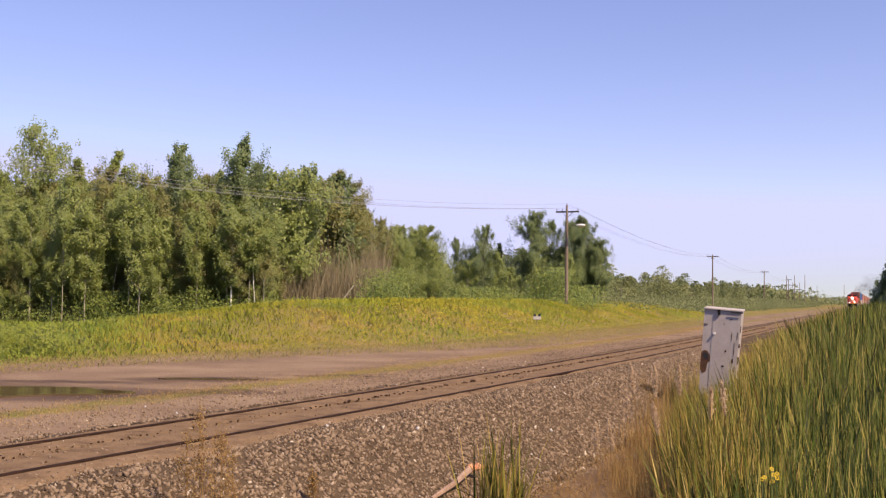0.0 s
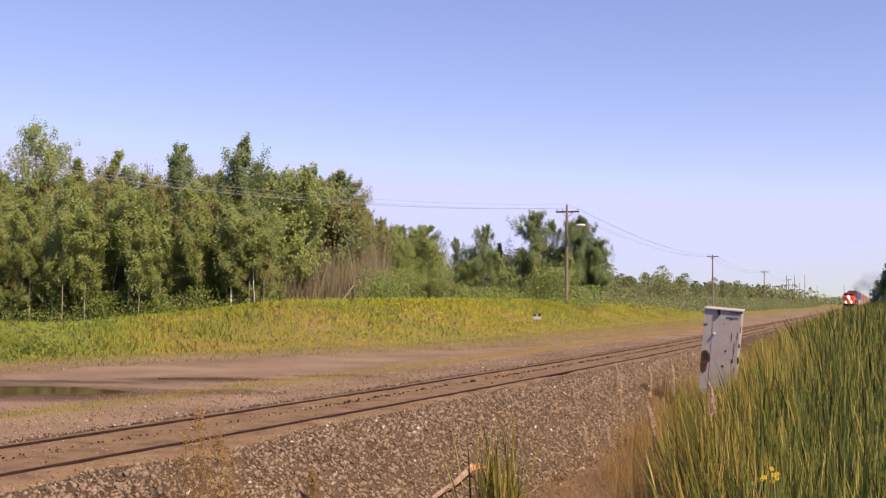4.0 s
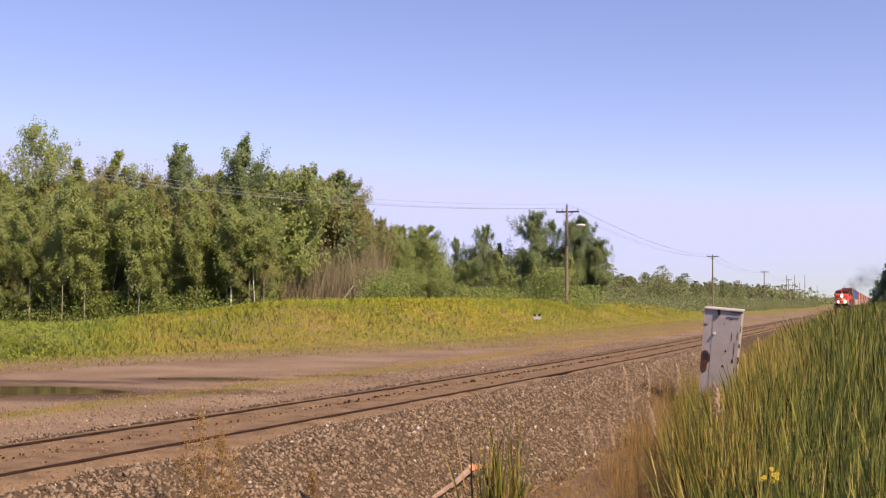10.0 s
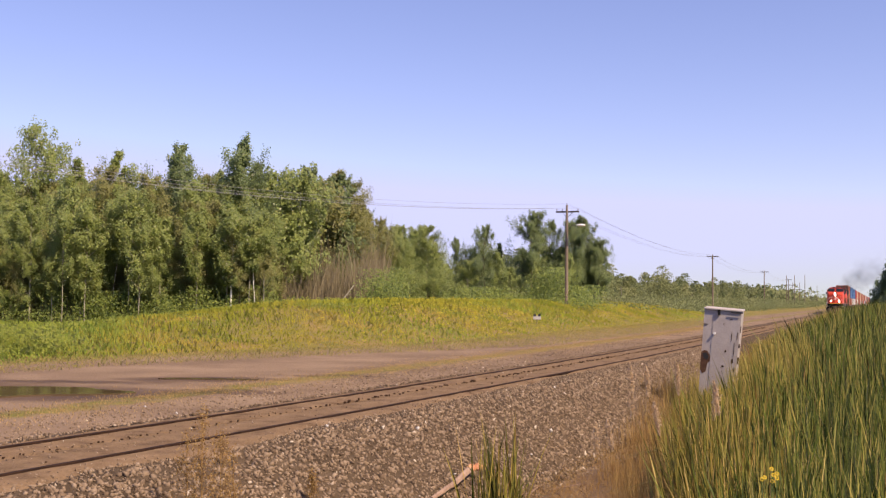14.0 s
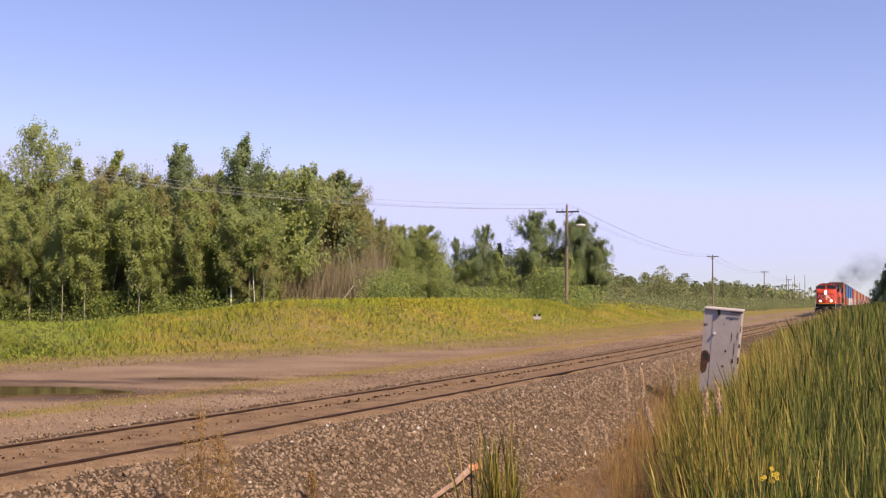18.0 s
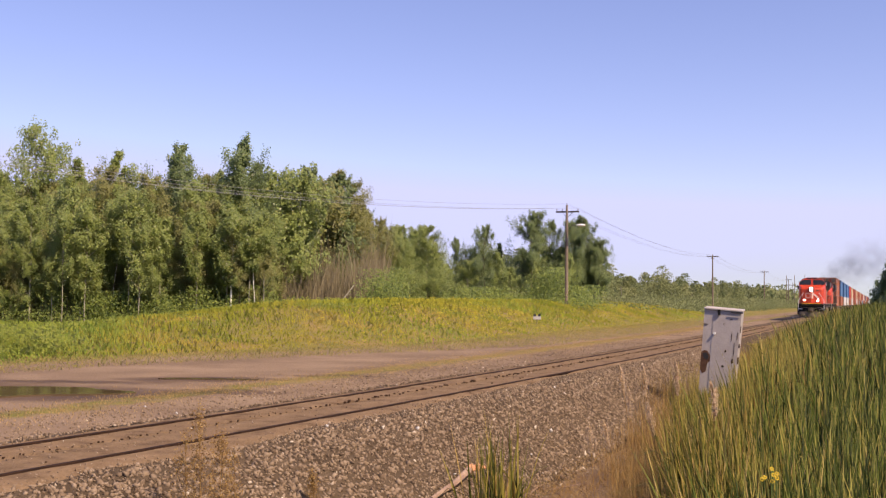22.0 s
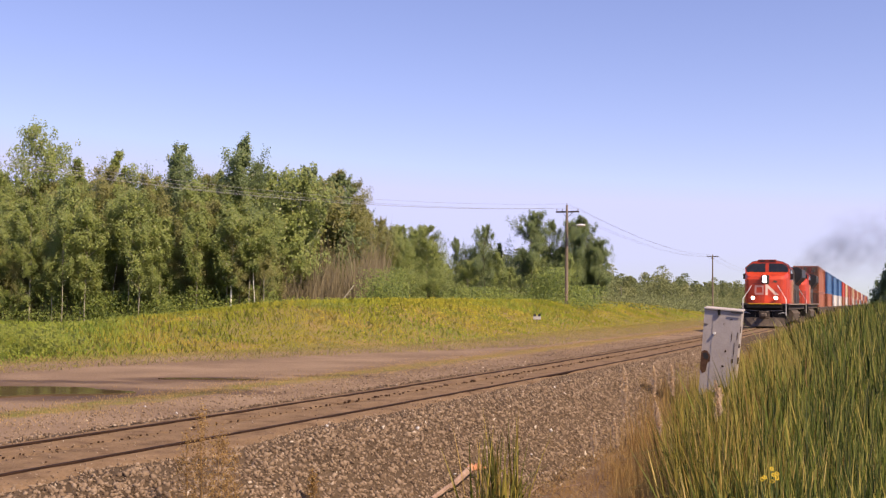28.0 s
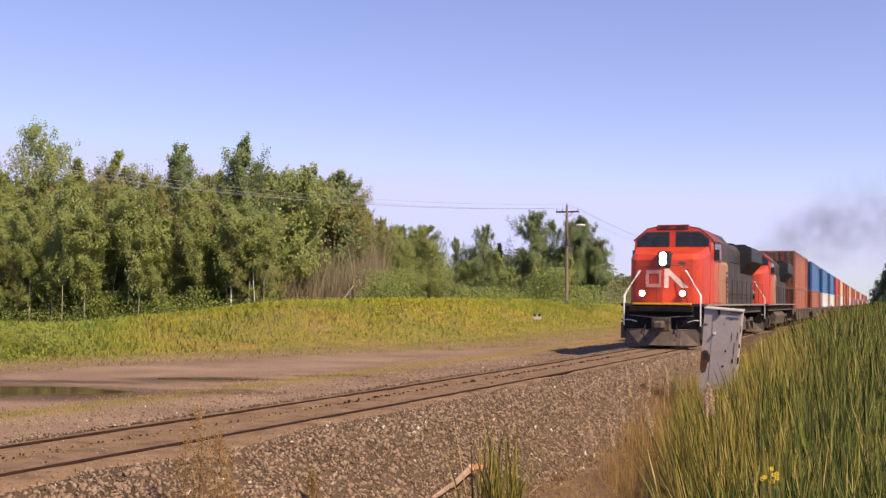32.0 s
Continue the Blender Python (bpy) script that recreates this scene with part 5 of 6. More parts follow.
POLES = [(-30.0, 58.0), (10.75, 93.5), (48.0, 191.5), (85.1, 285.0), (122.0, 380.0)]


def build_line():
    for i, (x, y) in enumerate(POLES):
        build_pole(x, y, 10.0 + (0 if i else 0.4), lamp=(i == 1), near=(i < 2))
    # wires from pole to pole
    c, s_ = math.cos(radians(-22)), math.sin(radians(-22))
    for (x0, y0), (x1, y1) in zip(POLES[:-1], POLES[1:]):
        for k, (px, pz) in enumerate(((-0.95, 9.75), (-0.45, 9.75), (0.95, 9.75), (0.0, 10.12))):
            bm = bmesh.new()
            pts = []
            for j in range(25):
                t = j / 24
                sag = 1.1 * 4 * t * (1 - t)
                pts.append((x0 + (x1 - x0) * t + c * px, y0 + (y1 - y0) * t + s_ * px, pz - sag))
            tube(bm, pts, 0.010, 4)
            tagged(part("wire", bm, M_WIRE), "thin overhead power wire between the poles", "wire", "overhead wires")
    # H-frame pylons and bare poles far down the line
    for cx, cy, H, w in ((146, 452, 13.5, 3.2), (210, 640, 14, 4.0), (262, 760, 14, 4.0)):
        root = empty("pylon", "distant wooden H-frame power pylon", "pylon", "pylons", pose(cx, cy, -0.4, 0, 0, -22))
        for sx in (-1, 1):
            part("leg", a_tube([(sx * w / 2, 0, -0.3), (sx * w / 2, 0, H)], [0.16, 0.12], 6), M_POLE, root)
        part("crossarm", a_box(-w * 0.9, w * 0.9, -0.1, 0.1, H - 4.2, H - 4.0), M_CROSSARM, root)
    for px, py, H in ((153, 455, 13.5), (246, 660, 13), (318, 830, 13)):
        tagged(part("far_pole", a_tube([(px, py, -0.6), (px, py, H)], [0.17, 0.12], 6), M_POLE), "bare wooden pole far down the line", "pole", "far poles")


build_line()


def build_cabinet():
    """Leaning grey trackside relay cabinet, rusted through at the lower corner."""
    x, y = 6.60, 26.0
    z = gz(x, y)
    root = empty("relay_cabinet", "leaning light-grey metal trackside cabinet with a rusted corner", "cabinet", "", pose(x, y, z - 0.02, 2, 4.5, -20))
    h = 1.64 - z
    w, d = 0.43, 0.32
    zb = h - 1.18
    bm = bmesh.new()
    poly = [(-w, 0.0), (w - 0.05, 0.0), (w - 0.03, zb + 0.1), (w, h - 0.06), (-w, h - 0.06)]
    prism(bm, poly, 'y', -d, d)
    part("body", bm, M_BOX, root)
    part("roof", a_box(-w - 0.015, w + 0.02, -d - 0.04, d + 0.03, h - 0.05, h, 0.012), M_BOX, root)
    part("door", a_box(-w + 0.21, w - 0.06, -d - 0.008, -d + 0.002, 0.05, h - 0.10), M_BOX, root)
    part("hasp", a_box(-0.12, -0.06, -d - 0.05, -d - 0.02, h - 0.16, h - 0.03), M_DARK, root)
    part("knob", a_tube([(-0.16, -d - 0.02, h - 0.60), (-0.16, -d - 0.06, h - 0.60)], 0.03, 8), M_WHITE, root, "white knob")
    for hx, hz, hw, hh in ((-w + 0.05, h - 0.40, 0.05, 0.016), (0.12, h - 1.0, 0.022, 0.05), (0.29, h - 1.22, 0.022, 0.12), (0.31, h - 0.95, 0.008, 0.36), (0.2, h - 0.24, 0.04, 0.016),
                           (0.235, h - 0.66, 0.006, 0.22), (0.365, h - 0.62, 0.008, 0.20), (0.08, h - 1.36, 0.03, 0.05), (0.345, h - 1.42, 0.010, 0.16), (0.04, h - 0.36, 0.008, 0.04)):
        bm = bmesh.new()
        prism(bm, [(hx - hw, hz - hh * 0.35), (hx - hw * 0.2, hz - hh * 0.5), (hx + hw, hz - hh * 0.2), (hx + hw * 0.6, hz + hh * 0.5), (hx - hw * 0.7, hz + hh * 0.4)], 'y', -d - 0.014, -d - 0.004)
        part("dent", bm, M_PIT, root, "rusty dark scar")
    # black strip laid on as the shade under the roof's right end
    part("eave_shade", a_box(w - 0.24, w + 0.03, -d - 0.058, -d - 0.048, h - 0.075, h - 0.045), M_BLACK, root)
    bm = bmesh.new()
    prism(bm, [(-w - 0.006, zb + 0.10), (-w + 0.05, zb + 0.16), (-w + 0.13, zb + 0.15), (-w + 0.20, zb + 0.06), (-w + 0.27, zb + 0.03), (-w + 0.23, zb - 0.10), (-w + 0.16, zb - 0.12), (-w + 0.13, zb - 0.34), (-w + 0.05, zb - 0.40), (-w - 0.006, zb - 0.30)], 'y', -d - 0.006, d - 0.02)
    part("rust_patch", bm, M_RUST, root, "brown rusted-through corner")
    bm = bmesh.new()
    prism(bm, [(-w + 0.03, zb + 0.08), (-w + 0.12, zb + 0.11), (-w + 0.18, zb + 0.02), (-w + 0.15, zb - 0.06), (-w + 0.06, zb - 0.03)], 'y', -d - 0.010, -d + 0.05)
    part("rust_hole", bm, M_BLACK, root, "black hole rusted through")
    # torn edge of the side panel
    for zt, zl, out in ((h - 0.38, 0.16, 0.004), (h - 0.80, 0.10, 0.005), (h - 1.12, 0.16, 0.004)):
        bm = bmesh.new()
        prism(bm, [(-d + 0.02, zt - zl), (-d + 0.045, zt - zl * 0.8), (-d + 0.035, zt - zl * 0.3), (-d + 0.06, zt), (-d + 0.01, zt - 0.02)], 'x', w - 0.06, w + out)
        part("torn_seam", bm, M_PIT, root, "dark torn seam")


build_cabinet()


def build_marker():
    x, y = 6.15, 70.0
    z = gz(x, y)
    root = empty("trackside_marker", "small white marker board with two dark caps in the meadow", "sign", "", pose(x, y, z, 0, 0, -8))
    zt = 0.66 - z
    part("post", a_box(-0.03, 0.03, -0.02, 0.02, -0.2, zt), M_POLE, root)
    part("board", a_box(-0.25, 0.25, -0.05, -0.025, zt - 0.19, zt + 0.06, 0.01), M_MARKER, root)
    for sx in (-1, 1):
        part("cap", a_box(sx * 0.15 - 0.09, sx * 0.15 + 0.09, -0.07, -0.02, zt + 0.02, zt + 0.18, 0.01), M_BLACK, root, "black cap")
    st = empty("stake", "thin pale survey stake at the meadow's edge", "stake", "", pose(-0.4, 50, gz(-0.4, 50)))
    part("stick", a_box(-0.03, 0.03, -0.02, 0.02, -0.1, 0.30), M_PALEWOOD, st)


build_marker()

# ================= the train =================
M_RED = surface("loco_red", [(0.25, (0.33, 0.036, 0.014)), (0.45, (0.49, 0.045, 0.014)), (0.75, (0.62, 0.066, 0.02))], 1.3, 30, 0.42, 0, 0.04, 0.004)
M_HOOD = surface("loco_black", [(0.25, (0.018, 0.016, 0.015)), (0.5, (0.042, 0.034, 0.028)), (0.75, (0.095, 0.068, 0.050))], 0.9, 25, 0.6, 0, 0.06, 0.004)
M_GRIME = surface("grimy_underframe", [(0.3, (0.05, 0.038, 0.03)), (0.7, (0.14, 0.108, 0.085))], 3, 30, 0.85, 0.1, 0.3, 0.01)
M_YELLOW = surface("yellow_stripe", [(0.3, (0.62, 0.30, 0.01)), (0.7, (0.72, 0.38, 0.02))], 3, 30, 0.45)
M_GLASS = surface("cab_glass", [(0.3, (0.012, 0.014, 0.014)), (0.7, (0.03, 0.034, 0.032))], 2, 10, 0.06, 0, 0)
M_STEEL = surface("bare_steel", [(0.3, (0.16, 0.14, 0.13)), (0.7, (0.30, 0.27, 0.25))], 3, 30, 0.4, 0.8)
M_LAMP = glowing("lit_headlight", (1.0, 0.97, 0.9), 60.0)


def paint(name, c):
    return surface(name, [(0.25, tuple(v * 0.72 for v in c)), (0.5, c), (0.8, tuple(min(1, v * 1.18 + 0.012) for v in c))], 1.1, 22, 0.5, 0, 0.08, 0.006, stretch=(1, 1, 0.5))


def disc(bm, c, r, axis, depth, n=16):
    a = Vector(c)
    d = Vector(axis)
    tube(bm, [a, a + d * depth * 0.75, a + d * depth], [r, r, r * 0.8], n)


def half_ring(pts):
    """Left-right symmetric ring from its (y, z) points on one side, bottom to top."""
    return pts + [(-y, z) for y, z in reversed(pts)]


def sec(x, pts, dx_top=0.0):
    ring = half_ring(pts)
    z0 = min(p[1] for p in ring)
    z1 = max(p[1] for p in ring)
    return [(x - dx_top * (z - z0) / (z1 - z0), y, z) for y, z in ring]


def make_truck(parent, x, spin):
    """A three-axle truck: side frames, springs and wheelsets."""
    tr = part("truck", a_box(x - 1.9, x + 1.9, -0.55, 0.55, 0.55, 0.85, 0.05), M_GRIME, parent)
    for sy in (-1, 1):
        bm = bmesh.new()
        prism(bm, [(x - 2.45, 0.62), (x - 2.3, 0.95), (x - 1.4, 1.0), (x - 0.9, 0.82), (x + 0.9, 0.82), (x + 1.4, 1.0), (x + 2.3, 0.95), (x + 2.45, 0.62), (x + 2.0, 0.50), (x + 1.3, 0.62), (x - 1.3, 0.62), (x - 2.0, 0.50)], 'y', sy * 1.02 - 0.09, sy * 1.02 + 0.09)
        part("side_frame", bm, M_GRIME, tr)
        for k in (-1, 0, 1):
            part("journal_box", a_box(x + k * 1.8 - 0.19, x + k * 1.8 + 0.19, sy * 1.14 - 0.08, sy * 1.14 + 0.08, 0.36, 0.70, 0.04), M_GRIME, tr)
        for k in (-0.95, 0.95):
            part("spring", a_tube([(x + k, sy * 1.14, 0.40), (x + k, sy * 1.14, 0.80)], 0.13, 8), M_DARK, tr)
    for k in (-1, 0, 1):
        bm = bmesh.new()
        for sy in (-1, 1):
            pr = [(0.0, 0.62), (0.535, 0.62), (0.535, 0.66), (0.50, 0.685), (0.49, 0.78), (0.44, 0.78), (0.40, 0.74), (0.2, 0.72), (0.16, 0.80), (0.0, 0.80)]
            rings = []
            for r, w in pr:
                rings.append([(r * math.cos(t), sy * w, r * math.sin(t)) for t in [2 * math.pi * i / 20 for i in range(20)]])
            rings[0] = [(0.01 * math.cos(2 * math.pi * i / 20), sy * 0.62, 0.01 * math.sin(2 * math.pi * i / 20)) for i in range(20)]
            rings[-1] = [(0.01 * math.cos(2 * math.pi * i / 20), sy * 0.80, 0.01 * math.sin(2 * math.pi * i / 20)) for i in range(20)]
            loft(bm, rings)
            for i in range(5):
                t = i * 2 * math.pi / 5
                disc(bm, (0.3 * math.cos(t), sy * 0.70, 0.3 * math.sin(t)), 0.045, (0, sy, 0), 0.05, 6)
        tube(bm, [(0, -0.62, 0), (0, 0.62, 0)], 0.10, 8)
        bmesh.ops.recalc_face_normals(bm, faces=bm.faces)
        me = bpy.data.meshes.new("wheelset")
        bm.to_mesh(me)
        bm.free()
        me.materials.append(M_GRIME)
        ob = new("wheelset", me)
        ob.parent = tr
        ob.matrix_basis = pose(x + k * 1.8, 0, 0.54)
        spin.append((ob, x + k * 1.8, 0.54))
    return tr


def handrail(bm, pts, r=0.018):
    tube(bm, pts, r, 6)


def make_loco(label, spin):
    """Six-axle wide-cab diesel locomotive, front towards +x, rail top at z = 0."""
    root = empty("locomotive", label, "locomotive", "locomotives of the train")
    # underframe, deck, tank
    part("underframe", a_box(-10.4, 10.15, -1.35, 1.35, 1.22, 1.56, 0.03), M_GRIME, root)
    part("deck", a_box(-10.45, 10.2, -1.56, 1.56, 1.56, 1.68, 0.015), M_HOOD, root)
    for sy in (-1, 1):
        part("sill_stripe", a_box(-10.4, 9.6, sy * 1.575 - 0.012, sy * 1.575 + 0.012, 1.60, 1.665), M_SILL, root, "pale sill stripe")
    bm = bmesh.new()
    prism(bm, [(-1.25, 1.2), (-1.45, 0.95), (-1.35, 0.42), (1.35, 0.42), (1.45, 0.95), (1.25, 1.2)], 'x', -3.3, 3.3)
    part("fuel_tank", bm, M_GRIME, root)
    make_truck(root, 6.65, spin)
    make_truck(root, -6.65, spin)
    # front end: pilot plate, plough, coupler, steps
    bm = bmesh.new()
    box(bm, 10.02, 10.16, -1.45, 1.45, 0.62, 1.56, 0.02)
    part("pilot", bm, M_DARK, root)
    bm = bmesh.new()
    loft(bm, [[(10.15, -1.40, 0.12), (10.15, 1.40, 0.12), (10.15, 1.35, 0.72), (10.15, -1.35, 0.72)], [(10.62, -0.75, 0.12), (10.62, 0.75, 0.12), (10.35, 0.75, 0.70), (10.35, -0.75, 0.70)]])
    part("plough", bm, M_GRIME, root)
    part("coupler", a_box(10.15, 10.95, -0.17, 0.17, 0.74, 1.02, 0.05), M_GRIME, root)
    part("coupler_pocket", a_box(10.16, 10.40, -0.36, 0.36, 0.62, 1.16, 0.05), M_GRIME, root)
    part("anticlimber", a_box(10.10, 10.46, -1.18, 1.18, 1.34, 1.60, 0.04), M_DARK, root)
    part("yellow_edge", a_box(10.12, 10.475, -1.05, 1.10, 1.622, 1.695, 0.01), M_YELLOW, root, "yellow edge")
    for sy in (-1, 1):
        for k in range(4):
            part("step", a_box(9.55, 10.10, sy * 1.30 - 0.26, sy * 1.30 + 0.26, 0.42 + 0.30 * k, 0.46 + 0.30 * k), M_DARK, root)
        part("step_panel", a_box(9.50, 9.54, sy * 1.30 - 0.26, sy * 1.30 + 0.26, 0.35, 1.56), M_DARK, root)
        part("step_guard", a_box(10.08, 10.13, sy * 1.30 - 0.27, sy * 1.30 + 0.27, 0.34, 0.95, 0.015), M_HOOD, root)
        part("air_hose", a_tube([(10.18, sy * 0.55, 1.0), (10.45, sy * 0.6, 0.75), (10.45, sy * 0.62, 0.45), (10.55, sy * 0.55, 0.32)], 0.03, 6), M_BLACK, root)
    # nose
    bm = bmesh.new()
    plan = [(10.10, 0.0), (9.84, 1.08), (9.77, 1.20), (9.64, 1.29), (9.28, 1.39), (8.15, 1.50)]
    plan = plan + [(px, -py) for px, py in reversed(plan[1:])]
    loft(bm, [[(px, py, 1.68) for px, py in plan],
              [(px - 0.125 * (px > 9), py, 3.30 + 0.16 * (10.1 - px)) for px, py in plan],
              [(px - 0.30 * (px > 9), py * 0.93, 3.50 + 0.20 * (10.1 - px)) for px, py in plan]])
    part("nose", bm, M_RED, root)
    # cab: front wall raked, rounded roof
    bm = bmesh.new()
    ring = [(1.51, 1.68), (1.51, 3.70), (1.49, 4.18), (1.02, 4.60), (0.50, 4.70)]
    loft(bm, [sec(8.40, ring, 0.42), sec(5.45, ring)])
    part("cab", bm, M_RED, root)
    bm = bmesh.new()
    r2 = [(1.55, 4.13), (1.55, 4.19), (1.04, 4.635), (0.50, 4.74)]
    loft(bm, [sec(7.93, r2, 0.06), sec(5.30, r2)])
    part("cab_roof", bm, M_DARKRED, root)
    bm = bmesh.new()
    loft(bm, [sec(8.02, [(1.54, 4.14), (1.54, 4.20), (1.03, 4.64), (0.50, 4.745)], 0.05), sec(7.90, [(1.54, 4.14), (1.54, 4.20), (1.03, 4.64), (0.50, 4.745)], 0.05)])
    part("roof_visor", bm, M_HOOD, root, "grimy roof edge")
    part("number_board", a_box(7.80, 8.02, -0.62, 0.62, 4.58, 4.78, 0.02), M_DARKRED, root)
    for y0 in (-0.5, 0.14):
        part("number_panel", a_box(8.015, 8.03, y0, y0 + 0.36, 4.63, 4.73), M_BLACK, root)
    # windshields with frames, leaning back like the wall
    for sy in (-1, 1):
        for nm, grow, lift, mat in (("window_frame", 0.05, 0.006, M_BLACK), ("windshield", 0.0, 0.016, M_GLASS)):
            bm = bmesh.new()
            pts = [(0.17 - grow, 3.93 - grow), (1.36 + grow, 3.90 - grow), (1.38 + grow, 4.16 + grow), (1.02 + grow, 4.44 + grow), (0.17 - grow, 4.46 + grow)]
            f0 = [(8.40 - 0.42 * (z - 1.68) / 3.02 + lift, sy * y, z) for y, z in pts]
            f1 = [(8.40 - 0.42 * (z - 1.68) / 3.02 - 0.05, sy * y, z) for y, z in pts]
            loft(bm, [f0, f1])
            part(nm, bm, mat, root)
        part("wiper", a_tube([(8.13, sy * 0.55, 3.84), (8.08, sy * 0.75, 4.2)], 0.012, 4), M_BLACK, root)
        # side windows and door of the cab
        for x0, x1 in ((5.75, 6.45), (6.55, 7.35)):
            part("side_window_frame", a_box(x0 - 0.05, x1 + 0.05, sy * 1.51 - 0.012, sy * 1.51 + 0.016, 3.35, 4.12), M_BLACK, root)
            part("side_window", a_box(x0, x1, sy * 1.51 - 0.02, sy * 1.51 + 0.024, 3.40, 4.07), M_GLASS, root)
        part("cab_door", a_box(5.62, 6.30, sy * 1.515 - 0.01, sy * 1.515 + 0.02, 1.72, 3.28, 0.012), M_FADED_GLARE, root, "faded dusty cab door with sun glare in its colour")
        part("cab_side_panel", a_box(6.36, 7.5, sy * 1.512 - 0.01, sy * 1.512 + 0.014, 1.72, 3.25, 0.01), M_TANRED, root, "faded red side panel with sun glare in its colour")
        part("mirror", a_box(7.42, 7.48, sy * 1.53, sy * 1.72, 3.4, 3.8), M_BLACK, root)
    # lamps
    part("headlight_housing", a_box(9.60, 10.02, -0.22, 0.30, 3.02, 3.64, 0.06), M_BLACK, root, "black headlight surround")
    for zc in (3.23, 3.47):
        bm = bmesh.new()
        disc(bm, (10.015, 0, zc), 0.125, (1, 0, 0), 0.03)
        part("headlight", bm, M_LAMP, root, "lit white headlight")
    for sy in (-1, 1):
        part("ditch_housing", a_tube([(9.8, sy * 0.76, 2.05), (10.14, sy * 0.76, 2.05)], 0.13, 12), M_BLACK, root)
        bm = bmesh.new()
        disc(bm, (10.14, sy * 0.76, 2.05), 0.10, (1, 0, 0), 0.03)
        part("ditch_light", bm, M_LAMP, root, "lit white ditch light")
    # white shapes on the nose: a band in strokes and a thin ring
    def on_nose(nm, pts, mat, label="white emblem stroke", proud=0.016):
        # the nose folds along its middle: each side leans back from it
        def skin(y, z, lift):
            return (10.10 - abs(y) * 0.2407 - 0.125 * (z - 1.68) / 1.62 + lift, y, z)
        bm = bmesh.new()
        loft(bm, [[skin(y, z, proud) for y, z in pts], [skin(y, z, -0.04) for y, z in pts]])
        part(nm, bm, mat, root, label)
    for nm, pts, mat in (("emblem_stroke", [(0.06, 2.26), (0.21, 2.26), (0.21, 2.98), (0.06, 2.98)], M_EMBLEM),
                         ("emblem_stroke", [(0.21, 2.98), (0.21, 2.74), (0.68, 2.26), (0.94, 2.26)], M_EMBLEM),
                         ("emblem_panel", [(-0.06, 2.28), (-0.06, 2.41), (-0.66, 2.41), (-0.66, 2.28)], M_ROSE),
                         ("emblem_panel", [(-0.06, 2.80), (-0.06, 2.93), (-0.66, 2.93), (-0.66, 2.80)], M_ROSE),
                         ("emblem_panel", [(-0.55, 2.41), (-0.55, 2.80), (-0.68, 2.80), (-0.68, 2.41)], M_ROSE),
                         ("emblem_panel", [(-0.06, 2.41), (-0.06, 2.80), (-0.15, 2.80), (-0.15, 2.41)], M_ROSE)):
        on_nose(nm, pts, mat)
    for pts in ([(-0.86, 1.74), (-0.845, 1.74), (-0.845, 3.05), (-0.86, 3.05)], [(-0.84, 3.035), (-0.25, 3.035), (-0.25, 3.05), (-0.84, 3.05)],
                [(-0.235, 1.74), (-0.25, 1.74), (-0.25, 2.25), (-0.235, 2.25)], [(0.10, 3.10), (1.0, 3.10), (1.0, 3.115), (0.10, 3.115)],
                [(0.9, 2.60), (1.06, 2.60), (1.06, 2.615), (0.9, 2.615)]):
        on_nose("panel_seam", pts, M_BLACK, "", 0.004)
    on_nose("scuff", [(0.50, 3.16), (0.78, 3.12), (0.84, 3.22), (0.62, 3.27)], M_HOOD, "dark grimy scuff", 0.006)
    part("brake_valve", a_tube([(9.70, 0.9, 2.95), (9.82, 0.9, 2.95)], 0.04, 6), M_DARKRED, root)
    # front handrails
    for sy in (-1, 1):
        for off in (0.0, 0.16):
            bm = bmesh.new()
            handrail(bm, [(10.22 - off, sy * 1.43, 0.85), (10.22 - off, sy * 1.43, 1.98), (10.10 - off, sy * 0.86, 2.92)], 0.026)
            part("front_handrail", bm, M_WHITE, root, "white handrail")
    for sy in (-1, 1):
        part("grab_iron", a_tube([(10.2, sy * 0.95, 0.98), (10.24, sy * 1.2, 1.06), (10.2, sy * 1.45, 1.04)], 0.016, 5), M_WHITE, root, "white grab iron")
    part("uncoupling_lever", a_tube([(10.3, -1.2, 1.22), (10.5, -0.2, 1.16), (10.5, 0.2, 1.16), (10.3, 1.2, 1.22)], 0.014, 5), M_STEEL, root)
    # hood with doors, stripe and flared radiator
    bm = bmesh.new()
    low = [(1.42, 1.68), (1.42, 3.30), (1.36, 3.44)]
    loft(bm, [sec(5.45, low), sec(2.9, low), sec(2.6, [(1.30, 1.68), (1.30, 3.0), (1.2, 3.1)])])
    part("cab_rear_locker", bm, M_FADED_GLARE, root, "faded dusty red locker with sun glare in its colour")
    bm = bmesh.new()
    up = [(1.30, 3.36), (1.30, 4.22), (0.95, 4.66)]
    loft(bm, [sec(5.45, up), sec(1.4, up), sec(1.0, [(0.98, 3.36), (0.98, 4.2), (0.8, 4.52)])])
    part("inverter_cabinet", bm, M_HOOD, root)
    for sy in (-1, 1):
        for k in range(6):
            part("locker_louvre", a_box(2.98, 3.42, sy * 1.425 - 0.012, sy * 1.425 + 0.014, 1.95 + 0.2 * k, 2.05 + 0.2 * k, 0.006), M_GRIME, root, "dark louvre slat")
        part("cabinet_louvre", a_box(4.3, 5.2, sy * 1.305 - 0.012, sy * 1.305 + 0.012, 3.5, 3.95, 0.01), M_GRIME, root)
    bm = bmesh.new()
    ring = [(0.98, 1.68), (0.98, 4.24), (0.80, 4.50)]
    loft(bm, [sec(4.4, ring), sec(-10.0, ring)])
    part("hood", bm, M_HOOD, root)
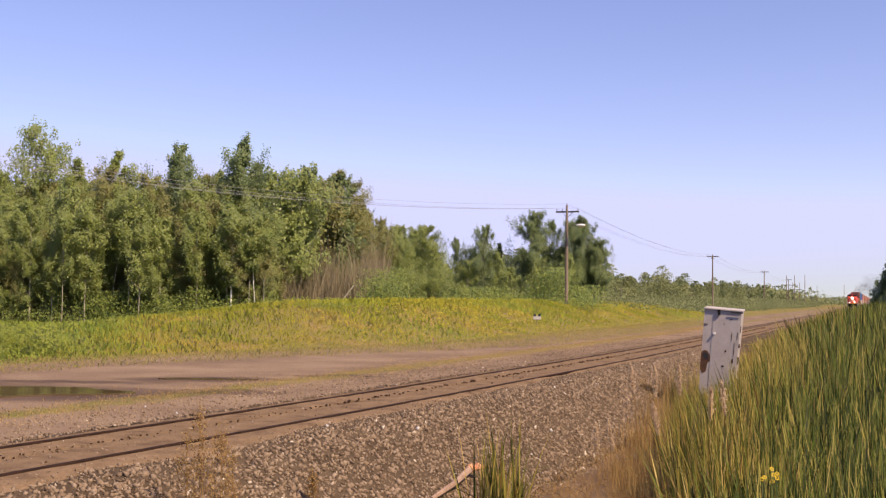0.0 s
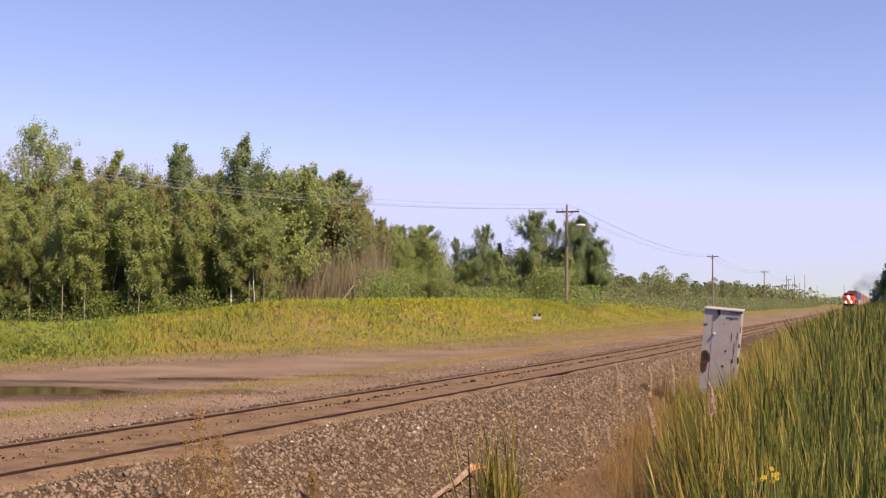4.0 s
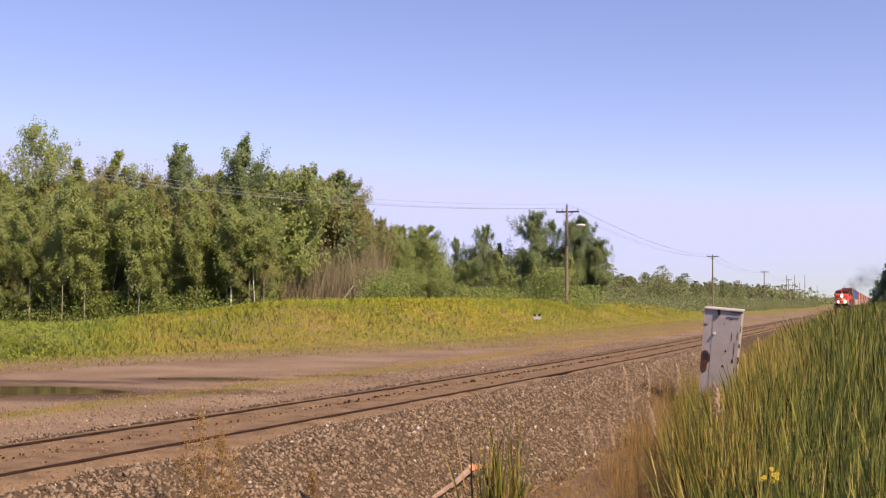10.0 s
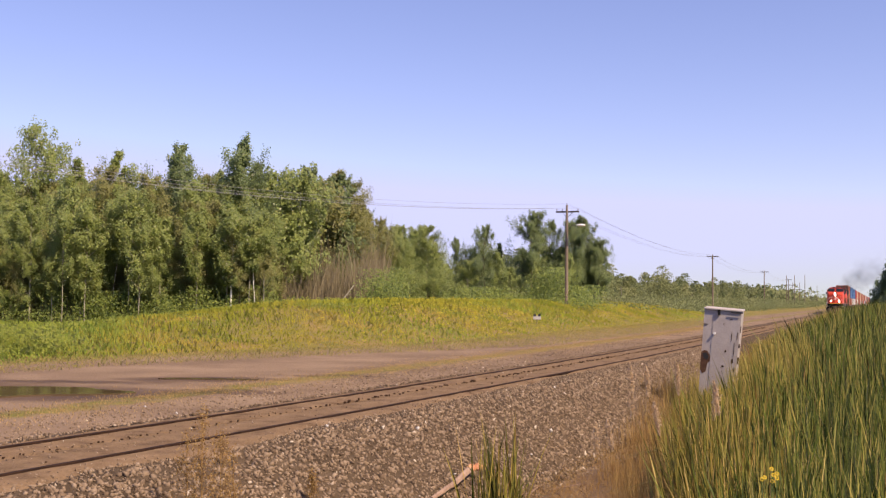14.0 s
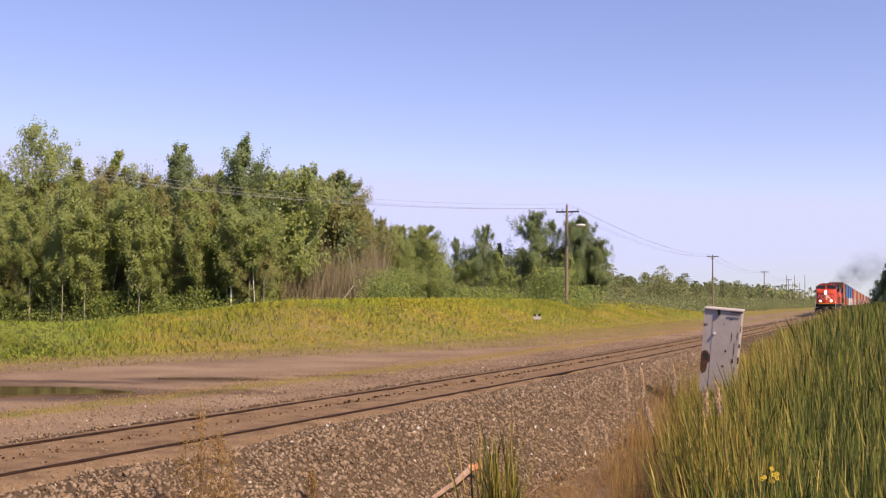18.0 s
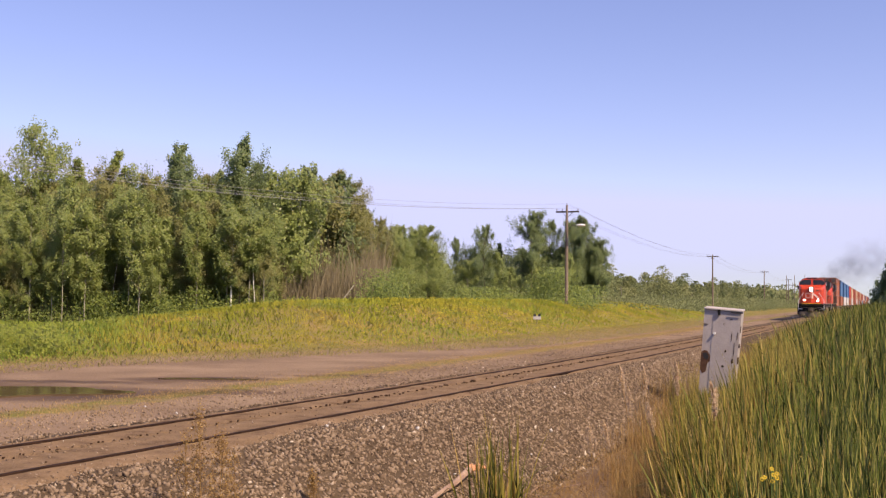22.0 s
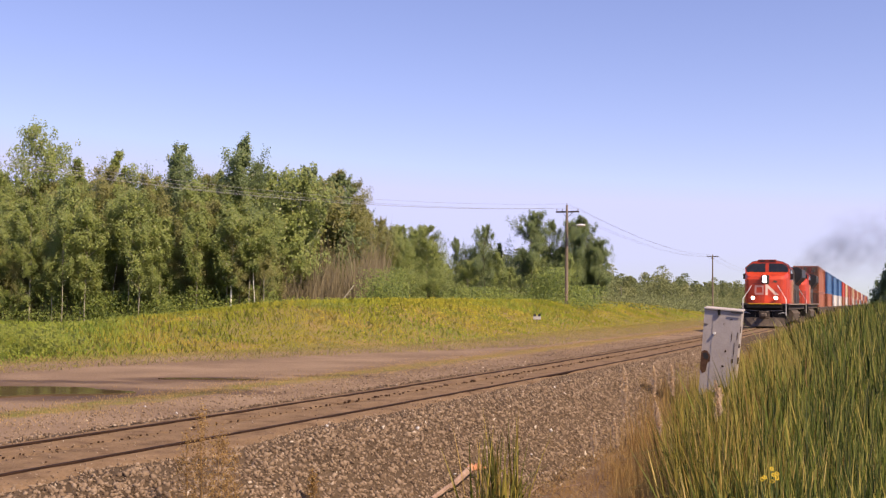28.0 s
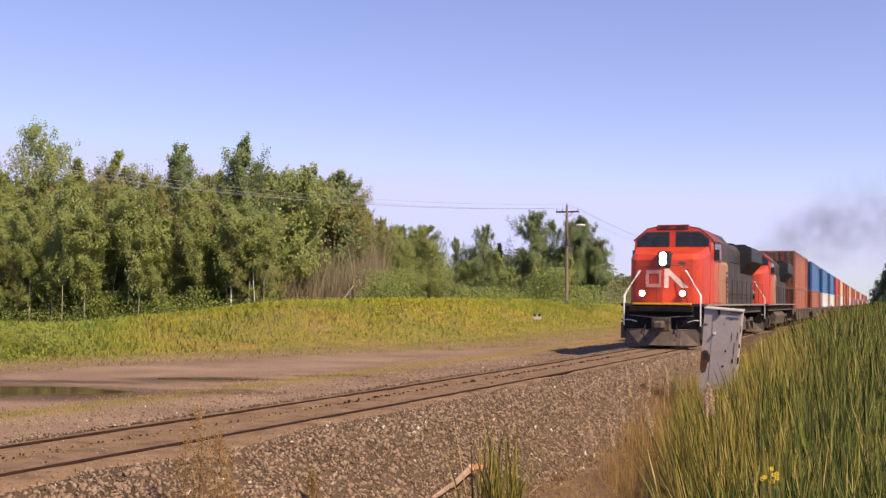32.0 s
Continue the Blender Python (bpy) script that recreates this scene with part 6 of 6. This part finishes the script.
    for sy in (-1, 1):
        bm = bmesh.new()
        prism(bm, [(4.4, 1.70), (3.2, 1.70), (1.9, 3.90), (3.1, 3.90)], 'y', sy * 0.982, sy * 1.0)
        part("hood_stripe", bm, M_WHITE, root, "white diagonal stripe")
        bm = bmesh.new()
        prism(bm, [(4.39, 1.70), (4.39, 3.90), (3.1, 3.90), (4.38, 1.72)], 'y', sy * 0.984, sy * 1.002)
        part("hood_red_panel", bm, M_RED, root)
        for k in range(13):
            xx = 1.6 - 0.62 * k
            part("hood_door", a_box(xx - 0.28, xx + 0.28, sy * 0.985 - 0.01, sy * 0.985 + 0.02, 1.95, 3.55, 0.01), M_HOOD, root)
        bm = bmesh.new()
        prism(bm, [(sy * 0.95, 3.20), (sy * 1.0, 3.20), (sy * 1.52, 3.78), (sy * 1.52, 4.46), (sy * 1.2, 4.62), (sy * 0.7, 4.62)], 'x', -9.6, -4.6)
        part("radiator_flare", bm, M_BLACK, root)
        part("radiator_grille", a_box(-9.4, -4.8, sy * 1.53 - 0.012, sy * 1.53 + 0.012, 3.82, 4.40), M_BLACK, root)
        part("intake_grille", a_box(0.2, 3.0, sy * 0.96, sy * 1.16, 3.45, 4.05, 0.02), M_BLACK, root)
        # side handrail and posts
        for x in np.arange(-9.6, 4.2, 1.7):
            part("handrail_post", a_tube([(float(x), sy * 1.52, 1.66), (float(x), sy * 1.52, 2.72)], 0.018, 5), M_HOOD, root)
        part("upper_louvre", a_box(-3.6, -0.2, sy * 0.985 - 0.01, sy * 0.985 + 0.03, 3.62, 4.0, 0.01), M_BLACK, root)
        part("side_handrail", a_tube([(-9.9, sy * 1.52, 2.72), (4.2, sy * 1.52, 2.72)], 0.02, 5), M_HOOD, root)
    for x in (-5.4, -7.0, -8.6):
        bm = bmesh.new()
        disc(bm, (x, 0, 4.58), 0.62, (0, 0, 1), 0.14, 20)
        part("roof_fan", bm, M_DARK, root)
    part("exhaust_stack", a_box(-0.6, 0.4, -0.35, 0.35, 4.46, 4.66, 0.03), M_DARK, root)
    part("roof_hatch", a_box(1.8, 4.6, -0.7, 0.7, 4.64, 4.72, 0.03), M_GRIME, root)
    part("horn", a_tube([(4.9, 0.3, 4.6), (4.9, 0.3, 4.78), (5.2, 0.3, 4.80)], [0.03, 0.03, 0.07], 6), M_STEEL, root)
    part("rear_plate", a_box(-10.5, -10.4, -1.4, 1.4, 0.6, 1.56), M_DARK, root)
    part("rear_coupler", a_box(-11.0, -10.5, -0.17, 0.17, 0.74, 1.02, 0.05), M_DARK, root)
    return root


def corrugated(bm, L, W, z0, z1):
    """Long corrugated side and end panels of a container, closed on top."""
    def wall(p, q, n, out):
        p, q, out = Vector(p), Vector(q), Vector(out)
        cols = []
        for i in range(n):
            for t, d in ((0.0, 0), (0.25, 0), (0.5, 1), (0.75, 1)):
                cols.append((p.lerp(q, (i + t) / n), d))
        cols.append((q, 0))
        rows = [[bm.verts.new(c + out * (-0.03 * d) + Vector((0, 0, z))) for c, d in cols] for z in (z0 + 0.12, z1 - 0.10)]
        for i in range(len(cols) - 1):
            bm.faces.new((rows[0][i], rows[0][i + 1], rows[1][i + 1], rows[1][i]))
    h, w = L / 2, W / 2
    wall((-h + 0.1, w - 0.02, 0), (h - 0.1, w - 0.02, 0), int(L / 0.56), (0, 1, 0))
    wall((-h + 0.1, -w + 0.02, 0), (h - 0.1, -w + 0.02, 0), int(L / 0.56), (0, -1, 0))
    wall((h - 0.02, -w + 0.1, 0), (h - 0.02, w - 0.1, 0), 7, (1, 0, 0))
    wall((-h + 0.02, -w + 0.1, 0), (-h + 0.02, w - 0.1, 0), 7, (-1, 0, 0))
    box(bm, -h, h, -w, w, z1 - 0.05, z1 - 0.02)
    box(bm, -h, h, -w, w, z0 + 0.05, z0 + 0.10)


CONTAINERS = {}


def make_container(key, material, label, L, z0, Hc, car):
    """A container as a part of its car, with frame, corrugated panels and door bars."""
    W = 2.5
    k = (key, L, z0)
    if k not in CONTAINERS:
        bm = bmesh.new()
        corrugated(bm, L, W, z0, z0 + Hc)
        bmesh.ops.recalc_face_normals(bm, faces=bm.faces)
        me = bpy.data.meshes.new("container")
        bm.to_mesh(me)
        bm.free()
        me.materials.append(material)
        fr = bmesh.new()
        h, w = L / 2, W / 2
        for sx in (-1, 1):
            for sy in (-1, 1):
                box(fr, sx * h - 0.07, sx * h + 0.07, sy * w - 0.07, sy * w + 0.07, z0, z0 + Hc)
                if L > 14:
                    box(fr, sx * 6.1 - 0.06, sx * 6.1 + 0.06, sy * w - 0.06, sy * w + 0.012, z0, z0 + Hc)
            for zz in (z0 + 0.06, z0 + Hc - 0.06):
                box(fr, sx * h - 0.06, sx * h + 0.06, -w, w, zz - 0.06, zz + 0.06)
        for sy in (-1, 1):
            for zz in (z0 + 0.06, z0 + Hc - 0.06):
                box(fr, -h, h, sy * w - 0.06, sy * w + 0.012, zz - 0.06, zz + 0.06)
        for yy in (-0.9, -0.35, 0.35, 0.9):
            tube(fr, [(h + 0.03, yy, z0 + 0.15), (h + 0.03, yy, z0 + Hc - 0.15)], 0.02, 5)
        fm = bpy.data.meshes.new("frame")
        bmesh.ops.recalc_face_normals(fr, faces=fr.faces)
        fr.to_mesh(fm)
        fr.free()
        fm.materials.append(material)
        CONTAINERS[k] = (me, fm)
    me, fm = CONTAINERS[k]
    c = part("container", me, material, car, label)
    part("frame", fm, material, c)
    return c


WELL = {}


def make_car(low, high, names, L=16.15):
    car = empty("container_car", "well car double-stacked with %s over %s containers" % (names[1], names[0]), "freight car", "container cars of the train")
    if not WELL:
        bm = bmesh.new()
        for sy in (-1, 1):
            prism(bm, [(-9.0, 1.05), (-8.6, 1.25), (8.6, 1.25), (9.0, 1.05), (8.3, 0.42), (-8.3, 0.42)], 'y', sy * 1.36 - 0.05, sy * 1.36 + 0.05)
            box(bm, -8.4, 8.4, sy * 1.36 - 0.10, sy * 1.36 + 0.10, 1.18, 1.30)
            for k in range(9):
                box(bm, -8.0 + 2.0 * k - 0.05, -8.0 + 2.0 * k + 0.05, sy * 1.36 - 0.09, sy * 1.36 + 0.09, 0.42, 1.2)
        box(bm, -8.4, 8.4, -1.3, 1.3, 0.30, 0.42)
        WELL['well'] = bm
        bm2 = bmesh.new()
        for sx in (-1, 1):
            prism(bm2, [(sx * 8.4, 0.9), (sx * 8.6, 1.3), (sx * 10.6, 1.2), (sx * 10.6, 0.85)], 'y', -1.3, 1.3)
            box(bm2, sx * 10.9 - 0.35, sx * 10.9 + 0.35, -0.16, 0.16, 0.74, 1.0)
        WELL['ends'] = bm2
        for k in list(WELL):
            me = bpy.data.meshes.new(k)
            bmesh.ops.recalc_face_normals(WELL[k], faces=WELL[k].faces)
            WELL[k].to_mesh(me)
            WELL[k].free()
            me.materials.append(M_GRIME)
            WELL[k] = me
        tb = bmesh.new()
        for sy in (-1, 1):
            prism(tb, [(-1.3, 0.45), (-1.1, 0.68), (-0.4, 0.85), (0.4, 0.85), (1.1, 0.68), (1.3, 0.45), (0.5, 0.38), (-0.5, 0.38)], 'y', sy * 1.0 - 0.08, sy * 1.0 + 0.08)
        box(tb, -0.2, 0.2, -1.0, 1.0, 0.5, 0.8)
        for k in (-0.9, 0.9):
            tube(tb, [(k, -0.8, 0.42), (k, -0.68, 0.42)], 0.42, 16)
            tube(tb, [(k, 0.68, 0.42), (k, 0.8, 0.42)], 0.42, 16)
            tube(tb, [(k, -0.7, 0.42), (k, 0.7, 0.42)], 0.07, 8)
        me = bpy.data.meshes.new("truck")
        bmesh.ops.recalc_face_normals(tb, faces=tb.faces)
        tb.to_mesh(me)
        tb.free()
        me.materials.append(M_GRIME)
        WELL['truck'] = me
    part("well", WELL['well'], None, car)
    part("end_platform", WELL['ends'], None, car)
    for x in (-9.4, 9.4):
        t = part("truck", WELL['truck'], None, car)
        t.matrix_basis = pose(x, 0, 0)
    make_container(names[0] + "_low", low, names[0] + " corrugated steel container", L, 0.36, 2.59, car)
    make_container(names[1] + "_high", high, names[1] + " corrugated steel container", L, 2.97, 2.80, car)
    return car


M_SILL = surface("pale_stripe", [(0.3, (0.20, 0.15, 0.11)), (0.7, (0.34, 0.27, 0.21))], 3, 30, 0.6)
# dusty faded reds; the sun's glare along the side is mixed in as tan
M_FADED_GLARE = surface("dusty_red_with_glare", [(0.3, (0.30, 0.125, 0.065)), (0.7, (0.38, 0.21, 0.125))], 1.2, 25, 0.6)
M_TANRED = surface("faded_glare_red", [(0.3, (0.44, 0.075, 0.03)), (0.7, (0.47, 0.14, 0.07))], 1.2, 25, 0.55)
M_DARKRED = surface("dark_red", [(0.3, (0.16, 0.02, 0.012)), (0.7, (0.24, 0.03, 0.018))], 2, 30, 0.5)
M_EMBLEM = surface("dusty_white", [(0.3, (0.56, 0.42, 0.36)), (0.7, (0.70, 0.58, 0.52))], 3, 30, 0.5)
M_ROSE = surface("faded_white", [(0.3, (0.60, 0.28, 0.22)), (0.7, (0.68, 0.36, 0.30))], 3, 30, 0.5)
C_ORANGE = paint("container_orange", (0.32, 0.105, 0.05))
C_RUSTRED = paint("container_rust_red", (0.34, 0.06, 0.035))
C_BLUE = paint("container_blue", (0.045, 0.14, 0.31))
C_WHITE = paint("container_white", (0.60, 0.58, 0.55))
C_CREAM = paint("container_cream", (0.55, 0.40, 0.26))
C_GREY = paint("container_grey", (0.26, 0.27, 0.29))
C_RED = paint("container_red", (0.45, 0.05, 0.03))

SPIN = []
LOCOS = []
TRAIN = []     # (thing, metres from the train's front to its middle, half truck spacing)


def build_train():
    spin1 = []
    a = make_loco("red and black diesel freight locomotive with lit headlights", spin1)
    TRAIN.append((a, 11.0, 6.65))
    spin2 = []
    b = make_loco("second red and black diesel locomotive with lamps unlit", spin2)
    for ch in b.children:
        if ch.name.startswith(("headlight.", "ditch_light")):
            ch.data.materials[0] = M_GLASS
            ch["label"] = "unlit lamp"
    TRAIN.append((b, 33.05, 6.65))
    SPIN.extend([(ob, x, z, 11.0) for ob, x, z in spin1] + [(ob, x, z, 33.05) for ob, x, z in spin2])
    O, R, B, W, C, G, D = (C_ORANGE, "orange"), (C_RUSTRED, "rust-red"), (C_BLUE, "blue"), (C_WHITE, "white"), (C_CREAM, "cream"), (C_GREY, "grey"), (C_RED, "red")
    order = [(O, O), (O, B), (W, B), (W, B), (O, D), (W, C), (O, R), (R, O), (W, C), (O, O), (G, R), (O, C), (R, O), (W, O), (B, R), (O, W), (R, C), (O, O), (W, B), (R, O), (O, C), (O, R), (C, O), (O, O), (W, R), (O, B)]
    pos = 44.1 + 11.6
    for low, high in order:
        car = make_car(low[0], high[0], (low[1], high[1]))
        if not any(th.name.startswith("container_car") for th, _, _ in TRAIN):
            stack = [c for c in car.children if c.name.startswith("container")][-1]
            hx = 16.15 / 2 + 0.055
            for k in range(5):
                part("end_post", a_box(hx - 0.01, hx + 0.02, -1.0 + 0.46 * k - 0.13, -1.0 + 0.46 * k + 0.13, 5.05, 5.60, 0.008), M_DARKRED if k % 2 else M_GRIME, stack, "dark end panel")
            for k in range(7):
                part("ladder_rung", a_box(hx + 0.01, hx + 0.035, 0.86, 1.14, 3.15 + 0.34 * k, 3.22 + 0.34 * k), M_SILL, stack, "pale rung")
            part("placard", a_box(hx - 0.01, hx + 0.015, -0.35, 0.30, 4.05, 4.75, 0.008), M_HOOD, stack, "dark square placard")
        TRAIN.append((car, pos, 9.4))
        pos += 22.9


build_train()


def smoke_material():
    m, nt, bsdf = principled("thin_exhaust_smoke")
    N, L = nt.nodes, nt.links
    t = N.new("ShaderNodeBsdfTransparent")
    d = N.new("ShaderNodeBsdfDiffuse")
    d.inputs[0].default_value = (0.19, 0.18, 0.185, 1)
    at = N.new("ShaderNodeAttribute")
    at.attribute_name = "thick"
    co = N.new("ShaderNodeTexCoord")
    wisps = N.new("ShaderNodeTexNoise")
    wisps.inputs["Scale"].default_value, wisps.inputs["Detail"].default_value = 0.45, 5
    L.new(co.outputs["Object"], wisps.inputs[0])
    mr = N.new("ShaderNodeMapRange")
    mr.inputs[1].default_value, mr.inputs[2].default_value = 0.36, 0.68
    L.new(wisps.outputs[0], mr.inputs[0])
    mul = N.new("ShaderNodeMath")
    mul.operation = 'MULTIPLY'
    L.new(mr.outputs[0], mul.inputs[1])
    L.new(at.outputs["Fac"], mul.inputs[0])
    mix = N.new("ShaderNodeMixShader")
    L.new(mul.outputs[0], mix.inputs[0])
    L.new(t.outputs[0], mix.inputs[1])
    L.new(d.outputs[0], mix.inputs[2])
    L.new(mix.outputs[0], N["Material Output"].inputs[0])
    return m


M_SMOKE = smoke_material()


def build_smoke():
    """Thin diesel exhaust that rises and trails behind the second stack: loose soft flakes, thick in the middle and thin at the rim."""
    rng = np.random.RandomState(902)
    n, V, F, A = 12, [], [], []
    for i in range(n):
        u = (i + 0.4) / n
        c = np.array([-1 - 30 * u, 0.3 + 8.0 * u ** 1.25 + rng.randn() * 0.5 * u, 4.7 + 5.2 * u ** 0.85 + rng.randn() * 0.9 * u])
        R = np.array(Euler((radians(90 + rng.uniform(-15, 15)), rng.uniform(-0.3, 0.3), radians(80 + rng.uniform(-20, 20)))).to_matrix())
        r = 0.9 + 4.0 * u
        k = len(V)
        V.append(c)
        A.append((0.46 - 0.34 * u ** 0.6) * (0.8 + 0.4 * rng.rand()))
        for ring, a in ((0.5, 0.55), (1.0, 0.0)):
            for j in range(14):
                t = j * math.pi / 7
                V.append(c + R @ np.array([math.cos(t) * r * 1.4, math.sin(t) * r, 0.25 * r * math.sin(2 * t)]) * ring * (0.85 + 0.3 * rng.rand()))
                A.append(a * A[k])
        for j in range(14):
            j2 = (j + 1) % 14
            F += [(k, k + 1 + j, k + 1 + j2), (k + 1 + j, k + 15 + j, k + 15 + j2), (k + 1 + j, k + 15 + j2, k + 1 + j2)]
    me = np_mesh("exhaust_smoke", V, F)
    at = me.attributes.new("thick", 'FLOAT', 'POINT')
    at.data.foreach_set("value", np.array(A, np.float32))
    me.materials.append(M_SMOKE)
    ob = tagged(new("exhaust_smoke", me), "thin grey diesel exhaust smoke trailing over the locomotives", "smoke", "exhaust smoke", "stuff")
    ob.visible_shadow = False
    TRAIN.append((ob, 33.0, 6.65))


build_smoke()


def car_pose(s, half):
    x1, y1 = trk(s - half, 0.0)
    x2, y2 = trk(s + half, 0.0)
    dx, dy = float(x1 - x2), float(y1 - y2)
    n = math.hypot(dx, dy)
    return pose(float(x1 + x2) / 2, float(y1 + y2) / 2, 0.0, 0, 0, math.degrees(math.atan2(dy, dx)))


def train_front(t):
    """Where the train's front stands along the track at t seconds."""
    u = 32.0 - t
    return 29.477 + 8.9945 * u + 0.07086 * u * u / 2 - 0.4


def motions():
    for thing, middle, half in TRAIN:
        walk(thing, [(k * 1.0, car_pose(train_front(k * 1.0) + middle, half)) for k in range(33)])
    # wheels roll with the way gone
    steps = 300
    for ob, x, z, middle in SPIN:
        rows = []
        for k in range(steps + 1):
            t = 32.0 * k / steps
            rows.append((t, Matrix.Translation((x, 0, z)) @ Matrix.Rotation((train_front(0) - train_front(t)) / 0.535, 4, 'Y')))
        walk(ob, rows)
    # wind in the reeds and grasses
    rng = random.Random(71)
    for ob, deg in SWAY:
        base = ob.matrix_basis.copy()
        loc, rot, sc = base.decompose()
        stand = Matrix.Translation(loc) @ rot.to_matrix().to_4x4()
        p, q = rng.uniform(0, 6.28), rng.uniform(0.8, 1.6)
        rows = []
        for k in range(41):
            t = 0.8 * k
            a = -0.8 + deg * (0.6 * math.sin(q * t + p + 0.3 * loc.x) + 0.5 * math.sin(0.45 * t + 0.25 * loc.y))
            m = Matrix.Translation(loc) @ Matrix.Rotation(radians(a), 4, 'Y') @ Matrix.Rotation(radians(a * 0.4), 4, 'X') @ rot.to_matrix().to_4x4()
            rows.append((t, m))
        walk(ob, rows)


motions()
